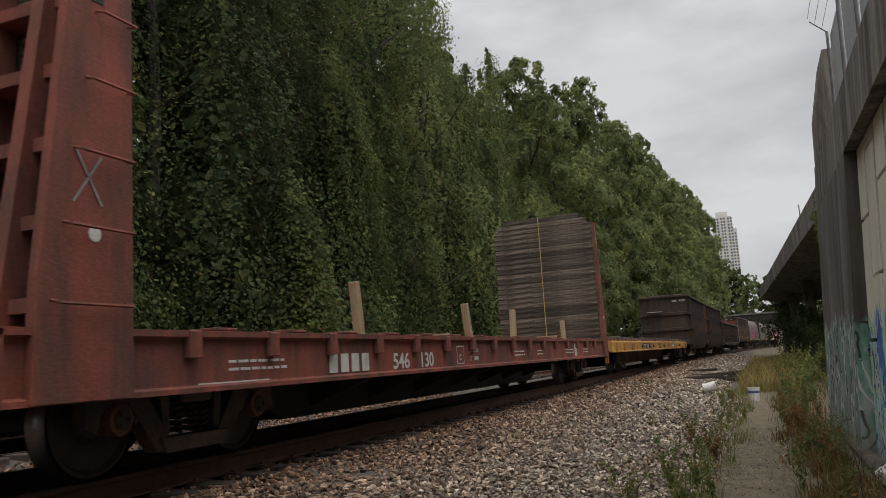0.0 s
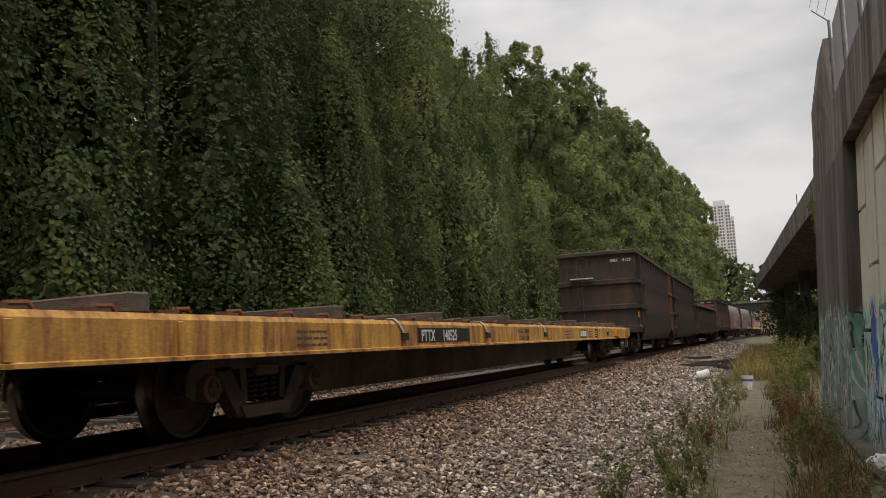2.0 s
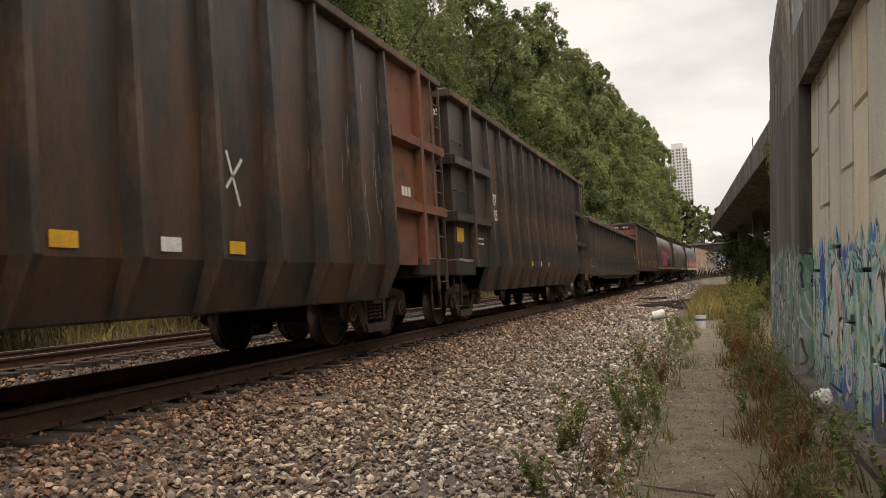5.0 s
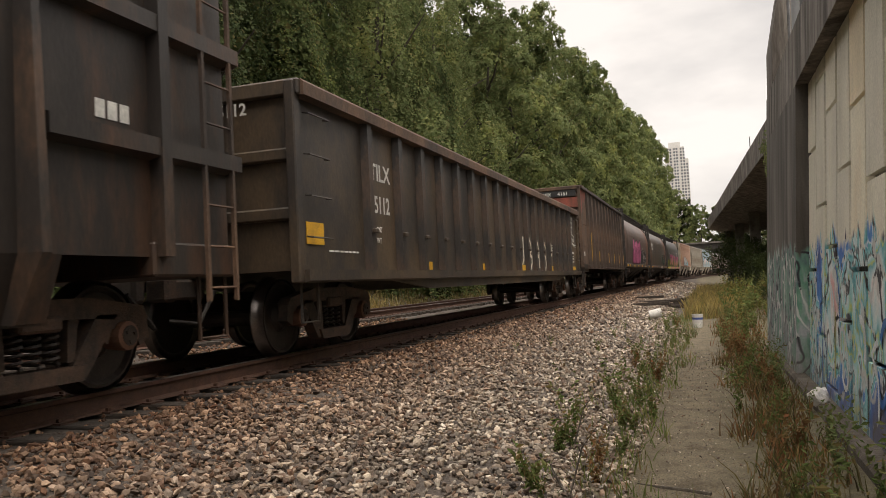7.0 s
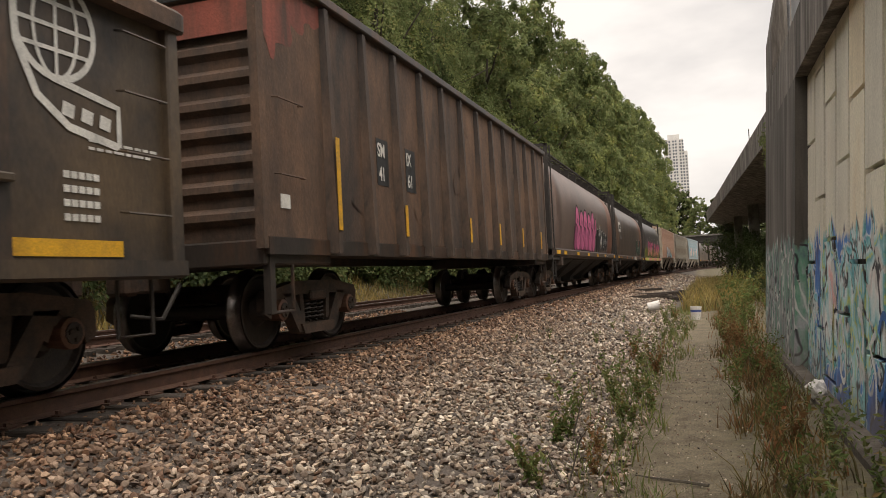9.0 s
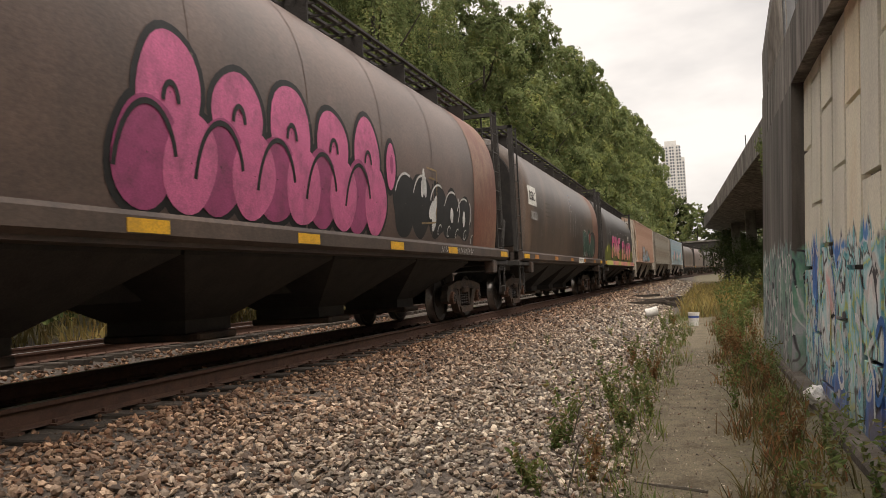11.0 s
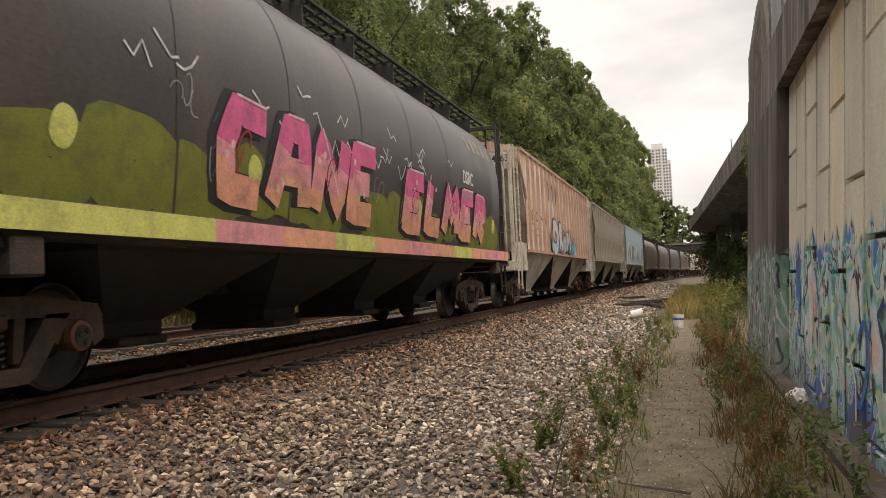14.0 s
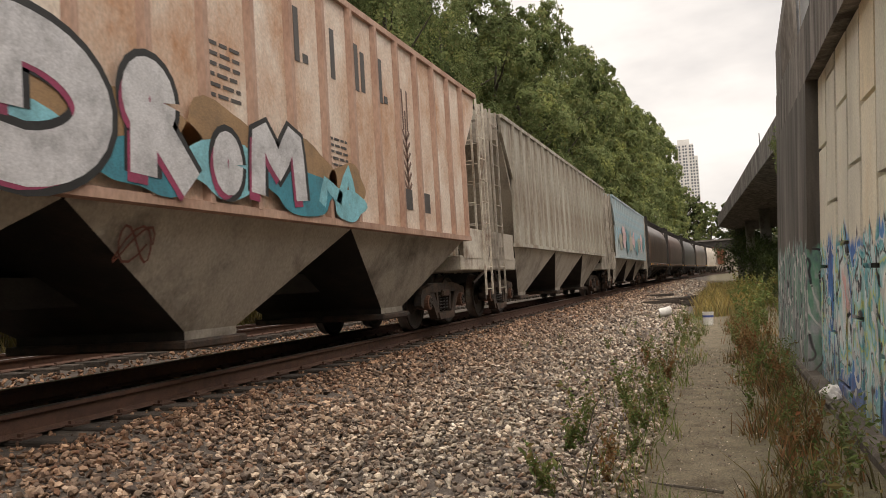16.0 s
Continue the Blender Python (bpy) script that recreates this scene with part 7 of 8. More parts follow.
def bubble_piece(c, pink):
    """Fat pink bubble letters edged in black, then black letters with white highlights."""
    deep = flat("deep_pink_spray", (0.42, 0.08, 0.2))
    white = flat("white_chalk", (0.74, 0.73, 0.7))
    for k in range(5):
        y = -3.55 + k * 1.02
        tall = 1.0 if k % 2 == 0 else 0.8
        for dy, dz, ry, rz in ((0.0, 0.95, 0.42, 0.52 * tall), (-0.28, 0.42, 0.40, 0.46), (0.30, 0.40, 0.38, 0.44)):
            blob(c, "letter_edge", BLACKP, y + dy, 1.48 + dz, ry + 0.07, rz + 0.07, body_side, 0.005, k, 2, 0.04)
        for j, (dy, dz, ry, rz) in enumerate(((0.0, 0.95, 0.42, 0.52 * tall), (-0.28, 0.42, 0.40, 0.46), (0.30, 0.40, 0.38, 0.44))):
            blob(c, "letter", (pink, deep, pink)[j], y + dy, 1.48 + dz, ry, rz, body_side, 0.008 + 0.003 * j, k, 2, 0.04)
        strokes(c, "letter_line", BLACKP, [ellipse(y - 0.28, 1.7, 0.38, 0.6, 20, 175), ellipse(y, 2.35, 0.1, 0.16, 0, 180)], 0.05, body_side, 0.018)
    blob(c, "letter_edge", BLACKP, 1.35, 2.42, 0.24, 0.42, body_side, 0.005, 1, 2, 0.04)
    blob(c, "letter", pink, 1.35, 2.42, 0.17, 0.34, body_side, 0.012, 1, 2, 0.04)
    blob(c, "letter_core", deep, 1.37, 2.45, 0.06, 0.14, body_side, 0.016, 1, 2, 0.04)
    for k, (y, z, ry, rz) in enumerate(((1.95, 1.95, 0.5, 0.48), (2.7, 1.98, 0.5, 0.5), (3.5, 1.95, 0.5, 0.46), (4.25, 1.92, 0.5, 0.44), (5.0, 1.9, 0.5, 0.4))):
        blob(c, "paint_cloud", BLACKP, y, z, ry, rz, body_side, 0.004, k, 3, 0.08)
        strokes(c, "letter_line", white, [ellipse(y, z, ry * 0.9, rz * 0.92, 70, 160)], 0.035, body_side, 0.009)
        if k > 2:
            blob(c, "letter_eye", white, y, z, 0.09, 0.13, body_side, 0.009, k, 2, 0.1)
            strokes(c, "letter_line", white, [ellipse(y + 0.15, z + 0.1, ry * 0.6, rz * 0.7, -40, 50)], 0.03, body_side, 0.009)
    blob(c, "paint_fill", white, 2.75, 2.3, 0.13, 0.2, body_side, 0.009, 3, 3, 0.25)
    blob(c, "paint_fill", white, 3.25, 1.9, 0.17, 0.25, body_side, 0.009, 5, 3, 0.3)
    gold = flat("gold_spray", (0.35, 0.24, 0.12))
    strokes(c, "letter_line", gold, [[(2.9, 2.6), (3.4, 2.6), (3.4, 1.75), (2.7, 1.7)], [(3.0, 2.45), (3.3, 2.45)]], 0.03, body_side, 0.009)
    q = random.Random(77)
    for k in range(5):
        y = 3.6 + k * 0.5
        strokes(c, "chalk_tag", white, [ellipse(y, 1.56 + q.uniform(-0.02, 0.1), 0.08, 0.09, q.uniform(0, 90), q.uniform(200, 400), 0.3)], 0.02, body_side, 0.012)
    for k in range(9):
        y = 3.4 + k * 0.22
        strokes(c, "chalk_tag", white, [[(y, 1.25), (y + 0.05, 1.36), (y + 0.1, 1.27), (y + 0.16, 1.35)]], 0.014, lambda z: 1.622, 0.004)


def ribbed_hopper(u, L, coat, rib_coat, label, detail=True):
    c = thing_car("ribbed_hopper", label, "hopper car", u, L, L - 1.8)
    top, low, W = 4.28, 1.54, 1.52
    sides = [(-L + 0.85, top), (-L + 0.95, 3.9), (-L + 1.75, 3.0), (-L + 1.75, low), (L - 1.75, low), (L - 1.75, 3.0), (L - 0.95, 3.9), (L - 0.85, top)]
    for s in (-1, 1):
        bm = bmesh.new()
        prism_x(bm, sides, s * W - 0.03, s * W + 0.03)
        part("side_sheet", bm, coat, c)
        bm = bmesh.new()
        box(bm, s * W - 0.05, s * W + 0.09, -L + 1.7, L - 1.7, low - 0.05, low + 0.03)
        box(bm, s * W - 0.05, s * W + 0.08, -L + 0.85, L - 0.85, top - 0.06, top + 0.02)
        part("side_chord", bm, rib_coat, c)
    bm = bmesh.new()
    prism_y(bm, [(-W - 0.02, top), (-0.8, top + 0.24), (0.8, top + 0.24), (W + 0.02, top), (W - 0.1, top - 0.04), (-W + 0.1, top - 0.04)], -L + 0.8, L - 0.8)
    part("roof", bm, coat, c)
    bm = bmesh.new()
    for x in (0.5, 0.7, 0.9):
        for s in (-1, 1):
            box(bm, s * x - 0.04, s * x + 0.04, -L + 0.5, L - 0.5, top + 0.30, top + 0.34)
    part("running_board", bm, M["under"], c)
    bm = bmesh.new()
    prism_y(bm, [(-0.3, top + 0.2), (-0.3, top + 0.38), (0.3, top + 0.38), (0.3, top + 0.2)], -L + 1.4, L - 1.4)
    part("hatch_trough", bm, coat, c)
    n = 19
    rib = bmesh.new()
    loft(rib, [[(W + 0.03, -0.06, z), (W + 0.095, -0.035, z), (W + 0.095, 0.035, z), (W + 0.03, 0.06, z)] for z in (low + 0.02, top - 0.06)])
    rib = mesh_of(rib, rib_coat)
    for k in range(n):
        y = -L + 1.82 + k * (2 * L - 3.64) / (n - 1)
        for s in (0, 180):
            shared("side_rib", rib, c, pose(0, y, 0, 0, 0, s))
    ug = PAINT["under_grey"]
    bays = 3
    span = 2 * L - 3.6
    for k in range(bays):
        w = span / bays
        yc = -L + 1.8 + w * (k + 0.5)
        bm = bmesh.new()
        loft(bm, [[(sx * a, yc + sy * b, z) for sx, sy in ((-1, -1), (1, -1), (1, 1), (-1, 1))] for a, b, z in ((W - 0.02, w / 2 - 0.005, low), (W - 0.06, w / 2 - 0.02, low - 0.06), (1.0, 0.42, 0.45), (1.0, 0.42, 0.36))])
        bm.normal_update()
        # faces sloping fore and aft get black, their shade put into the colour
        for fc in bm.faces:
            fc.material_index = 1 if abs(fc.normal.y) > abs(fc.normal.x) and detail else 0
        part("hopper_chute", bm, [ug, PAINT["end_black_slope_shade"]], c, "dirty grey hopper chute with shade painted black on its slopes")
        bm = bmesh.new()
        box(bm, -1.08, 1.08, yc - 0.5, yc + 0.5, 0.28, 0.37, 0.02)
        part("outlet_gate", bm, M["truck"], c)
    bm = bmesh.new()
    box(bm, -0.3, 0.3, -L + 0.2, L - 0.2, 0.74, 1.0)
    part("centre_sill", bm, M["under"], c)
    pale = PAINT["pale"] if coat is PAINT["tan"] else PAINT["under_grey"]
    for s in (-1, 1):
        bm = bmesh.new()
        prism_x(bm, [(s * (L - 0.9), 3.95), (s * (L - 2.6), 1.5), (s * (L - 2.7), 1.52), (s * (L - 1.0), 4.0)], -W + 0.04, W - 0.04)
        part("slope_sheet", bm, pale, c)
        bm = bmesh.new()
        box(bm, -W + 0.05, W - 0.05, s * (L - 0.85) - 0.03, s * (L - 0.85) + 0.03, 3.75, top)
        part("end_sheet", bm, pale, c)
        bm = bmesh.new()
        box(bm, -1.45, 1.45, min(s * (L - 1.9), s * L), max(s * (L - 1.9), s * L), 0.98, 1.24, 0.015)
        box(bm, 1.38, 1.46, min(s * (L - 1.75), s * (L - 0.05)), max(s * (L - 1.75), s * (L - 0.05)), 1.2, 1.75)
        part("end_sill", bm, pale, c)
        for x in (-1.42, 1.42):
            part("end_post", box(bmesh.new(), x - 0.05, x + 0.05, s * (L - 0.12) - 0.04, s * (L - 0.12) + 0.04, 1.2, top, 0.008), pale, c)
        part("bulkhead_plate", box(bmesh.new(), -0.5, 0.5, s * (L - 0.7) - 0.04, s * (L - 0.7) + 0.04, 1.2, 2.6, 0.01), pale, c)
        ladder(c, 1.52, s * (L - 0.38), 0.5, top, 0.42, 0.45, pale)
        ladder(c, 1.0, s * (L - 0.1), 0.95, top, 0.42, 0.5, pale, along=False)
        bm = bmesh.new()
        tube(bm, [(1.42, s * (L - 0.15), 1.0), (1.3, s * (L - 0.75), 0.75)], 0.03, 6)
        part("brace", bm, M["truck"], c)
    plate(c, 1.45, -L + 0.5, -L + 0.9, 3.98, 4.2, pale, "end_board")
    return c


def tan_hopper_paint(c, L):
    X = 1.552
    plate(c, X + 0.064, -L + 1.79, -L + 1.86, 1.75, 3.0, YELLOW, "reflector", 0.004)
    step = (2 * L - 3.64) / 18
    y = -L + 1.82
    words(c, "DS", X, -6.68, 2.42, 0.32, DARK, stretch=0.95)
    words(c, "RC", X, -5.93, 2.42, 0.32, DARK, stretch=0.82)
    for d, yy in zip("74963", (-5.14, -4.82, -4.38, -4.06, -3.62)):
        words(c, d, X, yy, 2.44, 0.26, DARK)
    plate_bm = box(bmesh.new(), -0.6, 1.42, -L + 0.8, -L + 0.815, 3.86, 4.2)
    part("number_board", plate_bm, flat("dirty_white_board", (0.68, 0.64, 0.57)), c, "white painted board")
    words(c, "DSRC 74963", -0.02, -L + 0.796, 3.95, 0.19, BLACKP, end=True, stretch=0.95)
    # faded owner's marks, as plain rings and bars
    for yy in (-3.42, -2.66, -1.9):
        strokes(c, "painted_ring", DARK, [ellipse(yy, 3.54, 0.19, 0.29, 0, 360, 0, 26)], 0.13, lambda z: X, 0.003)
    for yy, w in ((1.07, 0.3), (1.83, 0.1), (2.6, 0.3), (3.35, 0.28)):
        plate(c, X, yy - w / 2, yy - w / 2 + 0.11, 3.24, 3.84, DARK, "painted_bar", 0.004)
        if w > 0.2:
            plate(c, X, yy + w / 2 - 0.12, yy + w / 2, 3.26, 3.36 if w < 0.3 or yy < 2 else 3.78, DARK, "painted_bar", 0.004)
    for r in range(4):
        small_print(c, X, y + 0.15 + 0.76 * (r % 2), 2.3 - 0.1 * r, 1, 0.5, DARK, 0.03)
    small_print(c, X, y + step * 8 + 0.1, 3.0, 6, 0.5, DARK, 0.05)
    small_print(c, X, y + step * 11 + 0.1, 2.5, 5, 0.5, DARK, 0.04)
    # ear of grain
    yy = 4.12
    ln = [[(yy, 1.9), (yy, 3.3)]]
    for k in range(6):
        ln += [[(yy, 2.1 + k * 0.15), (yy + 0.14, 2.25 + k * 0.15)], [(yy, 2.1 + k * 0.15), (yy - 0.14, 2.25 + k * 0.15)]]
    ln += [[(yy - 0.08, 3.0), (yy - 0.1, 3.6)], [(yy + 0.08, 3.0), (yy + 0.1, 3.6)]]
    strokes(c, "grain_emblem", flat("brown_lettering", (0.19, 0.10, 0.07)), ln, 0.055, lambda z: X, 0.003)
    for k in (14.2, 15.2):
        plate(c, X, y + step * k, y + step * k + 0.3, 1.85, 2.15, DARK, "notice_plate", 0.004)
    # big silver and blue piece low on the side
    silver, blue, cyan, brown, mag = flat("silver_spray", (0.66, 0.65, 0.66)), flat("teal_spray", (0.05, 0.28, 0.36)), flat("cyan_spray", (0.25, 0.6, 0.68)), flat("ochre_spray", (0.36, 0.22, 0.11)), flat("magenta_spray", (0.35, 0.05, 0.12))
    f = lambda z: X + 0.066
    a = -3.05
    for k, (cy, cz, ry, rz) in enumerate(((0.3, 1.9, 0.75, 0.3), (1.5, 1.9, 0.6, 0.3), (2.45, 1.98, 0.6, 0.33), (3.9, 1.9, 0.8, 0.3), (5.0, 1.85, 0.5, 0.24))):
        blob(c, "paint_cloud", brown, a + cy, cz + 0.14, ry, rz, f, 0.002, k)
        blob(c, "paint_cloud", blue if k % 2 else cyan, a + cy, cz - 0.1, ry * 0.9, rz * 0.8, f, 0.005, k + 3)
    shapes = [([[(0.12, 2.0), (0.12, 2.5)] + ellipse(0.25, 2.08, 0.66, 0.4, 80, -85, 0, 14) + [(0.02, 1.72)]], 0.36),
              ([ellipse(1.5, 2.3, 0.16, 0.18), [(1.42, 2.1), (1.4, 1.7)], [(1.58, 2.1), (1.82, 1.85), (1.98, 1.68)]], 0.3),
              ([ellipse(2.52, 1.93, 0.12, 0.18)], 0.22),
              ([[(3.0, 1.7), (3.04, 2.24), (3.16, 2.3), (3.4, 1.98), (3.66, 2.34), (3.78, 2.3), (3.84, 1.7)]], 0.24)]
    for lines, wide in shapes:
        pts = [[(a + p, z) for p, z in ln] for ln in lines]
        strokes(c, "letter_outline", BLACKP, pts, wide + 0.12, f, 0.008)
        strokes(c, "letter_shade", mag, [[(p - 0.07, z - 0.07) for p, z in ln] for ln in pts], wide * 0.75, f, 0.0095)
        strokes(c, "letter", silver, pts, wide, f, 0.011)
    for ln in ([(4.3, 1.7), (4.4, 1.95), (4.8, 1.8)], [(4.7, 1.7), (5.0, 2.15), (5.15, 1.75)]):
        strokes(c, "paint_tail", cyan, [[(a + p, z) for p, z in ln]], 0.16, f, 0.008)
    chute = lambda z: 1.46 - (1.48 - z) * 0.447 + 0.012
    strokes(c, "sprayed_tag", flat("rust_spray", (0.2, 0.06, 0.04)), [[(a + 1.6 + 0.2 * math.cos(t * 1.3), 1.2 + 0.14 * math.sin(t * 2.1)) for t in np.linspace(0, 9, 30)]], 0.02, chute, 0.01)


def grime_tags(c, L, seed, tone):
    q = random.Random(seed)
    for k in range(9):
        y, z = -L + 2.6 + q.uniform(0, 2 * L - 5.5), q.uniform(1.75, 2.6)
        ln = []
        for j in range(q.randrange(2, 5)):
            a0 = q.uniform(0, 360)
            ln.append(ellipse(y + j * 0.17, z + q.uniform(-0.06, 0.06), q.uniform(0.05, 0.12), q.uniform(0.1, 0.24), a0, a0 + q.uniform(120, 300), q.uniform(-0.3, 0.5), 12))
        strokes(c, "chalk_tag", tone, ln, 0.015, body_side, 0.006)


def build_train():
    bulkhead_flat(13.55, 10.25)
    long_flat(38.0, 13.95)
    tub_gondola(61.0, 7.05, "4129", True)
    tub_gondola(76.4, 7.75, "4105", False)
    low_gondola(95.45, 10.05)
    ribbed_gondola(114.6, 7.6)
    chalk = flat("grey_chalk", (0.36, 0.35, 0.33))
    c = round_hopper(131.15, 8.4, PAINT["hopper_red"], "dull red-brown round-sided hopper with pink bubble letters", PAINT["oxide_end"])
    pink = flat("pink_spray", (0.72, 0.17, 0.34))
    bubble_piece(c, pink)
    
    c = round_hopper(149.05, 8.3, PAINT["hopper_brown"], "soot-brown round-sided hopper with a white owner's board", PAINT["oxide_end"])
    L = 8.1
    strokes(c, "owner_board", WHITE, [[(-7.05, 2.9), (-6.0, 2.9)]], 0.5, body_side, 0.006, "white painted board")
    words(c, "DSRC", body_side(2.75) + 0.016, -6.93, 2.78, 0.24, DARK, stretch=0.9)
    words(c, "385351", body_side(2.45) + 0.03, -6.9, 2.28, 0.22, chalk)
    strokes(c, "notice_frame", chalk, [[(-5.4, 2.95), (-5.4, 2.65), (-5.15, 2.65), (-5.15, 2.95), (-5.4, 2.95)]], 0.02, body_side, 0.006)
    for r in range(4):
        strokes(c, "painted_mark", flat("faint_chalk", (0.19, 0.165, 0.145)), [[(-4.7, 2.85 - r * 0.12), (-4.0, 2.85 - r * 0.12)]], 0.04, body_side, 0.006)
    grime_tags(c, L, 5, chalk)
    blob(c, "paint_cloud", flat("dark_green_spray", (0.04, 0.09, 0.06)), 4.25, 2.0, 0.55, 0.5, body_side, 0.011, 4)
    plate(c, 1.624, 1.1, 2.45, 1.21, 1.4, WHITE, "sticker", 0.003)
    q = random.Random(12)
    for k in range(11):
        y = 1.16 + k * 0.11
        strokes(c, "sprayed_tag", BLACKP, [[(y, 1.25 + q.uniform(0, 0.04)), (y + 0.04, 1.36), (y + 0.07, 1.27), (y + 0.1, 1.34)]], 0.016, lambda z: 1.627, 0.003)
    white = flat("white_chalk", (0.74, 0.73, 0.7))
    strokes(c, "letter_line", white, [[(3.0, 1.75), (2.95, 2.3), (3.05, 2.45), (3.45, 2.42), (3.5, 2.2), (3.4, 2.25)], [(4.05, 1.9), (4.2, 2.3), (4.45, 2.42), (4.6, 2.25), (4.45, 1.7)], [(3.1, 1.5), (3.3, 1.62), (3.55, 1.5)]], 0.035, body_side, 0.012)
    strokes(c, "notice_frame", flat("grey_chalk", (0.36, 0.35, 0.33)), [[(2.2, 2.35), (2.3, 2.85), (2.6, 2.85), (2.55, 2.35), (2.2, 2.35), (2.25, 2.6), (2.57, 2.6)]], 0.022, body_side, 0.007)
    for y0, z0, z1 in ((0.5, 2.1, 2.75), (0.95, 2.1, 2.95), (1.05, 2.25, 2.9), (-0.2, 2.2, 3.3)):
        strokes(c, "chalk_tag", white, [[(y0, z1), (y0 - 0.03, (z0 + z1) / 2), (y0 - 0.1, z0)]], 0.022, body_side, 0.007)
    for k in range(9):
        strokes(c, "painted_mark", (white, flat("red_mark", (0.3, 0.06, 0.05)), flat("blue_mark", (0.06, 0.14, 0.3)))[k % 3], [[(0.05, 2.95 + k * 0.07), (0.2, 2.94 + k * 0.07)]], 0.03, body_side, 0.007)
    blob(c, "paint_cloud", flat("dark_green_spray", (0.04, 0.09, 0.06)), 3.3, 2.0, 0.55, 0.5, body_side, 0.005, 7)
    dgreen, ored = flat("dark_green_spray", (0.04, 0.09, 0.06)), flat("brick_red_spray", (0.3, 0.07, 0.05))
    blob(c, "paint_cloud", BLACKP, 5.45, 1.98, 0.85, 0.56, body_side, 0.012, 2, 2, 0.08)
    blob(c, "paint_cloud", dgreen, 5.35, 1.9, 0.6, 0.45, body_side, 0.015, 3, 2, 0.08)
    blob(c, "paint_cloud", BLACKP, 4.55, 2.2, 0.3, 0.26, body_side, 0.0135, 1, 2, 0.03)
    blob(c, "paint_cloud", ored, 4.55, 2.2, 0.25, 0.21, body_side, 0.0165, 1, 2, 0.03)
    strokes(c, "letter_line", white, [ellipse(5.15, 2.0, 0.4, 0.5, 110, 190), ellipse(5.6, 1.62, 0.15, 0.22, -60, 60)], 0.035, body_side, 0.018)
    strokes(c, "chalk_tag", flat("faded_red_chalk", (0.42, 0.2, 0.15)), [[(6.5 + 0.05 * k + 0.06 * math.sin(k * 2.1), 2.45 + 0.1 * math.cos(k * 1.7)) for k in range(14)], [(6.95, 2.4), (7.05, 2.75), (7.0, 2.95)]], 0.018, body_side, 0.018)
    c = round_hopper(166.3, 8.1, PAINT["hopper_black"], "black round-sided hopper covered with pink and green letters")
    L = 8.1
    green, lime, orange = flat("olive_spray", (0.22, 0.24, 0.035)), flat("lime_spray", (0.72, 0.72, 0.19)), flat("salmon_spray", (0.92, 0.42, 0.27))
    rose, magenta = flat("rose_spray", (0.9, 0.36, 0.38)), flat("hot_pink_spray", (0.85, 0.15, 0.33))
    for k in range(16):
        y = -L + 1.6 + k * 0.86
        blob(c, "paint_cloud", green, y, 1.72 + 0.12 * math.sin(k * 2.3), 0.62, 0.34 + 0.1 * math.sin(k), body_side, 0.004, k)
        if k % 3 == 0:
            blob(c, "paint_dot", lime, y + 0.1, 1.95, 0.13, 0.16, body_side, 0.009, k, 2, 0.05)
    for k in range(12):
        a = -L + 0.9 + k * 1.28
        bm = bmesh.new()
        box(bm, 1.624, 1.629, a, min(a + 1.28, L - 0.4), 1.2, 1.41)
        part("paint_strip", bm, (lime, orange, rose, orange)[k % 4] if k > 1 else lime, c)
    pale_pink, red_line = flat("pale_pink_spray", (0.85, 0.6, 0.6)), flat("red_spray", (0.5, 0.03, 0.05))
    block_letters(c, "CANE", -4.55, 1.0, 1.61, 1.0, [magenta, rose, orange], BLACKP, pale_pink, red_line)
    block_letters(c, "ELMER", 0.55, 1.06, 1.61, 0.88, [magenta, rose, orange], BLACKP, pale_pink, red_line)
    grime_tags(c, L, 9, chalk)
    white_tag = flat("white_chalk", (0.74, 0.73, 0.7))
    q = random.Random(6)
    for k in range(22):
        y, z = -L + 1.8 + q.uniform(0, 9.5), q.uniform(2.45, 2.95)
        strokes(c, "chalk_tag", white_tag, [[(y + 0.11 * j, z + q.uniform(-0.13, 0.13)) for j in range(4)]], 0.026, body_side, 0.007)
    words(c, "DSRC", body_side(2.7) + 0.012, 4.0, 2.68, 0.26, WHITE, stretch=0.85)
    words(c, "335313", body_side(2.5) + 0.012, 4.0, 2.38, 0.2, chalk, stretch=0.9)
    for k in range(5):
        strokes(c, "faded_mark", flat("faded_cream", (0.33, 0.28, 0.22)), [[(L - 3.2 + k * 0.42, 3.45), (L - 3.2 + k * 0.42, 3.75)]], 0.22, body_side, 0.006)
    c = ribbed_hopper(184.2, 8.65, PAINT["tan"], PAINT["tan_rib"], "faded pinkish-tan ribbed grain hopper with silver and blue letters")
    tan_hopper_paint(c, 8.65)
    ribbed_hopper(202.2, 9.1, PAINT["grey"], PAINT["grey"], "faded grey ribbed grain hopper")
    c = ribbed_hopper(221.4, 9.0, PAINT["blue"], PAINT["blue"], "pale blue ribbed grain hopper with cream and pink sprayed shapes")
    q = random.Random(41)
    side = lambda z: 1.62
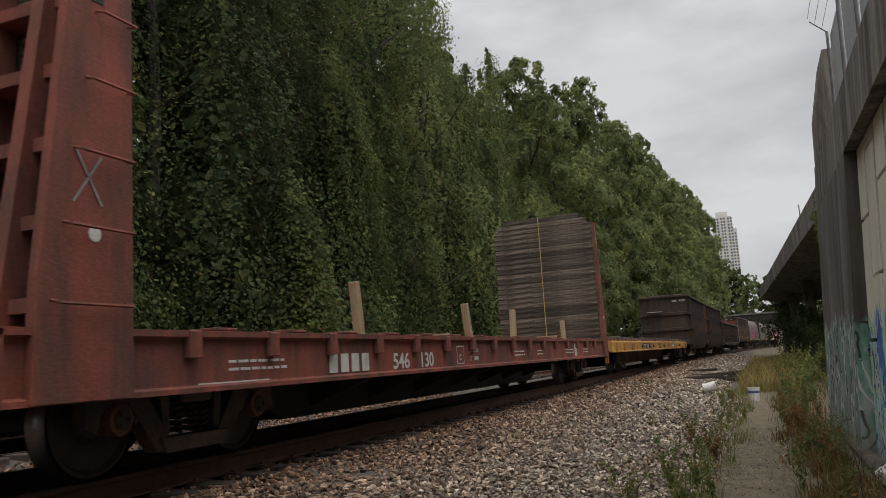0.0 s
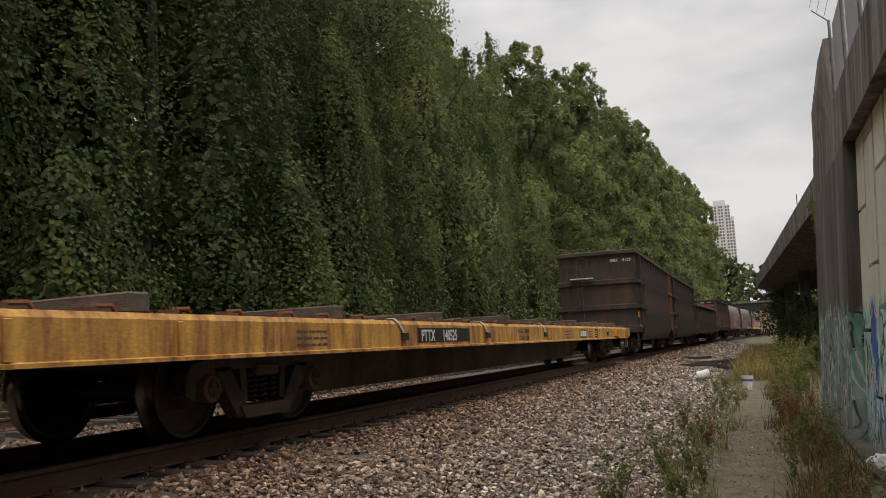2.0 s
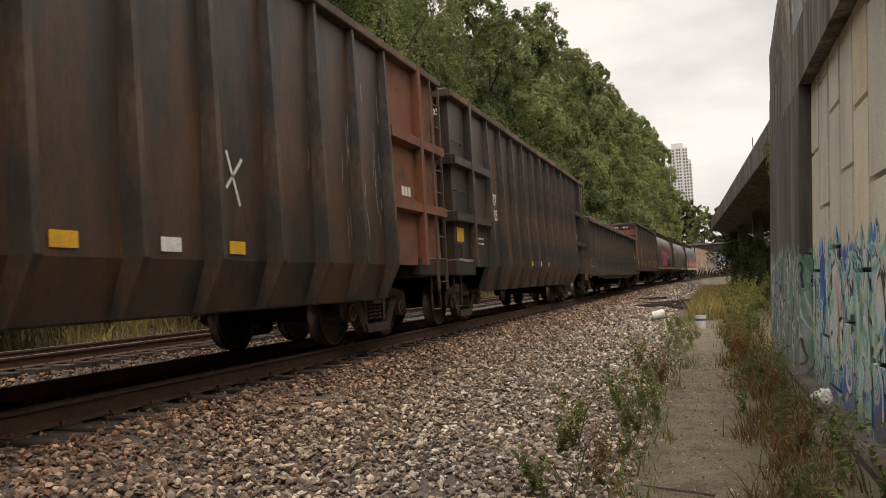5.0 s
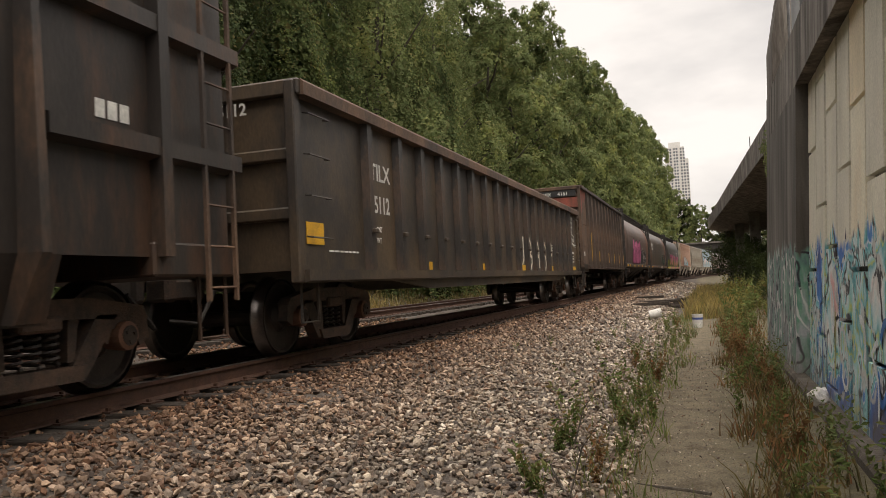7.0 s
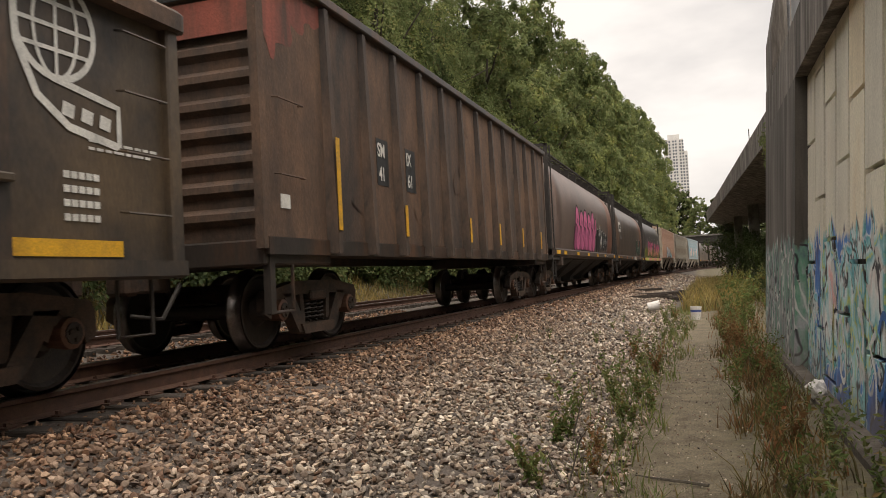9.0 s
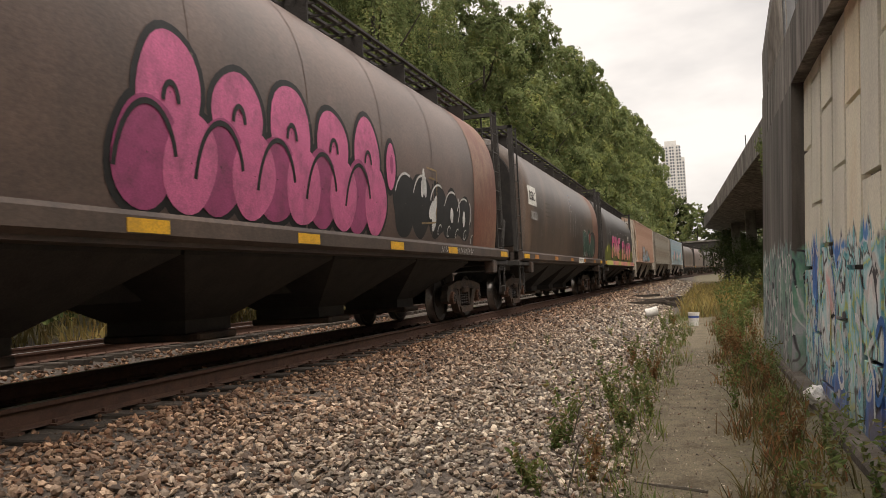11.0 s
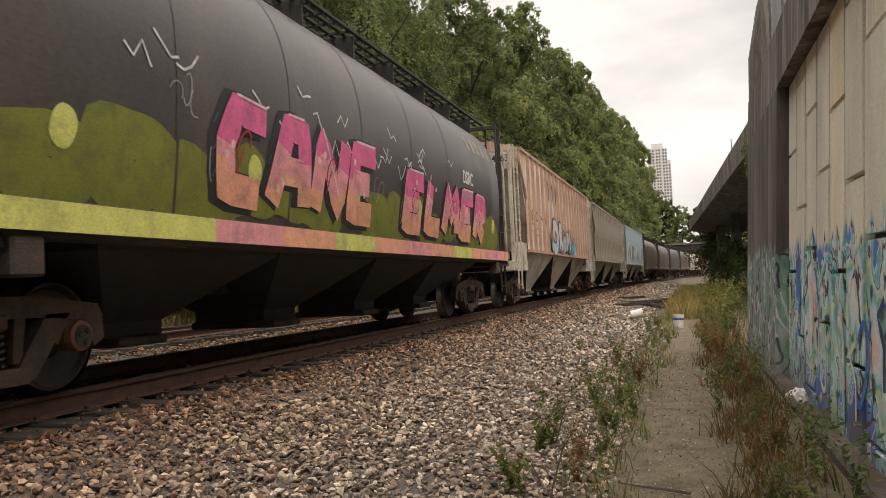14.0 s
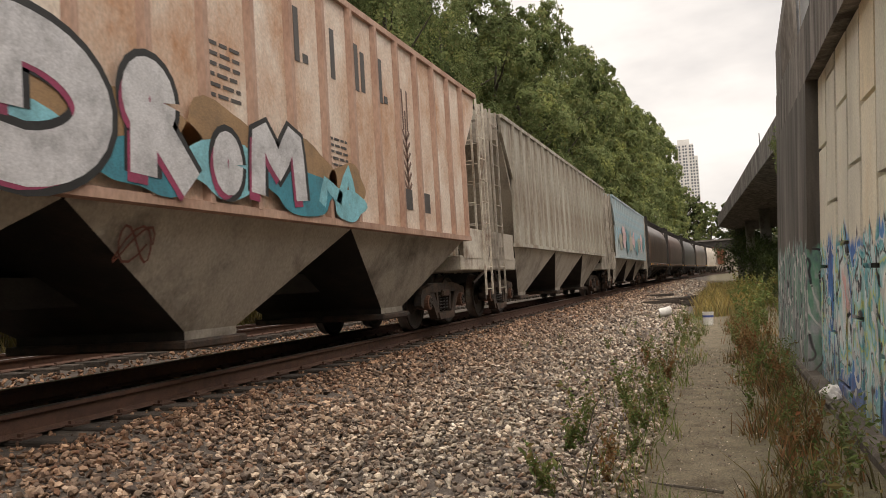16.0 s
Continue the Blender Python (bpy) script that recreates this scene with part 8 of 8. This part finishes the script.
    for k in range(9):
        blob(c, "paint_cloud", (flat("cream_wash", (0.6, 0.55, 0.45)), flat("pale_pink_spray", (0.85, 0.6, 0.6)), flat("teal_wash", (0.2, 0.42, 0.46)))[k % 3], -6.0 + k * 1.5, 2.1 + q.uniform(0, 0.5), q.uniform(0.5, 0.9), q.uniform(0.35, 0.6), side, 0.003 + 0.002 * (k % 3), k, 3, 0.18)
    for k in range(4):
        round_hopper(240.0 + k * 17.6, 8.2, PAINT[("hopper_brown", "hopper_red", "hopper_black", "hopper_brown")[k]], "dark soot-stained round-sided hopper car")
    round_hopper(310.6, 8.2, PAINT["pale"], "dirty white round-sided hopper car")
    ribbed_hopper(329.0, 8.6, PAINT["rust"], PAINT["rust"], "orange-brown ribbed hopper car")
    ribbed_hopper(347.6, 8.6, PAINT["grey"], PAINT["grey"], "faded grey ribbed hopper car")


def car_pose(u, half):
    a, b = u - half, u + half
    pa, pb = Vector((TRACK_X + bend(a), a)), Vector((TRACK_X + bend(b), b))
    m = (pa + pb) / 2
    return pose(m.x, m.y, RAIL_Z, 0, 0, -math.degrees(math.atan2(pb.x - pa.x, pb.y - pa.y)))


def motions():
    """The train rolls towards and past the camera at an even speed; its wheels turn as they pass."""
    place = {c: u for c, u, _ in CARS}
    for c, u, half in CARS:
        walk(c, [(t, car_pose(u - SPEED * t, half)) for t in np.arange(0, 16.01, 1.0)])
    for w, c, off, dy in WHEELS:
        t0, t1 = (place[c] + off - 24) / SPEED, (place[c] + off + 4) / SPEED
        if t1 < 0.05 or t0 > 15.9:
            continue
        f0, f1 = max(0, math.ceil(t0 * FPS)), min(480, math.floor(t1 * FPS))
        turn = lambda f: math.degrees(SPEED * (f / FPS) / 0.457)
        frames = sorted({0, *range(f0, f1 + 1), 480})
        rows = [(f / FPS, pose(0, dy, 0.457, turn(min(max(f, f0), f1)) % 360)) for f in frames]
        walk(w, rows)


build_ground()
build_wall()
build_wall_letters()
build_fence()
build_viaduct()
build_tower()
build_woods()
build_verge()
build_litter()
build_train()
build_ballast()
build_track("railway_track", TRACK_X, -8, 330, "main track with rusty rails on wooden ties", 260, -190)
build_track("second_track", -11.0, -8, 250, "second track behind the train with rusty rails", 120, -190)
motions()
